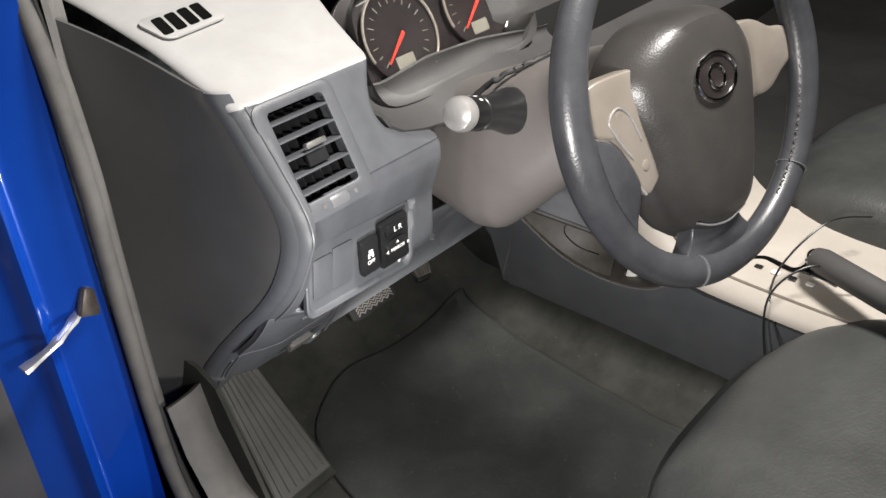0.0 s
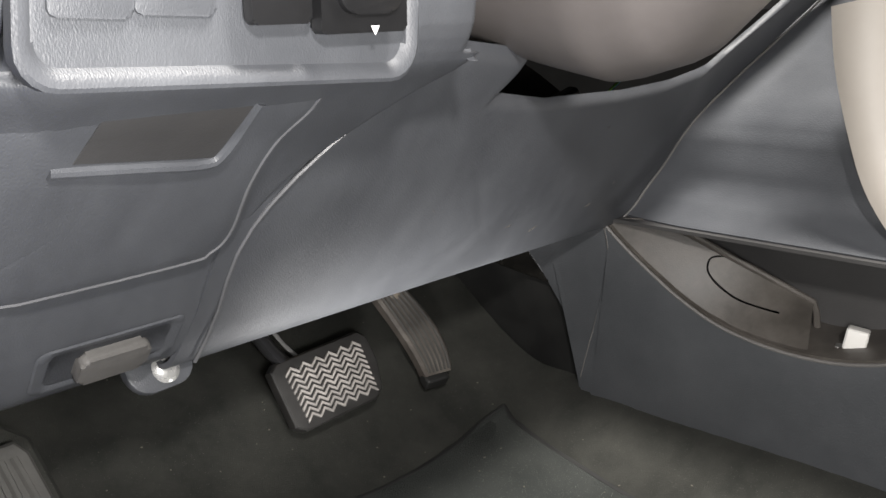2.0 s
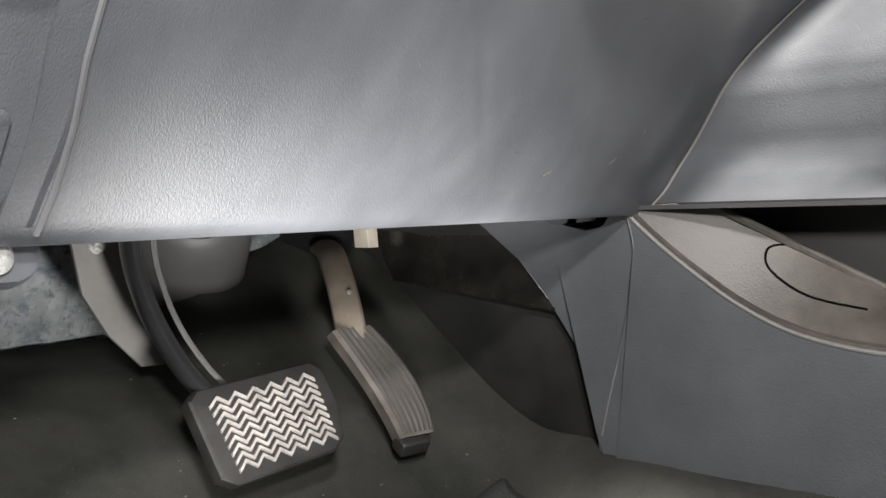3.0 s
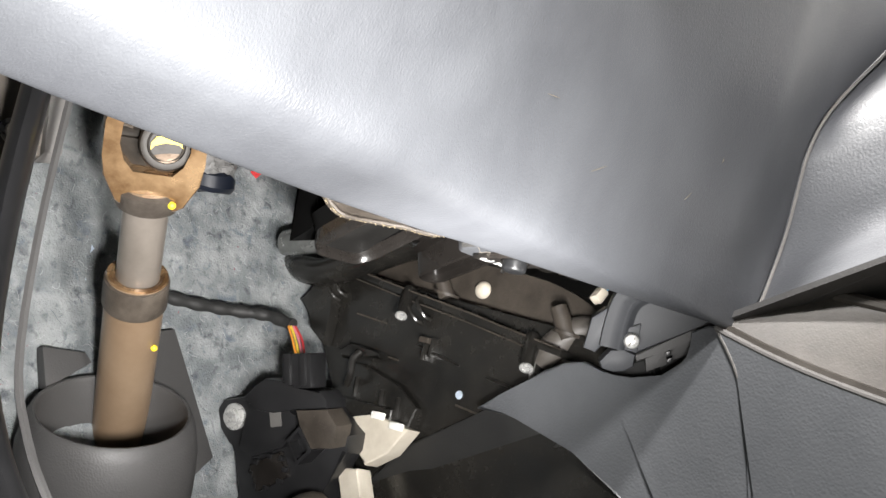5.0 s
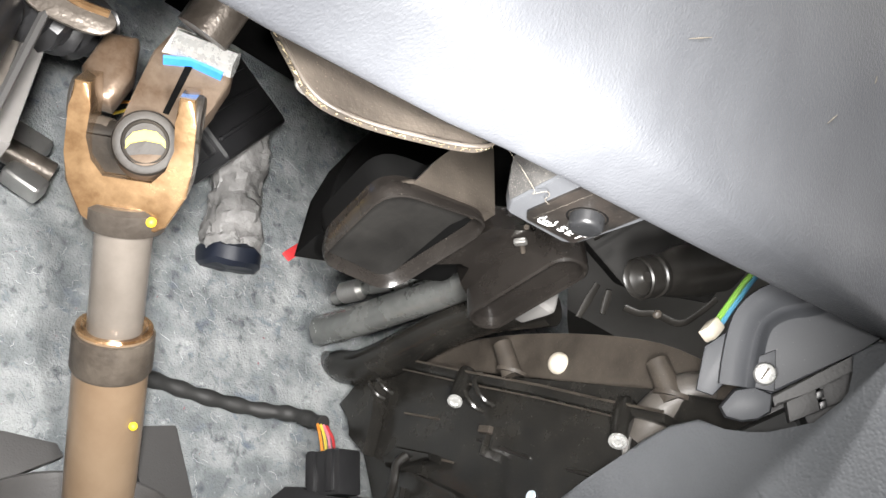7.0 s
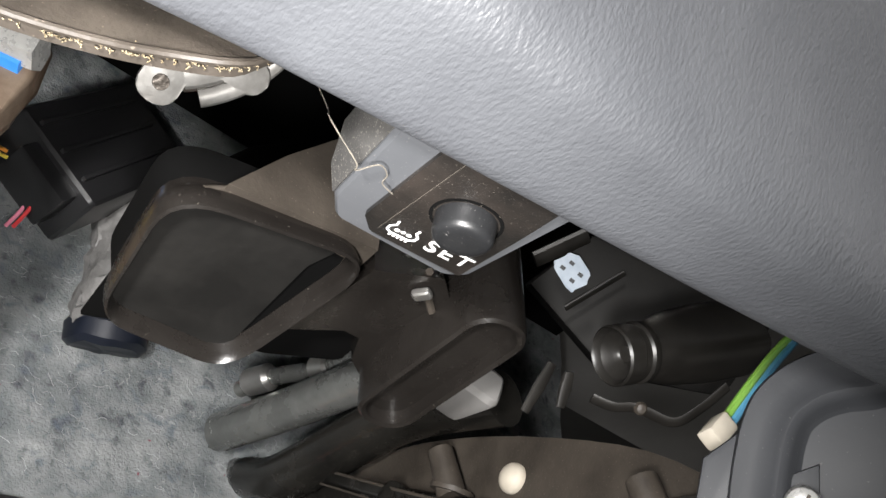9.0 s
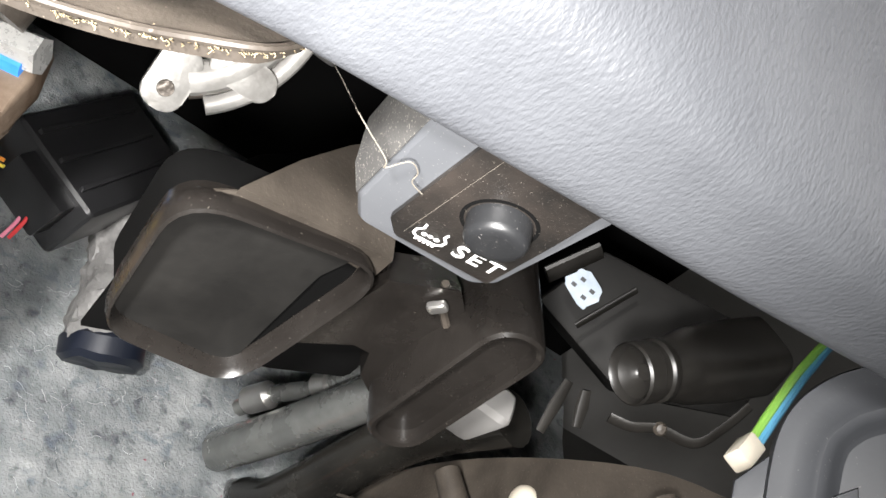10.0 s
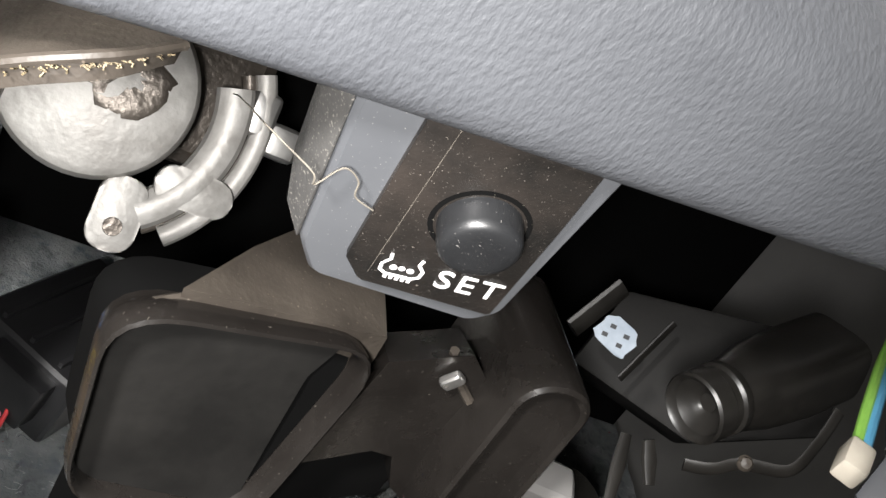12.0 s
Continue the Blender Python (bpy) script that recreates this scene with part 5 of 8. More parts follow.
bm = bmesh.new()
lathe(bm, [(0.0095, 0), (0.012, 0.002), (0.012, 0.012), (0.0095, 0.014)], 20, look((0.262, -0.220, 0.312), (0.290, -0.20, 0.275)))
part("collar", bm, CHROME, lever)
for k, pts in enumerate((((0.27, -0.30, 0.285), (0.22, -0.24, 0.33), (0.17, -0.20, 0.29), (0.165, -0.21, 0.19), (0.16, -0.24, 0.12)),
                         ((0.36, -0.26, 0.35), (0.28, -0.22, 0.36), (0.20, -0.19, 0.29), (0.175, -0.23, 0.20), (0.165, -0.27, 0.13)))):
    bm = bmesh.new()
    tube(bm, catmull(pts, 30), 0.0016, 8)
    tagged(part("charging_cable", bm, BLACK), "thin black charging cable hanging beside the console", "cable", "charging cables")

# white plug in the pocket
plug = thing("charger_cube", "small white cube charger lying in the console pocket", "charger")
bm = bmesh.new()
box(bm, (0.018, 0.018, 0.019), pose(0.226, 0.047, 0.2025, 8, 6, 14), 0.003, 3)
part("body", bm, WHITE, plug)
bm = bmesh.new()
box(bm, (0.010, 0.008, 0.006), pose(0.222, 0.058, 0.193, 0, 0, 14), 0.001)
part("prong", bm, STEEL, plug)

# forward console side, under the dash
forward = thing("console_front_panel", "charcoal plastic side panel between console and firewall", "trim panel")
bm = bmesh.new()
front_line = [(0.257, 0.277), (0.257, 0.255), (0.264, 0.225), (0.290, 0.16), (0.308, 0.10), (0.308, 0.06), (0.313, 0.06), (0.313, 0.096), (0.318, 0.145), (0.327, 0.176), (0.342, 0.211), (0.367, 0.243), (0.396, 0.272), (0.424, 0.284), (0.404, 0.2865), (0.385, 0.2885), (0.371, 0.2915), (0.356, 0.2915), (0.343, 0.2880), (0.333, 0.2785), (0.326, 0.2715), (0.318, 0.2680), (0.300, 0.2665), (0.287, 0.2665), (0.2815, 0.269), (0.2790, 0.276), (0.2765, 0.2825), (0.266, 0.2825)]
side_prism(bm, front_line, 0.1740, 0.010, 0.0025, 3)
part("panel", bm, CONSOLE, forward)
bm = bmesh.new()
tube(bm, [(side_plane(z) + 0.0005, y, z) for y, z in curve2([(0.262, 0.280), (0.260, 0.255), (0.265, 0.225), (0.29, 0.16), (0.308, 0.102)], 24)], 0.0009, 6)
part("seam", bm, TRIM, forward, "pale line of the panel joint")
bm = bmesh.new()
back_line = [(0.31, 0.285), (0.318, 0.084), (0.37, 0.090), (0.43, 0.100), (0.49, 0.121), (0.535, 0.150), (0.560, 0.19), (0.570, 0.23), (0.560, 0.264), (0.498, 0.283), (0.43, 0.2865)]
side_prism(bm, back_line, 0.190, 0.010, 0.003, 3)
part("recessed_side", bm, RUBBER, forward, "smooth black recessed side")

# ---- seats, mat, pedals ----


def seat(name, x, label, zoff=0.0, yoff=0.0, hw=0.265):
    s = thing(name, label, "car seat")
    bm = bmesh.new()
    rows = []
    for i in range(29):
        a = -math.pi / 2 + math.pi * i / 28
        row = []
        for k in range(64):
            b = 2 * math.pi * k / 64
            c, d = math.cos(b), math.sin(b)
            r = (abs(c) ** 3.0 + abs(d) ** 3.0) ** (-1 / 3.0)
            ca, sa = math.copysign(abs(math.cos(a)) ** 0.45, math.cos(a)), math.copysign(abs(math.sin(a)) ** 0.6, math.sin(a))
            px, py, pz = hw * c * r * ca, 0.28 * d * r * ca, 0.085 * sa
            if sa > 0:
                pz += 0.020 * abs(px / hw) ** 3 - 0.012 * (1 - (px / hw) ** 2) - 0.035 * max(0, py) / 0.28 * max(0, py) / 0.28
            row.append(bm.verts.new((x + px, -0.505 + yoff + py, 0.205 + zoff + pz)))
        rows.append(row)
    ring_faces(bm, rows)
    part("cushion", bm, LEATHER, s)
    bm = bmesh.new()
    box(bm, (0.46, 0.46, 0.12), pose(x, -0.53 + yoff, 0.09 + zoff), 0.03, 3)
    part("base", bm, CAP, s)
    bm = bmesh.new()
    box(bm, (0.50, 0.16, 0.62), pose(x, -0.86 + yoff, 0.52 + zoff, 16, 0, 0), 0.06, 4)
    part("backrest", bm, LEATHER, s)
    return s


seat("driver_seat", -0.025, "dark grey perforated leather driver's seat", 0.016, 0.018, 0.288)
seat("passenger_seat", 0.66, "dark grey leather passenger seat", 0.07, 0.19)

# floor mat
mat = thing("floor_mat", "dark grey green carpet mat with bound edge on the floor", "floor mat")
outline = curve2([(0.163, 0.372), (0.152, 0.345), (0.132, 0.25), (0.112, 0.10), (0.098, -0.10), (0.09, -0.30), (-0.30, -0.30), (-0.33, -0.10), (-0.325, 0.10), (-0.30, 0.23), (-0.262, 0.31), (-0.21, 0.355), (-0.13, 0.385), (-0.02, 0.372), (0.07, 0.372), (0.13, 0.380), (0.163, 0.372)], 90)[:-1]
bm = bmesh.new()
inner_rows = []
for f, h in ((1.0, 0.000), (1.0, 0.005), (0.995, 0.0065), (0.975, 0.0068), (0.968, 0.0065), (0.9, 0.0065), (0.7, 0.0065), (0.45, 0.0065), (0.2, 0.0065)):
    row = []
    for x, y in outline:
        px, py = -0.09 + (x + 0.09) * f, 0.02 + (y - 0.02) * f
        row.append(bm.verts.new((px, py, floor_height(px, py) + 0.001 + h + 0.0015 * noise.noise((px * 20, py * 20, 9)))))
    inner_rows.append(row)
ring_faces(bm, inner_rows)
part("mat_surface", bm, MAT, mat)
bm = bmesh.new()
tube(bm, [Vector((x, y, floor_height(x, y) + 0.0060)) for x, y in outline], 0.0030, 8, 0.7, loop=True)
part("binding", bm, RUBBER, mat, "black stitched binding")
bm = bmesh.new()
rng = random.Random(8)
for _ in range(260):
    x, y = rng.uniform(-0.40, 0.18), rng.uniform(-0.15, 0.56)
    q = Vector((x, y, floor_height(x, y) + (0.0085 if (-0.29 < x < 0.12 and y < 0.35) else 0.0008)))
    s = rng.uniform(0.0005, 0.0014)
    box(bm, (s, s * rng.uniform(0.6, 1.8), s * 0.6), Matrix.Translation(q) @ pose(0, 0, 0, 0, 0, rng.uniform(0, 90)))
tagged(part("crumbs", bm, THREAD), "pale crumbs and grit scattered on the carpet", "crumbs", kind="stuff")

# dead pedal
rest = thing("foot_rest", "grey ribbed rubber foot rest on the carpet by the door", "foot rest")
FM = basis((-0.362, 0.292, 0.148), (1, 0.05, 0.0), (-0.12, 0.64, 0.76))
bm = bmesh.new()
prism(bm, [(-0.055, -0.105), (0.048, -0.105), (0.036, 0.085), (0.030, 0.095), (-0.024, 0.095), (-0.030, 0.085)], 0.020, FM @ Matrix.Translation((0, 0, -0.010)), 0.006, 3)
part("pad", bm, FOOT, rest)
for k in range(7):
    bm = bmesh.new()
    a, b = -0.042 + 0.0135 * k, -0.022 + 0.0078 * k
    tube(bm, [FM @ Vector((a, -0.095, 0.0105)), FM @ Vector((b, 0.084, 0.0105))], 0.0026, 6)
    part("rib", bm, FOOT, rest)
bm = bmesh.new()
prism(bm, [(-0.075, -0.125), (0.065, -0.125), (0.050, 0.10), (0.036, 0.115), (-0.036, 0.115), (-0.045, 0.10)], 0.03, FM @ Matrix.Translation((0, 0, -0.042)), 0.01, 3)
part("base", bm, CARPET, rest, "carpeted plinth")

# brake pedal
brake = thing("brake_pedal", "black brake pedal with worn zigzag rubber pad", "pedal")
BM = basis((-0.0385, 0.4165, 0.1465), (0.99, -0.03, 0.055), (-0.10, 0.46, 0.87))
bm = bmesh.new()
pl = [(-0.052, 0.027), (-0.048, -0.026), (-0.038, -0.033), (0.042, -0.033), (0.053, -0.026), (0.059, 0.0), (0.057, 0.025), (0.048, 0.033), (-0.044, 0.033)]
prism(bm, pl, 0.014, BM @ Matrix.Translation((0, 0, -0.007)), 0.004, 3)
pad_ob = part("pad", bm, PEDAL_BASE, brake, "black rubber pedal pad")
for row in range(9):
    bm = bmesh.new()
    y0 = 0.0215 - 0.0055 * row
    x0, x1 = -0.040 + 0.0006 * row, 0.0455
    n = 12
    up, dn = [], []
    for i in range(n + 1):
        x = x0 + (x1 - x0) * i / n
        y = y0 + (0.0028 if i % 2 else -0.0028)
        up.append((x, y + 0.0014))
        dn.append((x, y - 0.0014))
    a = [bm.verts.new(BM @ Vector((*p, 0.0068))) for p in up]
    b = [bm.verts.new(BM @ Vector((*p, 0.0068))) for p in dn]
    c = [bm.verts.new(BM @ Vector((p[0], p[1] - 0.0003, 0.0086))) for p in up]
    d = [bm.verts.new(BM @ Vector((p[0], p[1] + 0.0003, 0.0086))) for p in dn]
    for i in range(n):
        bm.faces.new((c[i], c[i + 1], d[i + 1], d[i]))
        bm.faces.new((a[i], a[i + 1], c[i + 1], c[i]))
        bm.faces.new((d[i], d[i + 1], b[i + 1], b[i]))
    bm.faces.new((a[0], c[0], d[0], b[0]))
    bm.faces.new((a[-1], b[-1], d[-1], c[-1]))
    part("zigzag_ridge", bm, PEDAL, pad_ob, "worn pale zigzag ridge", 20)
bm = bmesh.new()
tube(bm, catmull([(-0.062, 0.437, 0.163), (-0.077, 0.444, 0.182), (-0.089, 0.453, 0.207), (-0.099, 0.459, 0.236), (-0.105, 0.462, 0.272), (-0.106, 0.455, 0.34), (-0.102, 0.440, 0.43)], 26), 0.0165, 12, 0.42)
part("arm", bm, BLACK, brake)
bm = bmesh.new()
tube(bm, catmull([(-0.053, 0.433, 0.170), (-0.066, 0.438, 0.186), (-0.078, 0.447, 0.210), (-0.087, 0.453, 0.238), (-0.092, 0.456, 0.272), (-0.092, 0.449, 0.34), (-0.088, 0.434, 0.43)], 26), 0.0020, 6)
part("arm_flange", bm, CAP, brake, "grey flange of the arm")

# accelerator
gas = thing("accelerator_pedal", "brown worn accelerator pedal with lengthwise ribs", "pedal")
bm = bmesh.new()
gas_line = catmull([(0.1120, 0.4190, 0.106), (0.1130, 0.4270, 0.122), (0.1080, 0.4390, 0.146), (0.0990, 0.4520, 0.170), (0.0900, 0.4660, 0.191)], 20)
rows = []
for i, q in enumerate(gas_line):
    f = i / 19
    w = 0.0160 + 0.0055 * math.sin(f * 2.6)
    t = (gas_line[min(i + 1, 19)] - gas_line[max(i - 1, 0)]).normalized()
    across = Vector((0.97, -0.22, 0.0))
    nn = across.cross(t).normalized()
    nn = nn if nn.y < 0 else -nn
    rows.append([bm.verts.new(q + across * x * w + nn * h) for x, h in ((-1, -0.010), (1, -0.010), (1, 0.001), (0.85, 0.004), (-0.85, 0.004), (-1, 0.001))])
ring_faces(bm, rows)
part("pad", bm, GAS, gas)
for k in range(6):
    bm = bmesh.new()
    pts = []
    for i, q in enumerate(gas_line[1:]):
        f = (i + 1) / 19
        w = 0.0160 + 0.0055 * math.sin(f * 2.6)
        t = (gas_line[min(i + 2, 19)] - gas_line[i]).normalized()
        across = Vector((0.97, -0.22, 0.0))
        nn = across.cross(t).normalized()
        nn = nn if nn.y < 0 else -nn
        pts.append(q + across * w * (-0.7 + 0.28 * k) + nn * 0.0045)
    tube(bm, pts, 0.0014, 6)
    part("rib", bm, FOOT, gas, "worn pale rib")
bm = bmesh.new()
tube(bm, catmull([(0.0880, 0.466, 0.184), (0.0915, 0.470, 0.194), (0.104, 0.490, 0.218), (0.122, 0.518, 0.238), (0.140, 0.545, 0.250), (0.156, 0.572, 0.254)], 20), 0.0125, 12, 0.5)
part("arm", bm, GAS_ARM, gas, "tan dusty pedal arm")
bm = bmesh.new()
lathe(bm, [(0.0, 0.0), (0.0026, 0.0), (0.0018, 0.0014), (0.0, 0.0017)], 12, look((0.1015, 0.4800, 0.2195), (0.125, 0.56, 0.19)))
part("rivet", bm, STEEL, gas, "bright round rivet")
bm = bmesh.new()
box(bm, (0.028, 0.016, 0.014), pose(0.110, 0.423, 0.1005, 30, 0, -12), 0.004, 3)
part("toe_stop", bm, RUBBER, gas)

# ---- under the dash: steering shaft ----
shaft = thing("steering_shaft", "oiled brown steel steering shaft with universal joint", "steering shaft")
S0, S1 = Vector((-0.0204, 0.4826, 0.3890)), Vector((0.0010, 0.5245, 0.3650))
SD = (S1 - S0).normalized()
SX = Matrix.Translation(S1) @ SD.to_track_quat("Z", "Y").to_matrix().to_4x4()
LS = (S1 - S0).length
bm = bmesh.new()
lathe(bm, [(0.0125, -LS - 0.004), (0.0125, 0.004)], 32, SX)
part("inner_shaft", bm, SHAFT, shaft, "bare turned steel inner shaft")
bm = bmesh.new()
lathe(bm, [(0.0135, 0.0015), (0.0150, 0.0), (0.0172, 0.0), (0.0172, 0.18), (0.010, 0.182)], 40, SX)
part("outer_tube", bm, TUBE, shaft)
bm = bmesh.new()
lathe(bm, [(0.0128, 0.0012), (0.0150, -0.0006), (0.0172, -0.0006), (0.0178, 0.0006), (0.0172, 0.0010)], 40, SX)
part("copper_lip", bm, BRONZE, shaft, "copper coloured lip of the tube")
bm = bmesh.new()
lathe(bm, [(0.0170, 0.0020), (0.0186, 0.0026), (0.0188, 0.020), (0.0176, 0.0222), (0.0170, 0.0224)], 40, SX)
part("collar_band", bm, GREASE, shaft, "dark crimped collar band")
bm = bmesh.new()
box(bm, (0.0065, 0.0015, 0.0080), SX @ pose(0, 0, 0, 0, 0, 150) @ Matrix.Translation((0, -0.0186, 0.012)), 0.0006)
part("crimp", bm, TUBE, shaft, "square crimp in the collar")
UX = Matrix.Translation(S0) @ SD.to_track_quat("Z", "Y").to_matrix().to_4x4()
bm = bmesh.new()
lathe(bm, [(0.0125, 0.004), (0.0175, 0.002), (0.0185, -0.003), (0.0185, -0.008), (0.016, -0.010)], 32, UX)
part("joint_boot", bm, CAST, shaft, "dark greasy neck of the joint")


# lower yoke: a squared U with chamfered corners and a web behind it
UY = Matrix.Translation((0.0008, -0.0012, 0.0002)) @ UX @ pose(0, 0, -0.006, 0, 0, 4) @ Matrix.Diagonal((0.90, 1, 1, 1))
AWAY = -1 if (UY.to_3x3() @ Vector((0, 1, 0))).dot(Vector((-0.33, -0.67, -0.66))) > 0 else 1
FORK_OUT = [(-0.0268, -0.055), (-0.0284, -0.044), (-0.0290, -0.024), (-0.0278, -0.012), (-0.0200, 0.003), (-0.0150, 0.006), (0.0150, 0.006), (0.0200, 0.003), (0.0278, -0.012), (0.0290, -0.024), (0.0284, -0.044), (0.0268, -0.055)]
FORK_IN = [(0.0195, -0.055), (0.0188, -0.044), (0.0198, -0.032), (0.0188, -0.022), (0.0120, -0.0145), (-0.0120, -0.0145), (-0.0188, -0.022), (-0.0198, -0.032), (-0.0188, -0.044), (-0.0195, -0.055)]
bm = bmesh.new()
prism(bm, FORK_OUT + FORK_IN, 0.025, UY @ pose(0, 0, 0, 90, 0, 0) @ Matrix.Translation((0, 0, -0.0125)), 0.0018, 3)
yoke = part("lower_yoke", bm, BRONZE, shaft, "lacquered bronze coloured lower yoke")
bm = bmesh.new()
box(bm, (0.0405, 0.014, 0.016), UY @ Matrix.Translation((0, AWAY * 0.0050, -0.0225)), 0.0008)
part("web", bm, CAP_STEEL, yoke, "oily black web between the arms")
for s_ in (-1, 1):
    bm = bmesh.new()
    lathe(bm, [(0.0, 0.0016), (0.0052, 0.0016), (0.0060, 0.0024), (0.0098, 0.0022), (0.0106, 0.0010), (0.0106, -0.002)], 28, UY @ Matrix.Translation((s_ * 0.0276, 0, -0.044)) @ pose(0, 0, 0, 0, 90 * s_, 0))
    part("bearing", bm, CUP_STEEL, yoke, "steel bearing cup in the arm")
JC = UX @ Vector((0, 0, -0.040))
UPD = Vector((0.10, -0.78, 0.62)).normalized()
out0 = Vector((-0.33, -0.67, -0.66)).normalized()
bm = bmesh.new()
tube(bm, [JC - out0 * 0.008 - Vector((0.017, -0.011, 0.002)), JC - out0 * 0.008 + Vector((0.017, -0.011, 0.002))], 0.0062, 20)
tube(bm, [JC + out0 * -0.012, JC + out0 * 0.004], 0.0075, 20)
part("cross", bm, CAP_STEEL, shaft, "greasy steel joint cross")
CAP_AT = Vector((-0.0324, 0.4462, 0.4000))
out = Vector((-0.33, -0.67, -0.66)).normalized()
BX = basis(CAP_AT, (0.82, -0.55, 0.13), (-0.45, -0.50, 0.74))
BX = BX if (BX.to_3x3() @ Vector((0, 0, 1))).dot(out) > 0 else BX @ Matrix.Diagonal((1, -1, -1, 1))
bm = bmesh.new()
lathe(bm, [(0.0134, -0.012), (0.0140, -0.001), (0.0132, 0.0010), (0.0122, 0.0014), (0.0100, 0.0012), (0.0095, -0.0012), (0.0050, -0.0014), (0.0, -0.0010)], 40, BX)
part("bearing_cap", bm, CUP_STEEL, shaft, "round steel bearing cap")
bm = bmesh.new()
lathe(bm, [(0.0096, -0.0030), (0.0096, -0.0002), (0.0086, 0.0), (0.0084, -0.0040)], 30, BX)
part("snap_ring", bm, CAP_STEEL, shaft, "snap ring in the cap")
bm = bmesh.new()
EYE_Y = BX.to_3x3() @ Vector((0, 1, 0))
s_up = 1 if EYE_Y.z > 0 else -1
prism(bm, [(-0.0078, s_up * -0.0016), (-0.0072, s_up * 0.0014), (-0.0045, s_up * 0.0036), (0.0, s_up * 0.0044), (0.0045, s_up * 0.0036), (0.0075, s_up * 0.0008), (0.0078, s_up * -0.0020), (0.0060, s_up * -0.0004), (0.0, s_up * 0.0008), (-0.0058, s_up * 0.0)], 0.0012, BX @ Matrix.Translation((0, 0, -0.0012)) @ Matrix.Diagonal((1.05, 1.25, 1, 1)))
part("paint_mark", bm, YELLOW, shaft, "yellow paint mark on the cap")
LEAN = pose(0, 0, 0, 0, 0, -20)
# upper yoke: an arm with a rounded end round the cap, widening upwards
YB = basis(CAP_AT - out * 0.003, (0.83, -0.54, 0.12), (0.13, -0.47, 0.80))
YB = (YB @ LEAN) if (YB.to_3x3() @ Vector((0, 0, 1))).dot(out) < 0 else (YB @ LEAN @ Matrix.Diagonal((1, 1, -1, 1)))
bm = bmesh.new()
arm = [(0.0135 * math.cos(a), 0.0135 * math.sin(a)) for a in steps(math.pi * 0.98, math.pi * 2.02, 16)] + [(0.0165, 0.012), (0.021, 0.026), (0.024, 0.040), (0.022, 0.056), (-0.006, 0.060), (-0.012, 0.044), (-0.0125, 0.024), (-0.0130, 0.010)]
prism(bm, arm, 0.011, YB, 0.0022, 3)
part("upper_yoke", bm, DIRTY_BRONZE, shaft, "greasy brown forged upper yoke")
# a black wedge laid on the yoke stands for the slot's shade
bm = bmesh.new()
prism(bm, [(0.0018, 0.016), (0.0044, 0.016), (0.0068, 0.044), (0.0036, 0.044)], 0.0030, YB @ Matrix.Translation((0, 0, -0.0005)), 0.0001)
part("yoke_groove", bm, SHADE_BLACK, shaft, "dark slot in the yoke")
bm = bmesh.new()
prism(bm, [(-0.040, 0.030), (-0.034, 0.016), (-0.022, 0.016), (-0.018, 0.032), (-0.022, 0.052), (-0.036, 0.050)], 0.016, YB @ Matrix.Translation((0, 0, 0.006)), 0.006, 4)
part("far_ear", bm, DIRTY_BRONZE, shaft, "far ear of the yoke")
bm = bmesh.new()
tube(bm, [JC - out0 * 0.008 + Vector((-0.017, 0.012, 0.003)), JC - out0 * 0.008 + Vector((-0.008, 0.006, 0.0))], [0.0075, 0.0072], 24)
part("side_bearing", bm, GREASE, shaft, "bright side bearing cup")
bm = bmesh.new()
tube(bm, [YB @ Vector((-0.004, 0.050, -0.002)), YB @ Vector((0.024, 0.048, -0.002))], 0.0066, 6)
part("pinch_bolt", bm, SCREW, shaft, "bright pinch bolt")
bm = bmesh.new()
tube(bm, [YB @ Vector((-0.006, 0.040, -0.0008)), YB @ Vector((0.006, 0.043, -0.0010)), YB @ Vector((0.020, 0.041, -0.0008))], 0.0030, 8, 0.5)
part("blue_mark", bm, MARK_BLUE, shaft, "blue paint stripe")
bm = bmesh.new()
prism(bm, [(-0.0080, 0.0440), (0.0030, 0.0455), (0.0030, 0.0575), (-0.0060, 0.0580)], 0.0012, YB @ Matrix.Translation((0, 0, -0.0011)), 0.0003)
part("white_mark", bm, WHITE, shaft, "white paint patch above the stripe")
bm = bmesh.new()
tube(bm, [JC + UPD * 0.052, JC + UPD * 0.16], 0.012, 24)
part("upper_shaft", bm, CAST, shaft)
for at, r in ((SX @ Vector((-0.0135, -0.0125, 0.045)), 0.0022), (UX @ Vector((-0.012, -0.0145, -0.006)), 0.0024)):
    bm = bmesh.new()
    bmesh.ops.create_icosphere(bm, subdivisions=2, radius=r, matrix=Matrix.Translation(at))
    part("paint_dot", bm, YELLOW, shaft, "yellow paint dot")

# column bracket with its alloy housing
bracket = thing("column_bracket", "dirty pale alloy column bracket with tabs", "bracket")
AX = basis((0.006, 0.371, 0.4665), (1, 0, 0), (0, 0.905, -0.425))
AX = AX if (AX.to_3x3() @ Vector((0, 0, 1))).z < 0 else AX @ Matrix.Diagonal((1, 1, -1, 1))  # z towards the floor
bm = bmesh.new()
lathe(bm, [(0.030, -0.030), (0.030, -0.002), (0.0285, 0.001), (0.026, 0.0020), (0.0, 0.0020)], 44, AX)
part("motor_cap", bm, ALLOY, bracket, "round pale alloy cap")
bm = bmesh.new()
lathe(bm, [(0.0, 0.0022), (0.009, 0.0024), (0.012, 0.0021), (0.013, 0.0016)], 24, AX @ Matrix.Translation((0.008, -0.004, 0)))
for v in bm.verts:
    v.co += 0.0012 * noise.noise_vector(v.co * 300)
part("corroded_patch", bm, CAST, bracket, "rough dark patch on the cap")
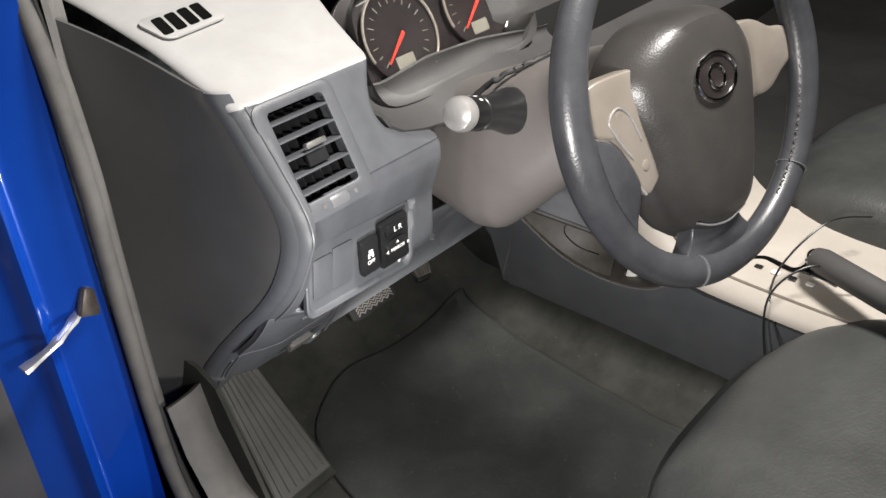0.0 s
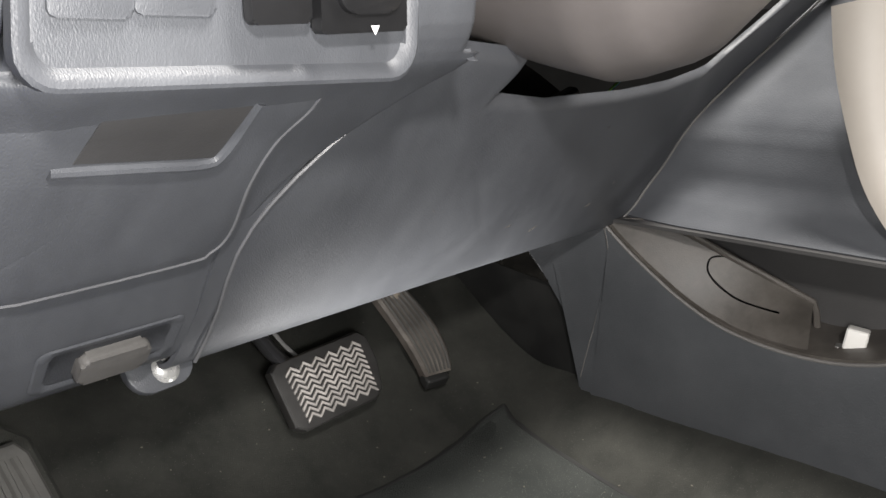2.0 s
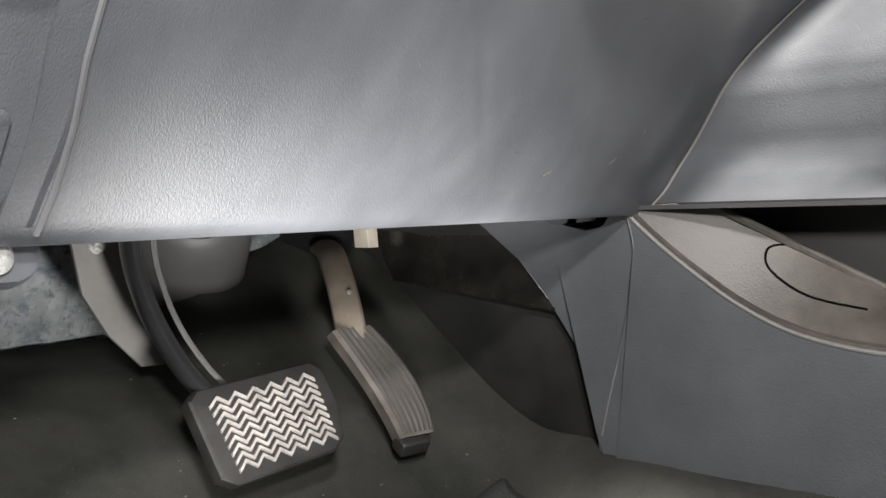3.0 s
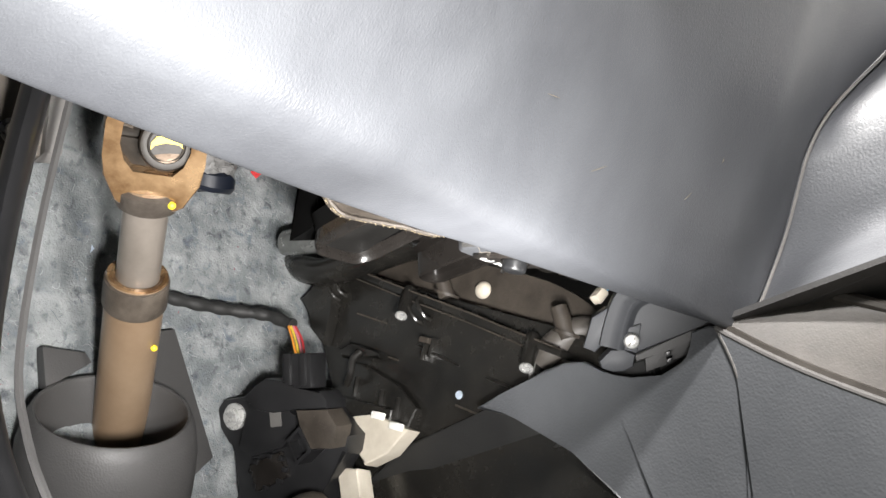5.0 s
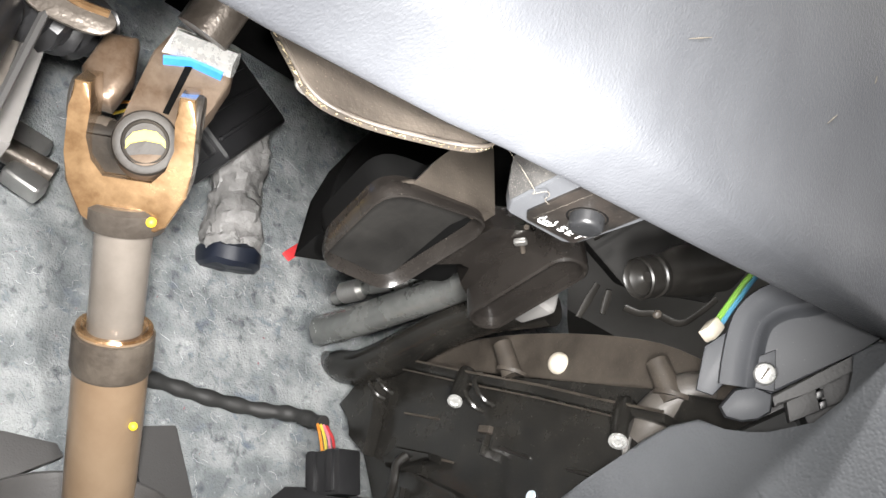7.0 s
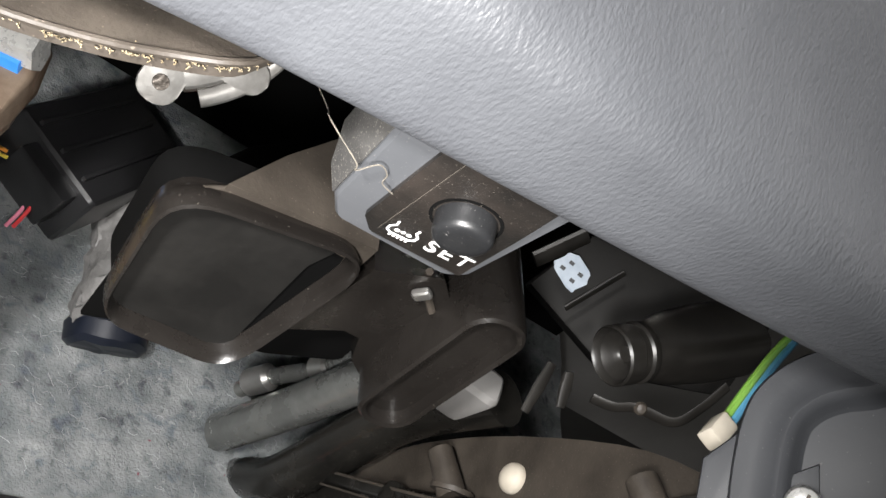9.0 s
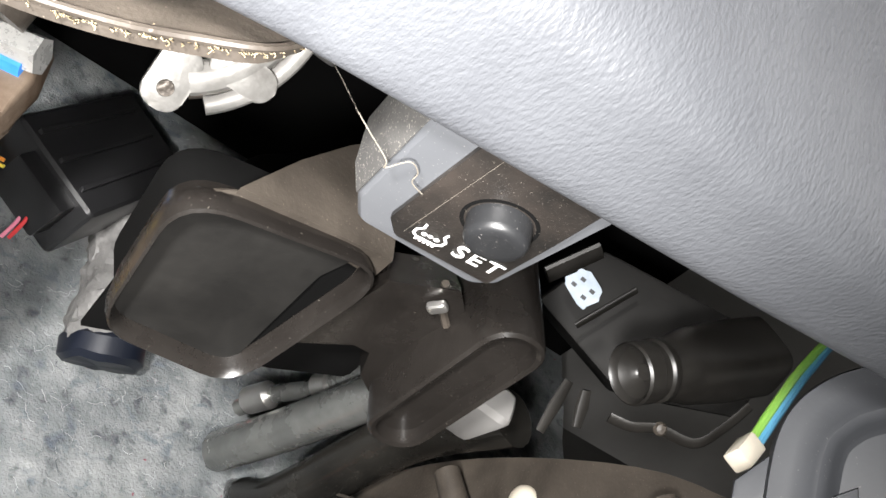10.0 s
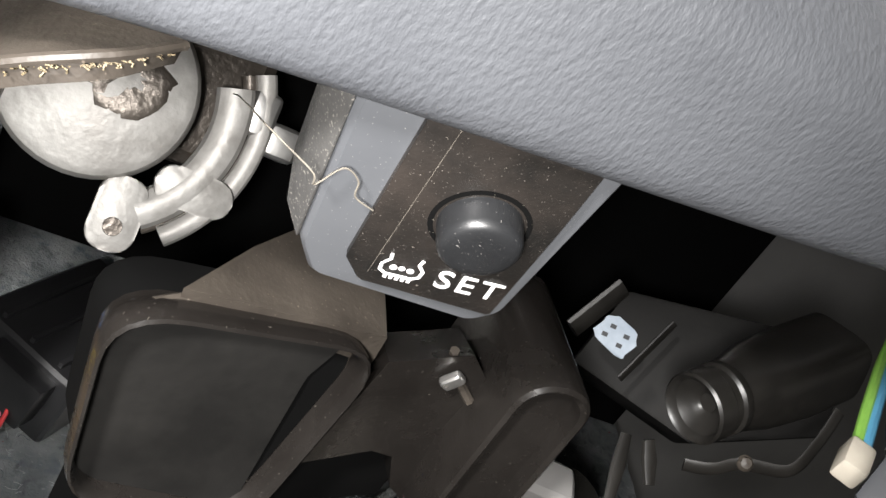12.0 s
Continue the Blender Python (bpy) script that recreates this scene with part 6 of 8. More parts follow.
for r, w, a, b, h, mat_ in ((0.0410, 0.0060, -0.35, 0.95, -0.004, ALLOY), (0.0515, 0.0035, -0.45, 0.85, -0.008, ALLOY), (0.0465, 0.0028, -0.45, 0.95, -0.010, CAST)):
    bm = bmesh.new()
    tube(bm, [AX @ Vector((r * math.cos(t), r * math.sin(t), h)) for t in steps(a, b, 22)], w, 10, 0.6)
    part("rim", bm, mat_, bracket)
for dx, dy, w, h, hole in ((0.0190, 0.0360, 0.0150, 0.024, True), (0.0380, 0.0215, 0.0250, 0.013, False)):
    bm = bmesh.new()
    prism(bm, [(x + dx, y + dy) for x, y in rounded(w, h, 0.0060)], 0.004, AX @ Matrix.Translation((0, 0, -0.005)), 0.0010)
    tab = part("tab", bm, ALLOY, bracket)
    if hole:
        bm = bmesh.new()
        lathe(bm, [(0.0015, 0.0), (0.0030, 0.0), (0.0028, 0.0006), (0.0017, 0.0006)], 18, AX @ Matrix.Translation((dx, dy + 0.004, -0.0009)))
        part("hole", bm, CAST, tab, "small ringed hole")
bm = bmesh.new()
box(bm, (0.10, 0.075, 0.060), AX @ Matrix.Translation((0.005, -0.022, -0.062)), 0.012, 3)
part("housing", bm, CAST, bracket)
for at, size in (((0.050, -0.010, -0.012), (0.010, 0.016, 0.012)), ((0.060, -0.004, -0.016), (0.012, 0.012, 0.012))):
    bm = bmesh.new()
    box(bm, size, AX @ Matrix.Translation(at), 0.003, 3)
    part("boss", bm, STEEL, bracket)
# slotted bracket beside the joint
LB = basis((-0.087, 0.428, 0.438), (0.88, -0.44, 0.10), (-0.20, -0.50, 0.80)) @ Matrix.Diagonal((0.66, 0.66, 0.66, 1))
LB = LB if (LB.to_3x3() @ Vector((0, 0, 1))).y < 0 else LB @ Matrix.Diagonal((1, 1, -1, 1))
bm = bmesh.new()
prism(bm, curve2([(-0.022, 0.030), (-0.024, 0.006), (-0.018, -0.010), (-0.004, -0.018), (0.022, -0.026), (0.034, -0.020), (0.030, -0.010), (0.004, -0.002), (-0.006, 0.010), (0.0, 0.034), (-0.022, 0.030)], 44)[:-1], 0.004, LB, 0.0012)
part("slotted_plate", bm, CAST, bracket, "bent pale bracket plate")
bm = bmesh.new()
tube(bm, catmull([LB @ Vector(p) for p in ((0.030, -0.012, 0.002), (0.010, -0.006, 0.003), (0.004, 0.002, 0.003), (0.010, 0.020, 0.003), (0.020, 0.034, 0.002))], 20), 0.0022, 8)
part("rusty_edge", bm, BRONZE, bracket, "rusty inner edge")
bm = bmesh.new()
prism(bm, rounded(0.008, 0.014, 0.0038), 0.002, LB @ Matrix.Translation((-0.013, 0.016, 0.0036)) @ pose(0, 0, 0, 0, 0, -20), 0.0006)
part("slot_nut", bm, STEEL, bracket, "bright nut in the slot")
for k in range(3):
    bm = bmesh.new()
    tube(bm, [LB @ Vector((0.004 + 0.006 * k, 0.030, -0.004)), LB @ Vector((-0.004 + 0.007 * k, 0.004, -0.006))], 0.0014, 6)
    part("rib", bm, GREASE, bracket)

# black tape wrapped loom beside the bracket
wrapped = thing("wrapped_loom", "glossy black tape wrapped wiring loom above the pedal arm", "wiring loom")
bm = bmesh.new()
loom_line = catmull([(-0.150, 0.452, 0.452), (-0.120, 0.452, 0.450), (-0.092, 0.456, 0.452), (-0.075, 0.462, 0.462), (-0.060, 0.470, 0.485)], 50)
tube(bm, loom_line, [0.0125 + 0.0018 * math.sin(i * 1.3) for i in range(50)], 18)
for v in bm.verts:
    v.co += 0.0022 * noise.noise_vector(v.co * 110)
part("tape", bm, BLACK, wrapped, sharp=25)
# push rod clevis on the brake arm
clevis = thing("push_rod_clevis", "bright zinc clevis with dark pin on the firewall felt", "clevis")
bm = bmesh.new()
box(bm, (0.024, 0.012, 0.016), pose(-0.0530, 0.562, 0.486, 0, 20, -10), 0.003, 3)
part("upper_jaw", bm, STEEL, clevis)
bm = bmesh.new()
box(bm, (0.022, 0.012, 0.012), pose(-0.0475, 0.562, 0.460, 0, 24, -10), 0.003, 3)
part("lower_jaw", bm, STEEL, clevis)
bm = bmesh.new()
tube(bm, [(-0.065, 0.560, 0.474), (-0.036, 0.560, 0.471)], 0.0070, 16)
part("pin", bm, CAST, clevis, "dark steel pin")
# the column's lower skirt, its edge caked with lint
SKIRT = catmull([(-0.056, 0.310, 0.3120), (-0.050, 0.310, 0.3030), (-0.045, 0.310, 0.2960), (-0.038, 0.310, 0.2930), (-0.025, 0.309, 0.2945), (-0.012, 0.304, 0.2940), (-0.003, 0.297, 0.2905), (0.005, 0.293, 0.2920), (0.011, 0.292, 0.3000)], 30)
bm = bmesh.new()
sheet(bm, steps(0, 29, 30), steps(0, 1, 6), lambda u, v: SKIRT[round(u)] + Vector((0.0, -0.004 * v, 0.036 * v)), 0.003)
tube(bm, [q + Vector((0, 0.0002, 0)) for q in SKIRT], 0.0007, 8)
part("skirt", bm, HVAC_BROWN, bracket, "grey skirt below the column")
bm = bmesh.new()
rng = random.Random(3)
for _ in range(900):
    k = rng.random() * 28
    base = SKIRT[int(k)].lerp(SKIRT[int(k) + 1], k - int(k))
    w = rng.random() ** 2
    q = base + Vector((0.0, -0.004 * w + 0.0012, 0.036 * w - 0.0006))
    a, ln = rng.uniform(0, 6.3), rng.uniform(0.2, 0.7)
    tube(bm, [q, q + ln * 0.0010 * Vector((math.cos(a), 0.5 * math.sin(a), rng.uniform(-0.6, 0.3))), q + ln * 0.0019 * Vector((math.cos(a + 0.8), 0.5 * math.sin(a + 0.8), rng.uniform(-0.8, 0.1)))], 0.00012, 4)
for _ in range(260):
    k = rng.uniform(3, 16) if rng.random() < 0.7 else rng.uniform(16, 28)
    w = rng.uniform(0.03, 0.45)
    q = SKIRT[int(k)] + Vector((0, -0.004 * w + 0.0010, 0.036 * w))
    bmesh.ops.create_icosphere(bm, subdivisions=1, radius=rng.uniform(0.0005, 0.0016) if k < 16 else rng.uniform(0.0002, 0.0006), matrix=Matrix.Translation(q) @ Matrix.Diagonal((1.6, 0.4, 1, 1)))
tagged(part("dust_lint", bm, LINT), "brown dust lint caked on the column skirt", "dust", kind="stuff")

# control box, its leads and the grommet
module = thing("control_module", "black plastic control box with coloured leads on the felt", "control box")
MX = basis((0.037, 0.527, 0.543), (0.85, 0.15, -0.50), (-0.27, -0.05, -0.96))
bm = bmesh.new()
box(bm, (0.054, 0.084, 0.034), MX, 0.004, 3)
part("case", bm, BLACK, module)
for k in range(3):
    bm = bmesh.new()
    box(bm, (0.0022, 0.070, 0.0025), MX @ Matrix.Translation((-0.016 + 0.015 * k, 0.004, -0.0185)), 0.0006)
    part("rib", bm, BLACK, module)
bm = bmesh.new()
box(bm, (0.030, 0.012, 0.022), MX @ Matrix.Translation((0.004, 0.046, -0.002)), 0.002)
part("socket", bm, BLACK, module)
for k, (dx, dz, mat_) in enumerate(((-0.030, 0.002, WIRE_ORANGE), (-0.026, 0.004, WIRE_YELLOW), (0.012, 0.0, MARK_RED), (0.010, 0.003, WIRE_PINK))):
    bm = bmesh.new()
    tube(bm, catmull([MX @ Vector((dx * 0.5, 0.044, dz)), MX @ Vector((dx, 0.052, dz + 0.004)), MX @ Vector((dx * 1.2, 0.056, dz + 0.014))], 10), 0.0009, 8)
    part("lead", bm, mat_, module)
grommet = thing("cable_grommet", "crumpled grey and black taped cable grommet in the felt", "grommet")
bm = bmesh.new()
G0, G1 = Vector((0.068, 0.548, 0.545)), Vector((0.088, 0.585, 0.472))
GM = Matrix.Translation(G0) @ (G1 - G0).to_track_quat("Z", "Y").to_matrix().to_4x4()
GP = [(-0.03, 0.012), (-0.024, 0.0150), (-0.010, 0.0170), (0.012, 0.0172), (0.024, 0.0145), (0.032, 0.0165), (0.046, 0.0185), (0.060, 0.0190), (0.070, 0.0165), (0.072, 0.008)]
lathe(bm, [(along(GP, h)[0], h) for h in steps(-0.03, 0.072, 44)], 48, GM)
for v in bm.verts:
    v.co += 0.0034 * noise.noise_vector(v.co * 70) + 0.0022 * noise.noise_vector(v.co * 170) + 0.0008 * noise.noise_vector(v.co * 420)
part("sleeve", bm, TAPE, grommet, sharp=20)
bm = bmesh.new()
lathe(bm, [(0.0170, 0.060), (0.0198, 0.063), (0.0200, 0.071), (0.0170, 0.074), (0.0, 0.074)], 26, GM)
for v in bm.verts:
    v.co += 0.0020 * noise.noise_vector(v.co * 90)
part("collar", bm, surface("navy_rubber", (0.004, 0.006, 0.012), (0.007, 0.010, 0.020), 0.5, 0, 600, 0.2, 0.0003, 18, 0.1), grommet, "dark blue rubber collar")
bm = bmesh.new()
box(bm, (0.007, 0.002, 0.019), pose(0.1320, 0.5765, 0.5175, 0, 38, 0), 0.0006)
tagged(part("red_tape_strip", bm, MARK_RED), "short red tape strip on the felt", "tape")
bm = bmesh.new()
prism(bm, rounded(0.016, 0.036, 0.002), 0.0006, basis((0.020, 0.6055, 0.415), (1, 0, 0), (0, -0.21, 0.98)))
tagged(part("pale_tape_strip", bm, LABEL), "pale blue tape strip behind the shaft", "tape")

# floor boot of the shaft
boot = thing("shaft_boot", "black plastic floor boot round the steering shaft", "shaft boot")
KA = Vector((-0.30, -0.67, 0.68)).normalized()
KX = Matrix.Translation((0.0185, 0.573, 0.300)) @ KA.to_track_quat("Z", "Y").to_matrix().to_4x4()
bm = bmesh.new()
prof = [(0.0535, -0.19), (0.0530, -0.08), (0.0530, -0.040), (0.0520, -0.022), (0.0490, -0.008), (0.0462, -0.001), (0.0445, 0.0005), (0.0430, 0.0), (0.0420, -0.003), (0.044, -0.03), (0.047, -0.19)]
rings = []
for r, h in prof:
    rings.append([bm.verts.new(KX @ Vector((r * math.cos(2 * math.pi * k / 56), r * math.sin(2 * math.pi * k / 56), h))) for k in range(56)])
ring_faces(bm, rings + [rings[0]], True, False)
part("cup", bm, CAP, boot)
for pts in (((-0.013, 0.606, 0.345), (0.016, 0.607, 0.3475), (0.0215, 0.608, 0.3420), (-0.008, 0.606, 0.318)),
            ((0.0496, 0.603, 0.3669), (0.077, 0.602, 0.3765), (0.110, 0.602, 0.290), (0.085, 0.590, 0.270), (0.060, 0.597, 0.33))):
    bm = bmesh.new()
    low = [bm.verts.new(p) for p in pts]
    high = [bm.verts.new(Vector(p) + Vector((0.002, 0.014, 0.004))) for p in pts]
    bm.faces.new(low)
    bm.faces.new(list(reversed(high)))
    for i in range(len(pts)):
        j = (i + 1) % len(pts)
        bm.faces.new((low[j], low[i], high[i], high[j]))
    soften(bm, list(bm.edges), 0.0015)
    part("fin", bm, CAP, boot, "flat black fin")
# flat grey bracket left of the pedal arm
pb = thing("pedal_bracket", "flat grey steel pedal support bracket", "bracket")
bm = bmesh.new()
prism(bm, [(-0.118, 0.282), (-0.078, 0.286), (-0.060, 0.215), (-0.044, 0.184), (-0.050, 0.179), (-0.068, 0.180), (-0.092, 0.205), (-0.110, 0.235)], 0.004, Matrix(((1, 0, 0, 0), (0, 0, -1, 0.520), (0, 1, 0, 0), (0, 0, 0, 1))), 0.0012)
part("strap", bm, SEAL, pb)
bm = bmesh.new()
lathe(bm, [(0.0, 0.003), (0.004, 0.003), (0.006, 0.0), (0.006, -0.004)], 18, Matrix.Translation((-0.098, 0.515, 0.268)) @ pose(0, 0, 0, 90, 0, 0))
part("bolt", bm, SCREW, pb)
plane_47 = Matrix(((1, 0, 0, 0), (0, 0, 1, 0.470), (0, 1, 0, 0), (0, 0, 0, 1)))
bm = bmesh.new()
prism(bm, [(-0.150, 0.450), (-0.087, 0.450), (-0.087, 0.383), (-0.096, 0.376), (-0.112, 0.360), (-0.150, 0.350)], 0.004, plane_47, 0.0010)
part("plate", bm, GAS, pb, "brown painted support plate")
bm = bmesh.new()
prism(bm, [(-0.0868, 0.450), (-0.0770, 0.450), (-0.0775, 0.386), (-0.0868, 0.383)], 0.012, plane_47 @ Matrix.Translation((0, 0, -0.003)), 0.0012)
part("flange", bm, TRIM, pb, "paler folded flange")
bm = bmesh.new()
lathe(bm, [(0.0, 0.004), (0.0045, 0.004), (0.0055, 0.001), (0.0080, 0.0008), (0.0080, 0.0)], 22, Matrix.Translation((-0.1005, 0.470, 0.390)) @ pose(0, 0, 0, 90, 0, 0))
part("bolt", bm, SCREW, pb)
clipb = thing("dash_clip_bolt", "bright round fastener in a grey lug under the dash", "fastener")
bm = bmesh.new()
prism(bm, rounded(0.044, 0.030, 0.013), 0.006, basis((-0.276, 0.276, 0.275), (1, 0.1, 0), (0, 0.5, 0.85)), 0.002)
part("lug", bm, DASH, clipb)
bm = bmesh.new()
lathe(bm, [(0.0, 0.004), (0.004, 0.0035), (0.0085, 0.001), (0.009, 0.0)], 24, basis((-0.274, 0.271, 0.2735), (1, 0.1, 0), (0, 0.5, 0.85)) @ Matrix.Translation((0, 0, 0.004)))
part("bolt_head", bm, SCREW, clipb)

# accelerator sensor with its plug and loom
sensor = thing("pedal_sensor", "black accelerator pedal sensor unit with bright bolt", "sensor")
side = Matrix(((0, 0, 1, 0), (1, 0, 0, 0), (0, 1, 0, 0), (0, 0, 0, 1)))
SB = basis((0.1323, 0.6081, 0.3253), (0.256, -0.849, -0.462), (-0.166, -0.509, 0.844))  # z towards the driver


def plate_mm(pts, z0, z1, material, name, parent=None, label="", bevel=0.0012):
    bm = bmesh.new()
    prism(bm, [(x / 1000, y / 1000) for x, y in pts], z1 - z0, SB @ Matrix.Translation((0, 0, z0)), bevel)
    return part(name, bm, material, parent or sensor, label)


plate_mm([(-14, 7.5), (-18.5, -1.5), (-12.3, -13), (-0.9, -22), (8.3, -22.5), (17, -60), (40, -95), (85, -80), (88, -33), (86.6, -24), (100, 0), (98.9, 11), (87, 17.6), (78, 24), (53, 22), (30, 14), (4.7, 14.6)], -0.022, 0.0, BLACK, "case", bevel=0.003)
plate_mm([(11.7, 16.3), (21, 27), (28.2, 33.3), (42, 35.2), (59.3, 32.4), (75.7, 35.9), (82, 31.2), (84.1, 26.1), (57, 18.8), (40, 12), (24, 10)], -0.014, 0.008, BLACK, "upper_step")
plate_mm([(14, 12), (46, 17.4), (56.2, 14.3), (60, 4), (50, -10), (24, -24), (12, -20)], -0.002, 0.0045, BLACK, "face_step")
plate_mm([(63.4, 20.4), (88.5, 27.1), (98.2, 18.6), (98.1, 3.9), (80.9, -1.1), (69.5, 9.9)], -0.004, 0.014, HVAC_BROWN, "raised_block", label="dusty brown raised block")
bm = bmesh.new()
rows = [[bm.verts.new(SB @ Vector((x / 1000, y / 1000, z))) for x, y in o] for z, o in
        ((-0.002, [(61, -0.4), (69.2, 11.2), (82.8, -1.9), (73.1, -14)]), (0.015, [(61, -0.4), (69.2, 11.2), (82.8, -1.9), (73.1, -14)]), (0.015, [(63.4, -0.9), (69.4, 7.6), (79.6, -2.3), (72.8, -10.6)]), (0.006, [(63.4, -0.9), (69.4, 7.6), (79.6, -2.3), (72.8, -10.6)]))]
ring_faces(bm, rows)
part("test_socket", bm, BLACK, sensor, "open square socket")
COVER = [(25.4, -28.8), (49.5, -12.7), (59.5, -27.4), (36, -44.9)]
cov = plate_mm(COVER, 0.0, 0.006, DUCT, "cover", bevel=0.0015)
for i in range(4):
    for f in (0.25, 0.7):
        a, b = Vector(COVER[i]), Vector(COVER[(i + 1) % 4])
        q = a.lerp(b, f) / 1000
        bm = bmesh.new()
        box(bm, (0.0036, 0.0036, 0.004), SB @ Matrix.Translation((q.x, q.y, 0.005)), 0.001)
        part("clip", bm, BLACK, cov)
bm = bmesh.new()
prism(bm, rounded(0.010, 0.012, 0.001), 0.0005, SB @ Matrix.Translation((0.0405, 0.0085, 0.0046)) @ pose(0, 0, 0, 0, 0, 20))
part("code_label", bm, SEAL, sensor, "small grey printed patch")
bm = bmesh.new()
lathe(bm, [(0.0095, 0.0), (0.0095, 0.0025), (0.0080, 0.0035), (0.0068, 0.0038), (0.0066, 0.0060), (0.0050, 0.0068), (0.0, 0.0064)], 24, SB @ Matrix.Translation((0.0010, -0.0010, 0.0)))
part("bolt", bm, SCREW, sensor, "bright round bolt head")
conn = thing("loom_plug", "black plug with taped loom and coloured wires", "connector")
PX = SB @ Matrix.Translation((0.0515, 0.0440, -0.003)) @ pose(0, 0, 0, 0, 0, 14)
bm = bmesh.new()
box(bm, (0.025, 0.024, 0.018), PX, 0.002)
part("body", bm, BLACK, conn)
for k in (-1, 1):
    bm = bmesh.new()
    box(bm, (0.0050, 0.022, 0.003), PX @ Matrix.Translation((0.0065 * k, 0.001, 0.0095)), 0.001)
    part("rib", bm, BLACK, conn)
bm = bmesh.new()
loom = catmull([(0.012, 0.565, 0.372), (0.030, 0.588, 0.388), (0.060, 0.597, 0.396), (0.090, 0.597, 0.397), (0.120, 0.593, 0.398), (0.140, 0.579, 0.394), (0.147, 0.560, 0.381)], 60)
tube(bm, loom, [0.0045 + 0.0006 * math.sin(i * 1.1) for i in range(60)], 12)
part("taped_loom", bm, RUBBER, conn, "black taped wiring loom")
for k, mat_ in enumerate((WIRE_ORANGE, WIRE_YELLOW, WIRE_PINK, MARK_RED)):
    bm = bmesh.new()
    dx = 0.0022 * (k - 1.5)
    tube(bm, catmull([(0.147 + dx, 0.561, 0.381), (0.1445 + dx * 1.4, 0.553, 0.368), (0.1372 + dx * 1.2, 0.5415, 0.3500)], 10), 0.0009, 6)
    part("wire", bm, mat_, conn)

# ---- heater case ----
heater = thing("heater_case", "dusty black heater case with screws and flange", "heater case")
bm = bmesh.new()
prism(bm, [(0.600, 0.432), (0.572, 0.428), (0.557, 0.443), (0.361, 0.318), (0.335, 0.300), (0.30, 0.262), (0.34, 0.20), (0.52, 0.22), (0.565, 0.30), (0.580, 0.383), (0.590, 0.411)], 0.12, Matrix.Translation((0.194, 0, 0)) @ side, 0.004, 3)
part("lower_case", bm, HVAC, heater)
bm = bmesh.new()
prism(bm, curve2([(0.555, 0.432), (0.535, 0.4375), (0.48, 0.420), (0.425, 0.392), (0.37, 0.355), (0.34, 0.322), (0.325, 0.300), (0.34, 0.290), (0.45, 0.345), (0.555, 0.410), (0.555, 0.432)], 40)[:-1], 0.10, Matrix.Translation((0.204, 0, 0)) @ side, 0.004, 3)
part("upper_case", bm, HVAC_BROWN, heater, "dusty brown domed upper case")
bm = bmesh.new()
fl = [(0.545, 0.4355), (0.534, 0.4280), (0.475, 0.3850), (0.427, 0.3510), (0.387, 0.3210), (0.362, 0.3030)]
prism(bm, fl + [(y + 0.001, z - 0.0045) for y, z in reversed(fl)], 0.02, Matrix.Translation((0.183, 0, 0)) @ side, 0.0012)
part("flange", bm, HVAC, heater, "thin black flange along the case")
bm = bmesh.new()
tube(bm, [(0.1826, y, z + 0.0005) for y, z in fl], 0.0007, 6)
tube(bm, [(0.1834, y + 0.0015, z - 0.0063) for y, z in fl[:-1]], 0.0005, 6)
part("flange_edge", bm, HVAC_BROWN, heater, "dust grey edge of the flange")
bm = bmesh.new()
prism(bm, [(0.551, 0.442), (0.571, 0.430), (0.594, 0.425), (0.582, 0.410), (0.584, 0.397), (0.570, 0.378), (0.560, 0.400)], 0.010, Matrix.Translation((0.184, 0, 0)) @ side, 0.002)
part("end_lug", bm, HVAC, heater, "moulded lug on the end of the case")
for k, (y, z, w) in enumerate(((0.540, 0.3950, 0.030), (0.520, 0.3560, 0.018), (0.455, 0.2980, 0.040))):
    bm = bmesh.new()
    tube(bm, [(0.1935, y, z), (0.1930, y - w, z - w * 0.64)], 0.0007, 6)
    part("mould_line", bm, HVAC_BROWN, heater)
down = Vector((-0.45, 0.05, -0.89)).normalized()
for y, z in ((0.4815, 0.3655), (0.3850, 0.2960)):
    top = Vector((0.186, y - 0.002, z + 0.020))
    q = Matrix.Translation(top) @ down.to_track_quat("Z", "Y").to_matrix().to_4x4()
    bm = bmesh.new()
    lathe(bm, [(0.0050, -0.004), (0.0056, 0.0), (0.0046, 0.012), (0.0042, 0.018), (0.0036, 0.0200)], 20, q)
    boss = part("screw_boss", bm, HVAC, heater)
    bm = bmesh.new()
    lathe(bm, [(0.0030, 0.019), (0.0042, 0.0202), (0.0042, 0.0216), (0.0024, 0.0222), (0.0020, 0.0214), (0.0, 0.0212)], 18, q)
    part("screw", bm, SCREW, boss, "bright screw head")
for y, z in ((0.452, 0.388), (0.362, 0.3265)):
    bm = bmesh.new()
    tube(bm, [(0.194, y, z - 0.014), (0.189, y, z + 0.006)], [0.0060, 0.0052], 18)
    lathe(bm, [(0.0, -0.001), (0.009, -0.001), (0.009, 0.001), (0.0, 0.001)], 20, Matrix.Translation((0.194, y, z - 0.011)) @ pose(0, 0, 0, 32, 0, 0))
    part("peg", bm, HVAC_BROWN, heater)
bm = bmesh.new()
bmesh.ops.create_icosphere(bm, subdivisions=3, radius=0.0062, matrix=Matrix.Translation((0.203, 0.427, 0.373)) @ Matrix.Diagonal((0.8, 1, 1, 1)))
part("white_pin", bm, CREAM, heater, "cream white plastic pin")
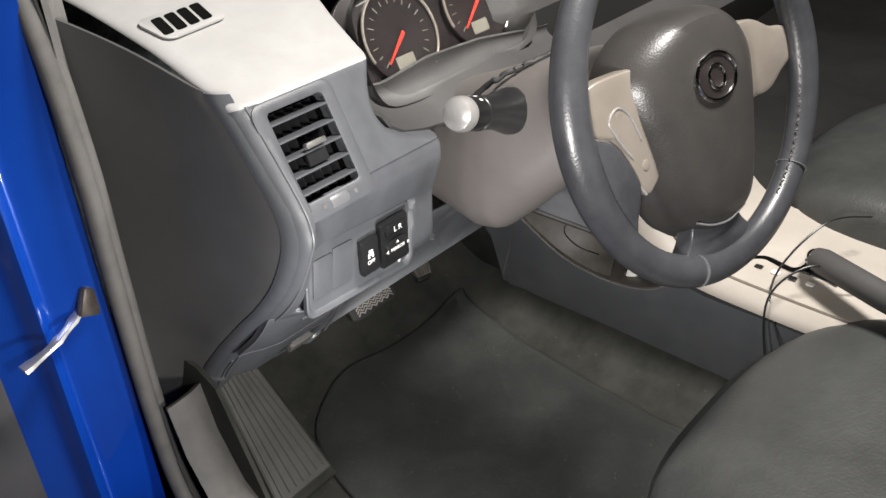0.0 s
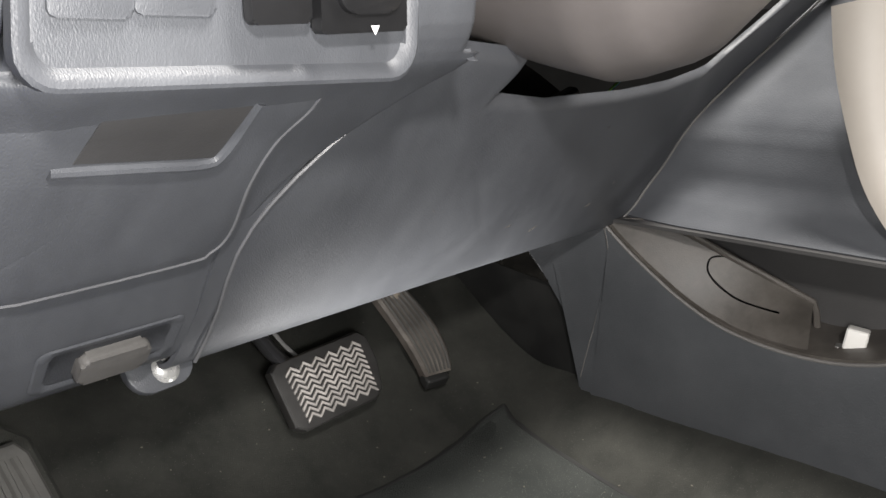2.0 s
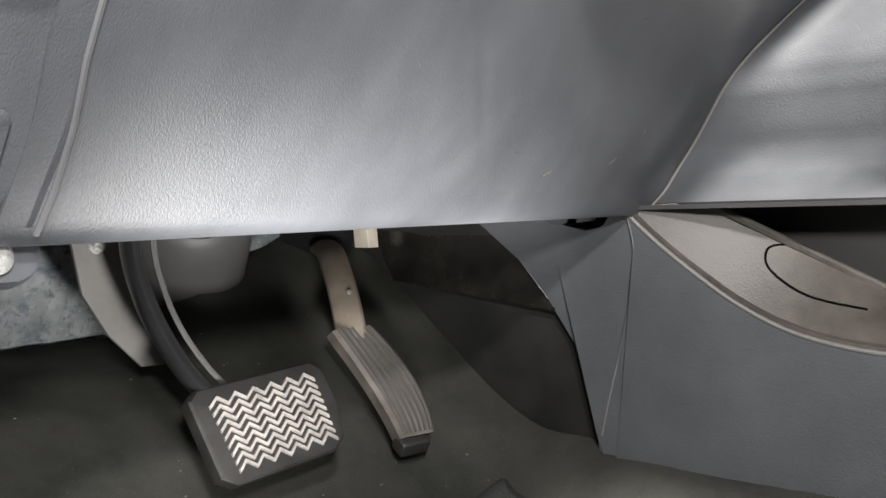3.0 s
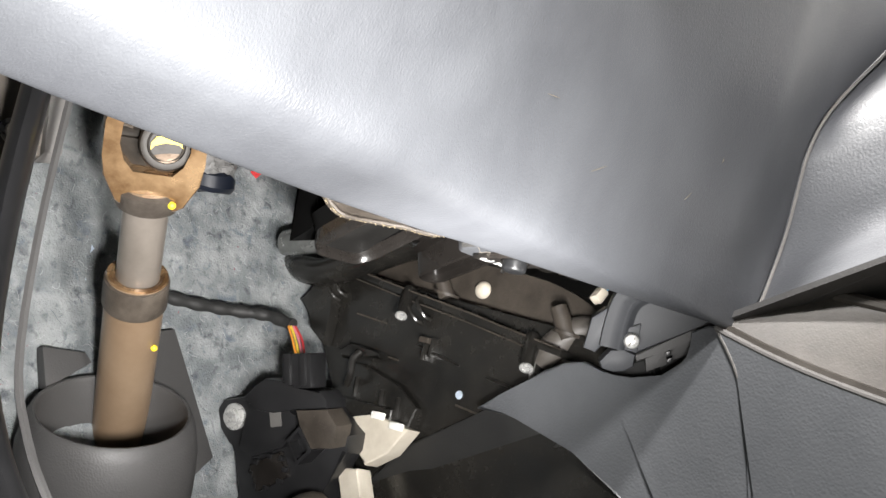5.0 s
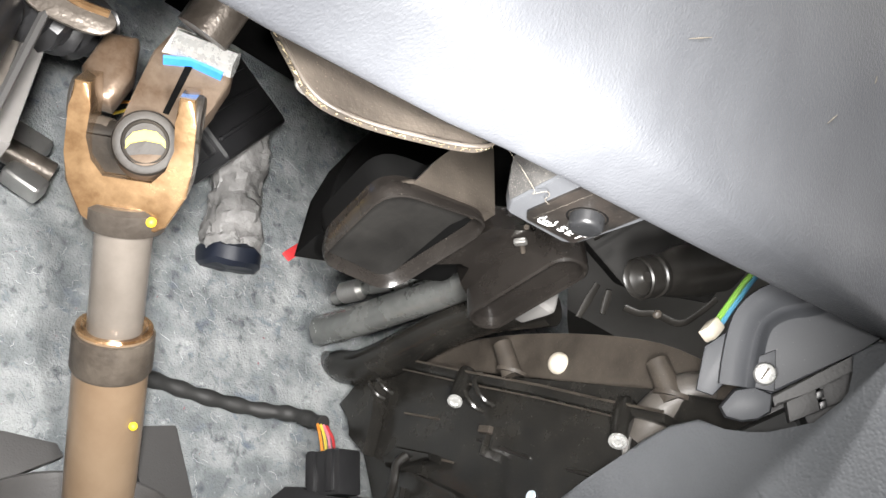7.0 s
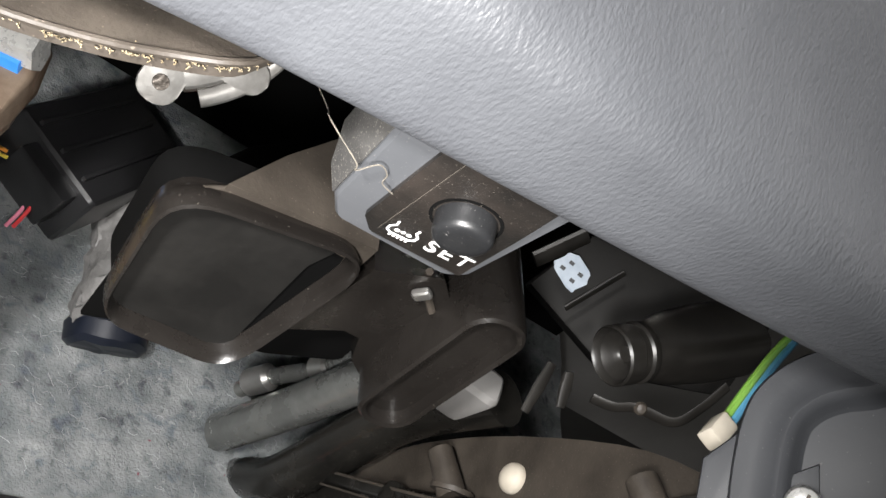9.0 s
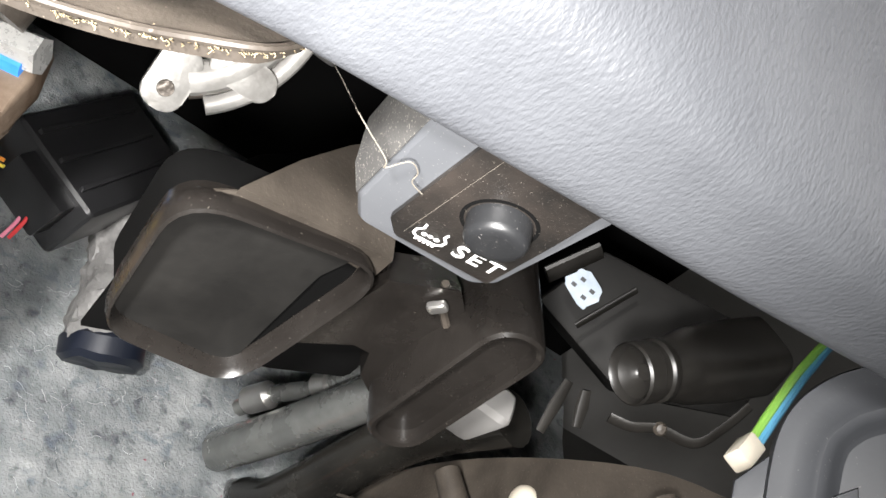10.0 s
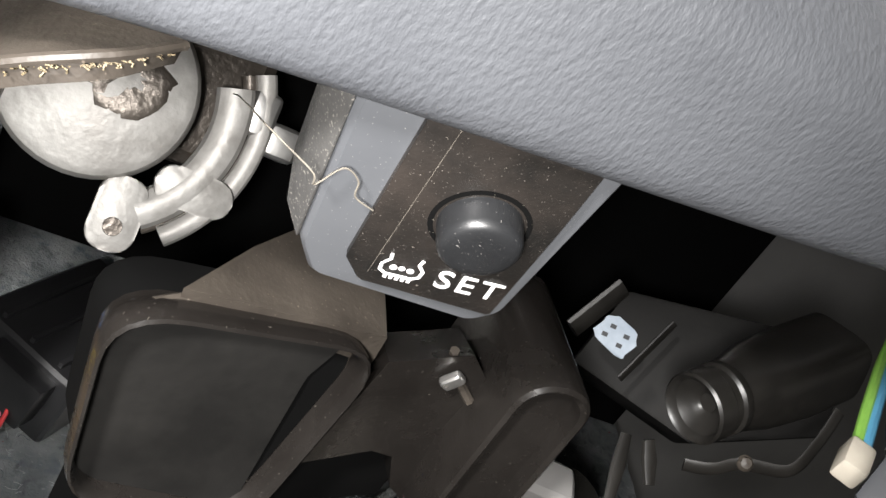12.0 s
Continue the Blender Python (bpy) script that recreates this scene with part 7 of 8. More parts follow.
for (y0, z0), (y1, z1) in (((0.483, 0.350), (0.448, 0.323)), ((0.427, 0.308), (0.409, 0.296))):
    bm = bmesh.new()
    tube(bm, [(0.1935, y0, z0), (0.1925, (y0 + y1) / 2, (z0 + z1) / 2), (0.1935, y1, z1)], [0.0007, 0.0012, 0.0007], 8)
    part("rib", bm, HVAC_SMOOTH, heater)
for dy in (-0.004, 0.003):
    bm = bmesh.new()
    box(bm, (0.009, 0.0022, 0.013), pose(0.1905, 0.469 + dy, 0.3405, 28, 0, 0), 0.0006)
    part("latch", bm, HVAC, heater)
bm = bmesh.new()
box(bm, (0.012, 0.009, 0.004), pose(0.190, 0.469, 0.347, 28, 0, 0), 0.001)
part("latch_top", bm, HVAC_BROWN, heater)
for y, z in ((0.553, 0.421), (0.472, 0.3715)):
    for d in (-0.004, 0.004):
        bm = bmesh.new()
        tube(bm, catmull([(0.186, y + d, z + 0.009), (0.180, y + d, z + 0.002), (0.184, y + d - 0.002, z - 0.008), (0.190, y + d - 0.003, z - 0.010)], 10), 0.0016, 8)
        part("clip_hook", bm, HVAC, heater)
for poly, x0 in (([(0.552, 0.368), (0.539, 0.3690), (0.511, 0.352), (0.511, 0.347), (0.538, 0.359), (0.550, 0.361)], 0.184),
                 ([(0.571, 0.345), (0.553, 0.338), (0.548, 0.345), (0.540, 0.355), (0.530, 0.350), (0.498, 0.324), (0.484, 0.303), (0.500, 0.285), (0.568, 0.300)], 0.187),
                 ([(0.560, 0.336), (0.500, 0.306), (0.505, 0.292), (0.560, 0.310)], 0.180)):
    bm = bmesh.new()
    prism(bm, poly, 0.016, Matrix.Translation((x0, 0, 0)) @ side, 0.0022, 3)
    part("step", bm, HVAC, heater)
bm = bmesh.new()
tube(bm, catmull([(0.183, 0.545, 0.338), (0.179, 0.536, 0.344), (0.179, 0.533, 0.353), (0.183, 0.529, 0.358)], 12), 0.0026, 10)
part("curved_lug", bm, HVAC_SMOOTH, heater)
for k, (y, z) in enumerate(((0.5385, 0.335), (0.515, 0.318), (0.500, 0.308))):
    bm = bmesh.new()
    box(bm, (0.004, 0.0016, 0.014), pose(0.186, y, z, 20, 0, 0), 0.0005)
    part("edge_rib", bm, HVAC_SMOOTH, heater)
bm = bmesh.new()
lathe(bm, [(0.0, 0.0), (0.003, 0.0), (0.0025, 0.0012), (0.0, 0.0014)], 10, Matrix.Translation((0.1935, 0.451, 0.3037)) @ Matrix(((0, 0, -1, 0), (0, 1, 0, 0), (1, 0, 0, 0), (0, 0, 0, 1))))
part("putty_dab", bm, LABEL, heater, "pale green dab")
drain = thing("drain_cap", "translucent grey hose cap on the heater case", "cap")
bm = bmesh.new()
tube(bm, catmull([(0.196, 0.385, 0.305), (0.196, 0.372, 0.312), (0.200, 0.358, 0.318), (0.205, 0.345, 0.315)], 12), [0.008, 0.009, 0.0095, 0.010, 0.010, 0.0095, 0.009, 0.009, 0.0085, 0.008, 0.008, 0.006], 16)
part("cap", bm, CONSOLE_RECESS, drain)
bm = bmesh.new()
tube(bm, catmull([(0.191, 0.383, 0.312), (0.188, 0.388, 0.300), (0.190, 0.391, 0.288)], 10), 0.0018, 8)
part("strap", bm, TRIM, drain)
for poly, x0 in (([(0.541, 0.302), (0.538, 0.311), (0.513, 0.306), (0.484, 0.287), (0.504, 0.276), (0.526, 0.274), (0.531, 0.288)], 0.176),
                 ([(0.548, 0.277), (0.529, 0.272), (0.527, 0.252), (0.546, 0.252)], 0.172)):
    plug_ = thing("white_plug_block", "cream white plastic plug block by the heater case", "connector", "white plugs")
    bm = bmesh.new()
    prism(bm, poly, 0.014, Matrix.Translation((x0, 0, 0)) @ side, 0.002, 3)
    part("body", bm, CREAM, plug_)
    if x0 > 0.175:
        for y, z in ((0.508, 0.303), (0.492, 0.291)):
            bm = bmesh.new()
            box(bm, (0.004, 0.011, 0.005), pose(0.1750, y, z, 24, 0, 0), 0.001)
            part("latch", bm, WHITE, plug_)
pipe = thing("coolant_pipe", "dull grey pipe with dark sleeve behind the ducts", "pipe")
bm = bmesh.new()
tube(bm, catmull([(0.1480, 0.566, 0.4520), (0.1485, 0.563, 0.4510), (0.1510, 0.540, 0.4440), (0.1560, 0.510, 0.4370), (0.1600, 0.475, 0.4290), (0.1630, 0.446, 0.4230)], 22), [0.007] + [0.0098] * 21, 20)
part("tube", bm, PIPE, pipe)
bm = bmesh.new()
tube(bm, catmull([(0.1750, 0.596, 0.462), (0.1760, 0.585, 0.448), (0.1780, 0.560, 0.433), (0.1800, 0.523, 0.426), (0.1850, 0.468, 0.420), (0.1960, 0.420, 0.404)], 24), [0.003 + 0.0105 * min(1, i / 6) for i in range(24)], 16, 0.8)
part("sleeve", bm, HVAC, pipe, "black moulded lip below the pipe")
bm = bmesh.new()
tube(bm, catmull([(0.146, 0.548, 0.466), (0.150, 0.525, 0.461), (0.161, 0.500, 0.455), (0.164, 0.46, 0.442)], 16), 0.0042, 14)
part("side_line", bm, PIPE, pipe)
for p, q_, r_ in (((0.1445, 0.540, 0.4640), (0.1495, 0.524, 0.4605), 0.0068), ((0.1590, 0.504, 0.4560), (0.1620, 0.494, 0.4530), 0.0062)):
    bm = bmesh.new()
    tube(bm, [Vector(p).lerp(Vector(q_), f) for f in (0, 0.12, 0.88, 1)], [r_ * 0.7, r_, r_, r_ * 0.7], 14)
    part("fitting", bm, STEEL, pipe, "bright pipe fitting")

# ---- foot ducts ----
duct = thing("foot_duct", "brown black foot air duct with rolled rim", "air duct")
DC = [Vector(p) for p in ((0.0200, 0.3520, 0.3325), (0.0770, 0.3545, 0.3505), (0.0660, 0.4070, 0.3450), (0.0270, 0.4030, 0.3390))]
mid = sum(DC, Vector()) / 4
nrm = (DC[1] - DC[0]).cross(DC[3] - DC[0]).normalized()
nrm = nrm if nrm.z < 0 else -nrm


def quad_ring(bm, scale, off, r=0.24):
    """The rounded outline of the duct's mouth, scaled round its middle and moved along its axis."""
    out = []
    for i in range(4):
        a, b, c = DC[i - 1], DC[i], DC[(i + 1) % 4]
        p0, p1 = b + (a - b) * r, b + (c - b) * r
        for k in range(7):
            f = k / 6
            q = (1 - f) ** 2 * p0 + 2 * f * (1 - f) * b + f * f * p1
            out.append(bm.verts.new(mid + (q - mid) * scale + nrm * off))
    return out


bm = bmesh.new()
rows = [quad_ring(bm, s, o) for s, o in ((0.93, -0.016), (0.975, -0.007), (1.020, -0.0040), (1.045, -0.0022), (1.052, 0.0004), (1.042, 0.0022), (1.020, 0.0027), (0.996, 0.0016), (0.984, -0.0008), (0.978, -0.0044))]
ring_faces(bm, rows, True, False)
part("mouth", bm, DUCT, duct)
# duct walls behind the mouth, with their shade painted in near-black
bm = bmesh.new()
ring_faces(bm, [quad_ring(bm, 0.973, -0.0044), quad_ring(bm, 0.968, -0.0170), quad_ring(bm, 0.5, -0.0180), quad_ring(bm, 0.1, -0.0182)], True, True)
part("shade_inside", bm, SHADE_BLACK, duct, "inside of the duct, painted black for its shade")
# the flap leaves a tapering slit along one side
bm = bmesh.new()
inner = [mid + (q - mid) * 0.972 for q in DC]
edge = [inner[0], inner[0].lerp(inner[1], 0.91), inner[1].lerp(inner[2], 0.12).lerp(mid, 0.33), inner[2].lerp(inner[1], 0.10).lerp(mid, 0.06), inner[2], inner[3]]
flat_ = []
for i, b in enumerate(edge):
    a, c = edge[i - 1], edge[(i + 1) % 6]
    cut = 0.18 if i in (0, 5) else 0.07
    for f in (0, 0.33, 0.67, 1):
        flat_.append((1 - f) ** 2 * (b + (a - b) * cut) + 2 * f * (1 - f) * b + f * f * (b + (c - b) * cut))
low = [bm.verts.new(p + nrm * -0.0032) for p in flat_]
high = [bm.verts.new(p + nrm * -0.0048) for p in flat_]
ring_faces(bm, [low, high])
flap = part("inner_flap", bm, DULL, duct, "brown black flap inside the duct")
bm = bmesh.new()
tube(bm, [mid + nrm * -0.0031 + (DC[3] - mid) * 0.30 + 0.0075 * (math.cos(a) * (DC[1] - DC[0]).normalized() + math.sin(a) * (DC[3] - DC[0]).normalized()) for a in steps(0, 2 * math.pi, 30)[:-1]], 0.00022, 6, loop=True)
part("mould_ring", bm, DUCT, flap)
bm = bmesh.new()
wall = [Vector(p) for p in ((0.0310, 0.3490, 0.3400), (0.0440, 0.3470, 0.3600), (0.0580, 0.3465, 0.3790), (0.0700, 0.3470, 0.3930), (0.0810, 0.3510, 0.3930), (0.0775, 0.3530, 0.3530))]
low = [bm.verts.new(p) for p in wall]
high = [bm.verts.new(p + Vector((0.002, 0.016, 0.004))) for p in wall]
bm.faces.new(low)
bm.faces.new(list(reversed(high)))
for i in range(6):
    j = (i + 1) % 6
    bm.faces.new((low[j], low[i], high[i], high[j]))
part("shoulder", bm, HVAC_BROWN, duct, "dusty brown shoulder of the duct")
bm = bmesh.new()
tube(bm, catmull([(0.0270, 0.3530, 0.3385), (0.0300, 0.3525, 0.3405), (0.0335, 0.3520, 0.3425)], 8), 0.0011, 8)
part("hinge_pin", bm, HVAC_BROWN, duct)
# black sheet added behind the mouth in place of the shade there
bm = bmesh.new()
shade_line = [(0.027, 0.350), (0.036, 0.388), (0.046, 0.414), (0.060, 0.440), (0.120, 0.500), (0.175, 0.500), (0.175, 0.430), (0.125, 0.402), (0.114, 0.380), (0.086, 0.368), (0.060, 0.362)]
prism(bm, shade_line, 0.020, Matrix(((1, 0, 0, 0), (0, 0, 1, 0.402), (0, 1, 0, 0), (0, 0, 0, 1))), 0.004, 2)
part("shade_backing", bm, SHADE_BLACK, duct, "added black sheet for the shade behind the duct")

duct2 = thing("side_duct", "slim brown black duct end with rounded rim", "air duct")
EX = basis((0.1170, 0.3745, 0.3455), (0.02, 0.99, 0.09), (1, -0.08, 0.0))
EX = EX if (EX.to_3x3() @ Vector((0, 0, 1))).z < 0 else EX @ Matrix.Diagonal((1, -1, -1, 1))
bm = bmesh.new()
rows = []
for (w, h, r), z in (((0.064, 0.020, 0.009), -0.040), ((0.064, 0.020, 0.009), -0.0006), ((0.0634, 0.0194, 0.0088), 0.0010), ((0.0615, 0.0175, 0.008), 0.0018), ((0.0590, 0.0150, 0.007), 0.0012), ((0.0580, 0.0140, 0.0068), -0.0030)):
    rows.append([bm.verts.new(EX @ Vector((x, y, z))) for x, y in rounded(w, h, r, 6)])
ring_faces(bm, rows)
part("end", bm, DUCT, duct2)
web = [Vector(p) for p in ((0.0745, 0.3900, 0.3500), (0.0790, 0.3560, 0.3490), (0.0982, 0.3497, 0.3529), (0.1150, 0.3640, 0.3600), (0.1180, 0.4060, 0.3560), (0.1060, 0.4020, 0.3640), (0.1005, 0.3910, 0.3620), (0.0930, 0.3885, 0.3590))]
bm = bmesh.new()
low = [bm.verts.new(p) for p in web]
high = [bm.verts.new(p + Vector((0.004, 0.006, 0.020))) for p in web]
bm.faces.new(low)
bm.faces.new(list(reversed(high)))
for i in range(8):
    j = (i + 1) % 8
    bm.faces.new((low[j], low[i], high[i], high[j]))
part("web", bm, DUCT, duct2)
bm = bmesh.new()
tube(bm, catmull([(0.0935, 0.3505, 0.3535), (0.0975, 0.3570, 0.3560), (0.1060, 0.3640, 0.3560)], 10), 0.0012, 6)
part("ridge", bm, HVAC_BROWN, duct2)
bm = bmesh.new()
box(bm, (0.0038, 0.0056, 0.0026), Matrix.Translation((0.0960, 0.3568, 0.3512)) @ pose(0, 0, 0, 10, -10, 30), 0.0012, 3)
tagged(part("silver_clip", bm, STEEL), "small bright clip on the duct web", "clip")
bm = bmesh.new()
box(bm, (0.030, 0.026, 0.014), pose(0.150, 0.403, 0.3790, 20, 10, 0), 0.005, 3)
tagged(part("pale_bracket", bm, KNOB), "pale silver bracket behind the slim duct", "bracket")

# ---- actuator and upper case beyond the ducts ----
motor = thing("flap_motor", "black flap motor with round cap on the heater case", "motor")
MOTOR_AT, MOTOR_WAY = Vector((0.169, 0.349, 0.363)), Vector((0.86, -0.34, 0.38)).normalized()
q = Matrix.Translation(MOTOR_AT) @ MOTOR_WAY.to_track_quat("Z", "Y").to_matrix().to_4x4()
bm = bmesh.new()
lathe(bm, [(0.0, 0.0062), (0.0026, 0.0060), (0.0032, 0.0052), (0.0052, 0.0044), (0.0078, 0.0024), (0.0084, 0.0004), (0.0092, -0.0003), (0.0099, 0.0004), (0.0100, 0.0060), (0.0094, 0.0068), (0.0094, 0.0090), (0.0102, 0.0098), (0.0102, 0.0120), (0.0096, 0.0130)], 40, q)
part("cap", bm, HVAC_SMOOTH, motor, "round dished black cap")
bm = bmesh.new()
rows = []
for h, w, e, k in ((0.010, 0.0092, 0.0092, 2.2), (0.016, 0.0096, 0.0098, 2.6), (0.024, 0.0104, 0.0110, 3.4), (0.040, 0.0110, 0.0120, 4.0), (0.060, 0.0110, 0.0120, 4.0)):
    rows.append([bm.verts.new(q @ Vector((w * math.copysign(abs(math.cos(a)) ** (2 / k), math.cos(a)), e * math.copysign(abs(math.sin(a)) ** (2 / k), math.sin(a)), h))) for a in steps(0, 2 * math.pi, 32)[:-1]])
ring_faces(bm, rows)
part("body", bm, HVAC_SMOOTH, motor)
bm = bmesh.new()
low = [Vector(p) for p in ((0.1940, 0.3960, 0.4500), (0.2050, 0.3660, 0.4630), (0.2790, 0.3380, 0.4310), (0.2760, 0.3680, 0.4110), (0.2360, 0.3950, 0.4200))]
away = Vector((0.50, 0.51, 0.70)) * 0.03
a = [bm.verts.new(p) for p in low]
b = [bm.verts.new(p + away) for p in low]
ring_faces(bm, [a, b])
soften(bm, list(bm.edges), 0.002, 2)
part("case", bm, DULL, motor)
for p, r_, w in (((0.2060, 0.3890, 0.4370), (0.2185, 0.3645, 0.4465), 0.0016), ((0.1700, 0.3728, 0.4290), (0.1815, 0.3542, 0.4350), 0.0040)):
    bm = bmesh.new()
    tube(bm, [Vector(p), Vector(r_)], w, 10, 0.5)
    part("ridge", bm, HVAC_SMOOTH, motor, "dusty raised ridge")
bm = bmesh.new()
tube(bm, catmull([(0.1700, 0.3605, 0.3540), (0.1760, 0.3575, 0.3515), (0.1825, 0.3525, 0.3508), (0.1926, 0.3475, 0.3470), (0.1975, 0.3390, 0.3500), (0.2010, 0.3300, 0.3545)], 30), 0.0022, 10, 0.35)
part("lever", bm, HVAC_SMOOTH, motor, "curved black flap lever")
bm = bmesh.new()
lathe(bm, [(0.0, 0.0016), (0.0014, 0.0013), (0.0022, 0.0)], 14, Matrix.Translation((0.1822, 0.3515, 0.3500)) @ Vector((-0.50, -0.51, -0.70)).to_track_quat("Z", "Y").to_matrix().to_4x4())
part("pivot", bm, HVAC_BROWN, motor)
for p, r_ in (((0.1560, 0.3770, 0.3520), (0.1560, 0.3625, 0.3625)), ((0.1640, 0.3690, 0.3525), (0.1612, 0.3606, 0.3602))):
    bm = bmesh.new()
    tube(bm, [Vector(p), Vector(p).lerp(Vector(r_), 0.5) + Vector((0.0005, 0, 0.0008)), Vector(r_)], [0.0016, 0.0024, 0.0018], 10, 0.6)
    part("bracket_leg", bm, HVAC_SMOOTH, motor)
LX = look((0.2004, 0.3780, 0.4465), (-0.02, 0.22, 0.165)) @ pose(0, 0, 0, 0, 180, -20)
bm = bmesh.new()
prism(bm, [(x + 0.0008 * math.sin(31 * i), y + 0.0006 * math.cos(17 * i)) for i, (x, y) in enumerate(rounded(0.0125, 0.0150, 0.004))], 0.0004, LX, 0.0001)
sticker = part("sticker", bm, LABEL, motor, "small pale blue sticker with unreadable marks")
for dx, dy in ((-0.0022, 0.0034), (0.0020, 0.0030), (-0.0018, -0.0032), (0.0024, -0.0030)):
    bm = bmesh.new()
    box(bm, (0.0016, 0.0022, 0.0003), LX @ Matrix.Translation((dx, dy, 0.0005)) @ pose(0, 0, 0, 0, 0, 20))
    box(bm, (0.0016, 0.0022, 0.0003), LX @ Matrix.Translation((dx, dy, -0.0001)) @ pose(0, 0, 0, 0, 0, 20))
    part("mark", bm, BRACKET, sticker)

# ---- the panel's end clip by the console ----
clip = thing("panel_end_bracket", "grey plastic end bracket of the knee panel with screw", "bracket")
CB = basis((0.160, 0.3045, 0.2845), (0.4563, -0.8897, -0.0182), (-0.4287, -0.2377, 0.8716))  # z towards the driver


def clip_piece(name, pts, z0, z1, material, label="", bevel=0.0010):
    bm = bmesh.new()
    prism(bm, [(x / 1000, y / 1000) for x, y in pts], z1 - z0, CB @ Matrix.Translation((0, 0, z0)), bevel)
    return part(name, bm, material, clip, label)


clip_piece("side_plate", [(-17.5, 14.2), (-5.8, 18.7), (-10, 4), (-11.7, 0.5), (-19.5, -4.9), (-25.2, -1.2)], -0.020, -0.006, BRACKET, bevel=0.0015)
# the rolled shoulder: one sheet that rounds over from the flat face into the trough
RIDGE = catmull([Vector((x / 1000, y / 1000, 0)) for x, y in ((44.0, 21.6), (25.6, 20.4), (18.0, 21.2), (11.9, 20.9), (6.0, 18.6), (2.4, 14.8), (-0.6, 9.6), (-4.0, 2.6), (-7.0, -4.6))], 44)
ROLL = [(-0.0105, -0.0180), (-0.0104, -0.0050), (-0.0098, -0.0026), (-0.0060, -0.0018), (-0.0028, -0.0014), (-0.0012, -0.0004), (0.0, 0.0), (0.0012, -0.0004), (0.0024, -0.0016), (0.0036, -0.0038), (0.0056, -0.0058), (0.0080, -0.0064)]
bm = bmesh.new()
rows = []
for i, p in enumerate(RIDGE):
    d = (RIDGE[min(i + 1, len(RIDGE) - 1)] - RIDGE[max(i - 1, 0)]).normalized()
    side_ = Vector((-d.y, d.x, 0))
    rows.append([bm.verts.new(CB @ (p + side_ * a + Vector((0, 0, b)))) for a, b in ROLL])
for a, b in zip(rows, rows[1:]):
    for k in range(len(ROLL) - 1):
        bm.faces.new((a[k], a[k + 1], b[k + 1], b[k]))
bmesh.ops.recalc_face_normals(bm, faces=bm.faces)
part("shoulder", bm, BRACKET, clip, "rounded ridge that catches the light")
clip_piece("foot", [(-18.5, -9.2), (-11.4, -4.1), (-4.0, -4.6), (1.8, -9.0), (-0.8, -15.5), (-6, -17.2), (-12.1, -16.6), (-17.6, -13.6)], -0.018, -0.0014, BRACKET, bevel=0.0035)
clip_piece("screw_pad", [(-1.0, 5.6), (7.4, 6.6), (2.4, -8.6), (-4.3, -5.3)], -0.018, -0.0030, BRACKET)
clip_piece("trough", [(0, 16), (14, 24), (46, 26), (66, 22), (64, 9.0), (38, -0.3), (1.2, -9.0), (-4, -4)], -0.010, -0.0052, BRACKET)
clip_piece("lower_wall", [(1.2, -9.4), (38, -0.7), (64, 8.6), (64, 3.5), (38, -5.6), (14, -11.6), (1.0, -14.0)], -0.016, -0.0066, CAP)
clip_piece("back_plate", [(-8, 12), (72, 24), (72, -20), (30, -34), (0, -26)], -0.036, -0.034, CAP)
clip_piece("lug_plate", [(20, -9), (36, -5), (35, -16), (19, -19)], -0.024, -0.020, CAP)
clip_piece("lug", [(6, -13), (18, -9.5), (17, -19), (5, -21)], -0.024, -0.012, CAP)
for y_ in (-12.0, -16.0):
    clip_piece("lug_hole", [(17.2, y_), (20, y_ + 0.6), (19.8, y_ - 2.4), (17.0, y_ - 3.0)], -0.024, -0.0112, BLACK, bevel=0.0004)
bm = bmesh.new()
lathe(bm, [(0.0042, -0.003), (0.0043, 0.0), (0.0037, 0.0014), (0.0018, 0.0020), (0.0, 0.0018)], 24, CB @ Matrix.Translation((0.0008, -0.0012, 0.0)))
part("screw", bm, SCREW, clip, "bright round screw")
bm = bmesh.new()
box(bm, (0.0052, 0.0008, 0.0006), CB @ Matrix.Translation((0.0008, -0.0012, 0.0018)) @ pose(0, 0, 0, 0, 0, 40), 0.0002)
part("screw_slot", bm, GREASE, clip)
lead = thing("two_core_lead", "green and blue wires with white plug beside the bracket", "wire")
for mat_, d in ((WIRE_GREEN, 0), (WIRE_BLUE, 0.0026)):
    bm = bmesh.new()
    tube(bm, catmull([(0.176 + d, 0.3235 - d * 0.3, 0.3250), (0.190 + d, 0.3165, 0.3430 - d * 0.3), (0.206 + d, 0.3110, 0.3610 - d * 0.3), (0.235 + d, 0.3050, 0.3880), (0.270 + d, 0.300, 0.4100)], 20), 0.0013, 8)
    part("core", bm, mat_, lead)
bm = bmesh.new()
box(bm, (0.0062, 0.0062, 0.0095), pose(0.1735, 0.3245, 0.3215, 20, 40, 0), 0.0012)
part("plug", bm, CREAM, lead)

# ---- tyre pressure reset switch ----
switch = thing("reset_switch", "dusty black SET switch in a blue grey housing under the dash", "switch")
TX = basis((0.0516, 0.2955, 0.2946), (0.9817, -0.1744, -0.0762), (-0.19, -0.898, -0.393))  # x across, y towards the driver, z down to the eye


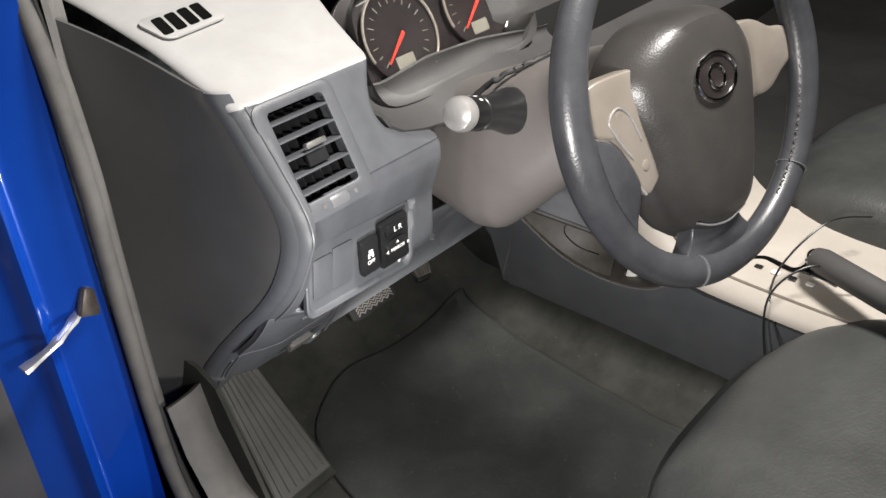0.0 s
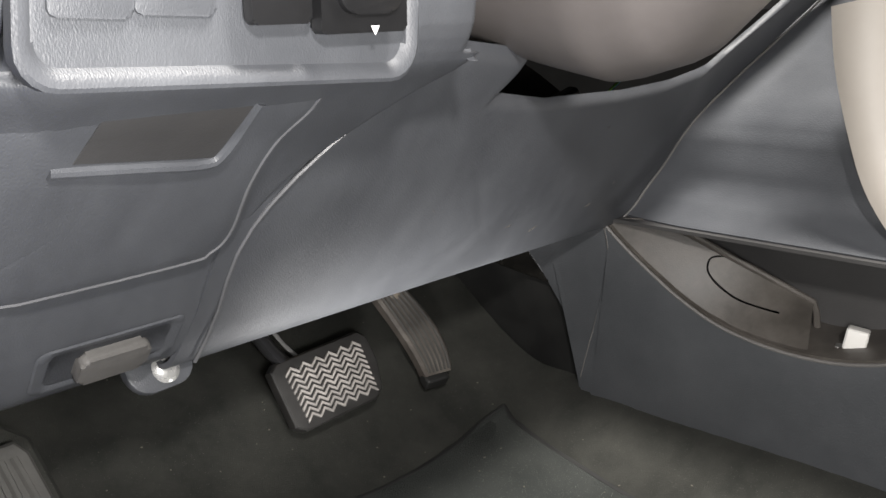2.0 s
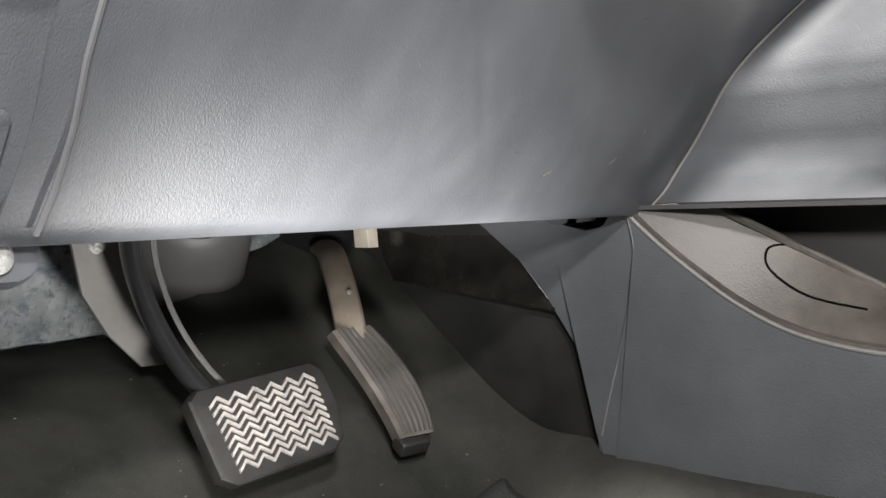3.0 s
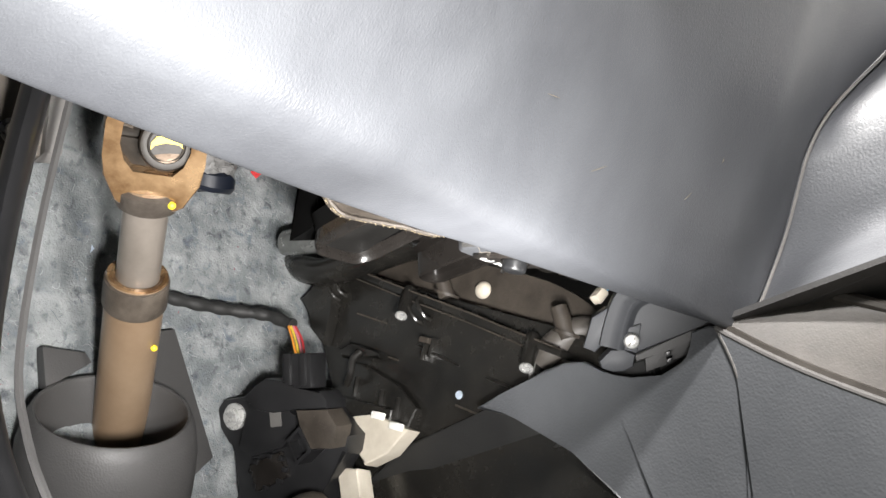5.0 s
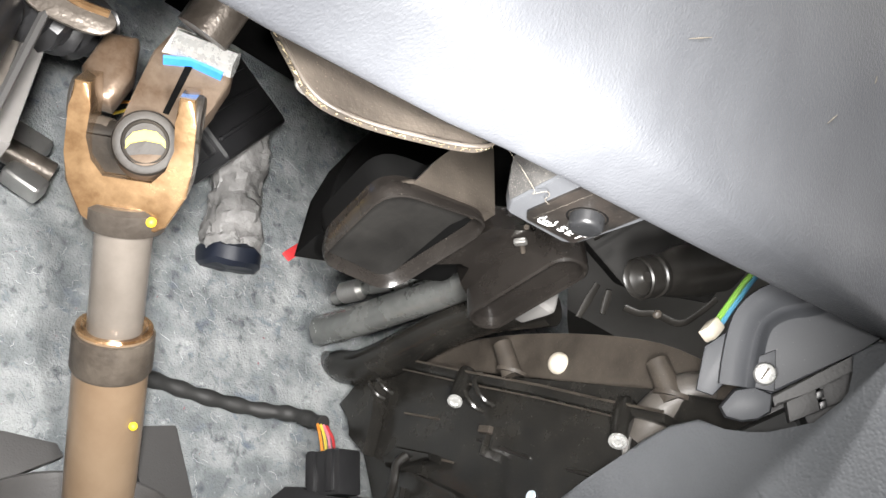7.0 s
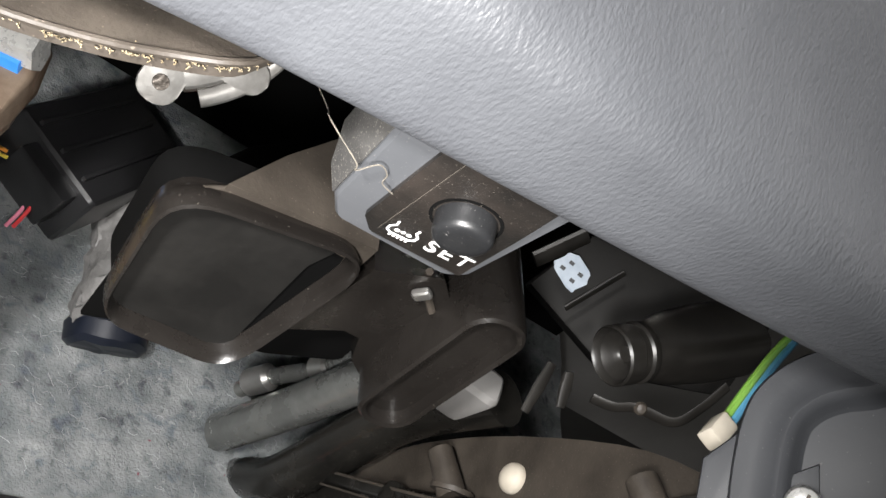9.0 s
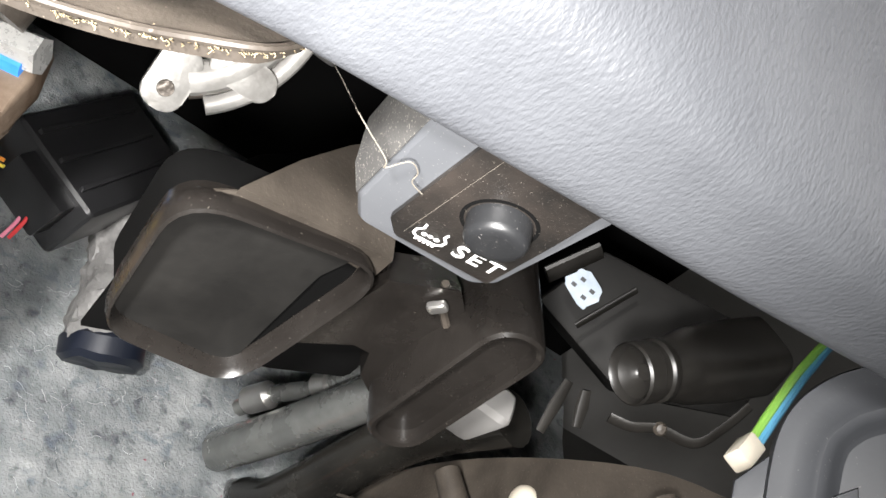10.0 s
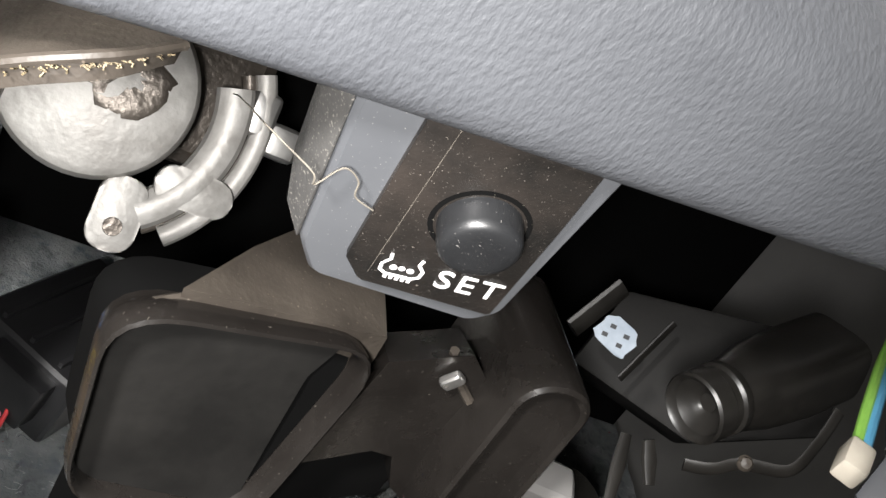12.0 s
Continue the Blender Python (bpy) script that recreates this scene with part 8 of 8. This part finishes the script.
def outline_mm(pts, r=0.0):
    """A closed outline from millimetres, with its corners rounded by r."""
    out = []
    for i, b in enumerate(pts):
        b = Vector((*b, 0))
        a, c = Vector((*pts[i - 1], 0)), Vector((*pts[(i + 1) % len(pts)], 0))
        if not r:
            out.append((b.x / 1000, b.y / 1000))
            continue
        p, q = b + (a - b).normalized() * r, b + (c - b).normalized() * r
        for k in range(5):
            f = k / 4
            w = (1 - f) ** 2 * p + 2 * f * (1 - f) * b + f * f * q
            out.append((w.x / 1000, w.y / 1000))
    return out


bm = bmesh.new()
rows = []
for pts, r, z in (([(-22.6, 24), (-22.6, -12.0), (-19.0, -20.6), (7.8, -23.8), (12.4, -20.4), (16.0, 24)], 1.8, -0.016),
                  ([(-22.6, 24), (-22.4, -12.4), (-18.4, -20.8), (7.8, -23.7), (11.9, -20.0), (15.4, 24)], 1.8, -0.0050),
                  ([(-20.2, 24), (-20.4, -13.6), (-17.4, -20.4), (7.6, -23.2), (11.3, -19.6), (14.8, 24)], 1.6, -0.0009),
                  ([(-19.4, 24), (-19.6, -13.8), (-16.8, -19.8), (7.4, -22.6), (10.8, -19.2), (14.2, 24)], 1.4, -0.0002),
                  ([(-12.3, 24), (-14.5, -13.0), (-11.3, -17.7), (9.1, -19.2), (10.2, 2.0), (10.6, 24)], 0.5, 0.0000)):
    rows.append([bm.verts.new(TX @ Vector((x, y, z))) for x, y in outline_mm(pts, r)])
ring_faces(bm, rows)
part("housing", bm, HOUSING, switch, "smooth blue grey housing")
bm = bmesh.new()
side_ = [TX @ Vector(p) for p in ((-0.02035, 0.024, -0.0006), (-0.02055, -0.0130, -0.0006), (-0.02270, -0.0118, -0.0052), (-0.02290, -0.0120, -0.0150), (-0.02290, 0.024, -0.0150), (-0.02290, 0.024, -0.0052))]
shift = TX.to_3x3() @ Vector((-0.0004, 0, 0.0002))
low = [bm.verts.new(p + shift * 0.4) for p in side_]
high = [bm.verts.new(p + shift) for p in side_]
for quad in ((0, 1, 2, 5), (5, 2, 3, 4)):
    bm.faces.new([high[i] for i in quad])
    bm.faces.new([low[i] for i in reversed(quad)])
for i in range(6):
    j = (i + 1) % 6
    bm.faces.new((low[i], low[j], high[j], high[i]))
part("dusty_side", bm, DUSTY_SIDE, switch, "side of the housing grey with dust")
bm = bmesh.new()
prism(bm, outline_mm([(-11.9, 24), (-14.0, -12.9), (-11.0, -17.3), (9.0, -18.6), (9.9, 2.0), (10.3, 24)], 0.4), 0.0010, TX @ Matrix.Translation((0, 0, 0.0001)), 0.0003)
face = part("face_plate", bm, PLATE, switch, "dusty black face plate")
bm = bmesh.new()
tube(bm, [TX @ Vector((-0.0103, -0.0150, 0.0011)), TX @ Vector((-0.0078, 0.022, 0.0011))], 0.00003, 5)
part("mould_line", bm, THREAD, face, "fine pale mould line")
bm = bmesh.new()
lathe(bm, [(0.0067, 0.0002), (0.0067, 0.00115), (0.0060, 0.0012), (0.0060, 0.0006), (0.0, 0.0006)], 36, TX)
part("button_well", bm, SHADE_BLACK, face, "dark gap round the button")
bm = bmesh.new()
lathe(bm, [(0.0056, 0.0), (0.0055, 0.0042), (0.0053, 0.0049), (0.0049, 0.0054), (0.0043, 0.0057), (0.0030, 0.0058), (0.0, 0.00575)], 48, TX)
part("button", bm, BUTTON, switch, "round black push button")

# printed SET and the tyre mark
PXL = TX @ Matrix.Translation((0, 0, 0.00120))
letters("SET", 0.0056, PXL @ Matrix.Translation((0.0036, -0.0130, 0)), PRINT, face, depth=0.00006, bold=0.00003, spread=1.18)
bm = bmesh.new()
horse = [(-0.0022, 0.0026), (-0.0020, 0.0015), (-0.0029, 0.0002), (-0.0028, -0.0012), (-0.0019, -0.0019), (0.0019, -0.0019), (0.0028, -0.0012), (0.0029, 0.0002), (0.0020, 0.0015), (0.0022, 0.0026)]
tube(bm, [PXL @ Vector((x - 0.0062, y - 0.0125, 0.0)) for x, y in horse], 0.00027, 6, 0.4)
part("tyre_mark", bm, PRINT, face, "white tyre pressure mark")
bm = bmesh.new()
for k in (-1, 0, 1):
    q = PXL @ Matrix.Translation((-0.0062 + 0.0012 * k, -0.0126, 0))
    lathe(bm, [(0.0, 0.0001), (0.00055 if k else 0.00035, 0.0001), (0.0005, 0.0), (0.0, 0.0)], 10, q)
part("three_dots", bm, PRINT, face)
for k in range(5):
    bm = bmesh.new()
    box(bm, (0.0005, 0.0009, 0.0001), PXL @ Matrix.Translation((-0.0079 + 0.00085 * k, -0.0149, 0)))
    part("tread_tick", bm, PRINT, face)
thread = thing("lint_thread", "thin pale lint thread caught on the switch housing", "thread")
bm = bmesh.new()
strand = [(0.0240, 0.310, 0.3390), (0.0225, 0.303, 0.3200), (0.0240, 0.2995, 0.3060), (0.0225, 0.2965, 0.2985), (0.0250, 0.2965, 0.2950), (0.0290, 0.2975, 0.2925), (0.0300, 0.2990, 0.2930), (0.0320, 0.2955, 0.2925), (0.0345, 0.2965, 0.2930), (0.0355, 0.2990, 0.2940), (0.0385, 0.3000, 0.2945)]
tube(bm, catmull(strand, 70), 0.00013, 5)
part("strand", bm, THREAD, thread)

# loose dust on the face plate
bm = bmesh.new()
rng = random.Random(8)
for _ in range(60):
    x, y = rng.uniform(-0.0115, 0.0095), rng.uniform(-0.0165, 0.020)
    a, ln = rng.uniform(0, 6.3), rng.choice((0.00004, 0.00006, 0.00009, 0.00025))
    q = TX @ Vector((x, y, 0.00125))
    d = TX.to_3x3() @ Vector((math.cos(a), math.sin(a), 0))
    tube(bm, [q - d * ln, q + d * ln], 0.000024, 4)
tagged(part("dust_specks", bm, THREAD), "pale dust specks and fibres on the switch face", "dust", kind="stuff")

# ---- garage round the car ----
bm = bmesh.new()
box(bm, (14, 14, 0.1), pose(0, 0, -0.40))
tagged(part("ground", bm, CONCRETE), "dark concrete garage floor", "floor", kind="structure")
for name, size, at in (("wall_west", (0.1, 14, 4), (-6, 0, 1.6)), ("wall_east", (0.1, 14, 4), (6, 0, 1.6)), ("wall_north", (14, 0.1, 4), (0, 6, 1.6)), ("wall_south", (14, 0.1, 4), (0, -6, 1.6)), ("ceiling", (14, 14, 0.1), (0, 0, 3.6))):
    bm = bmesh.new()
    box(bm, size, pose(*at))
    tagged(part(name, bm, WALL), "dim painted garage " + name.split("_")[0], "wall", kind="structure")
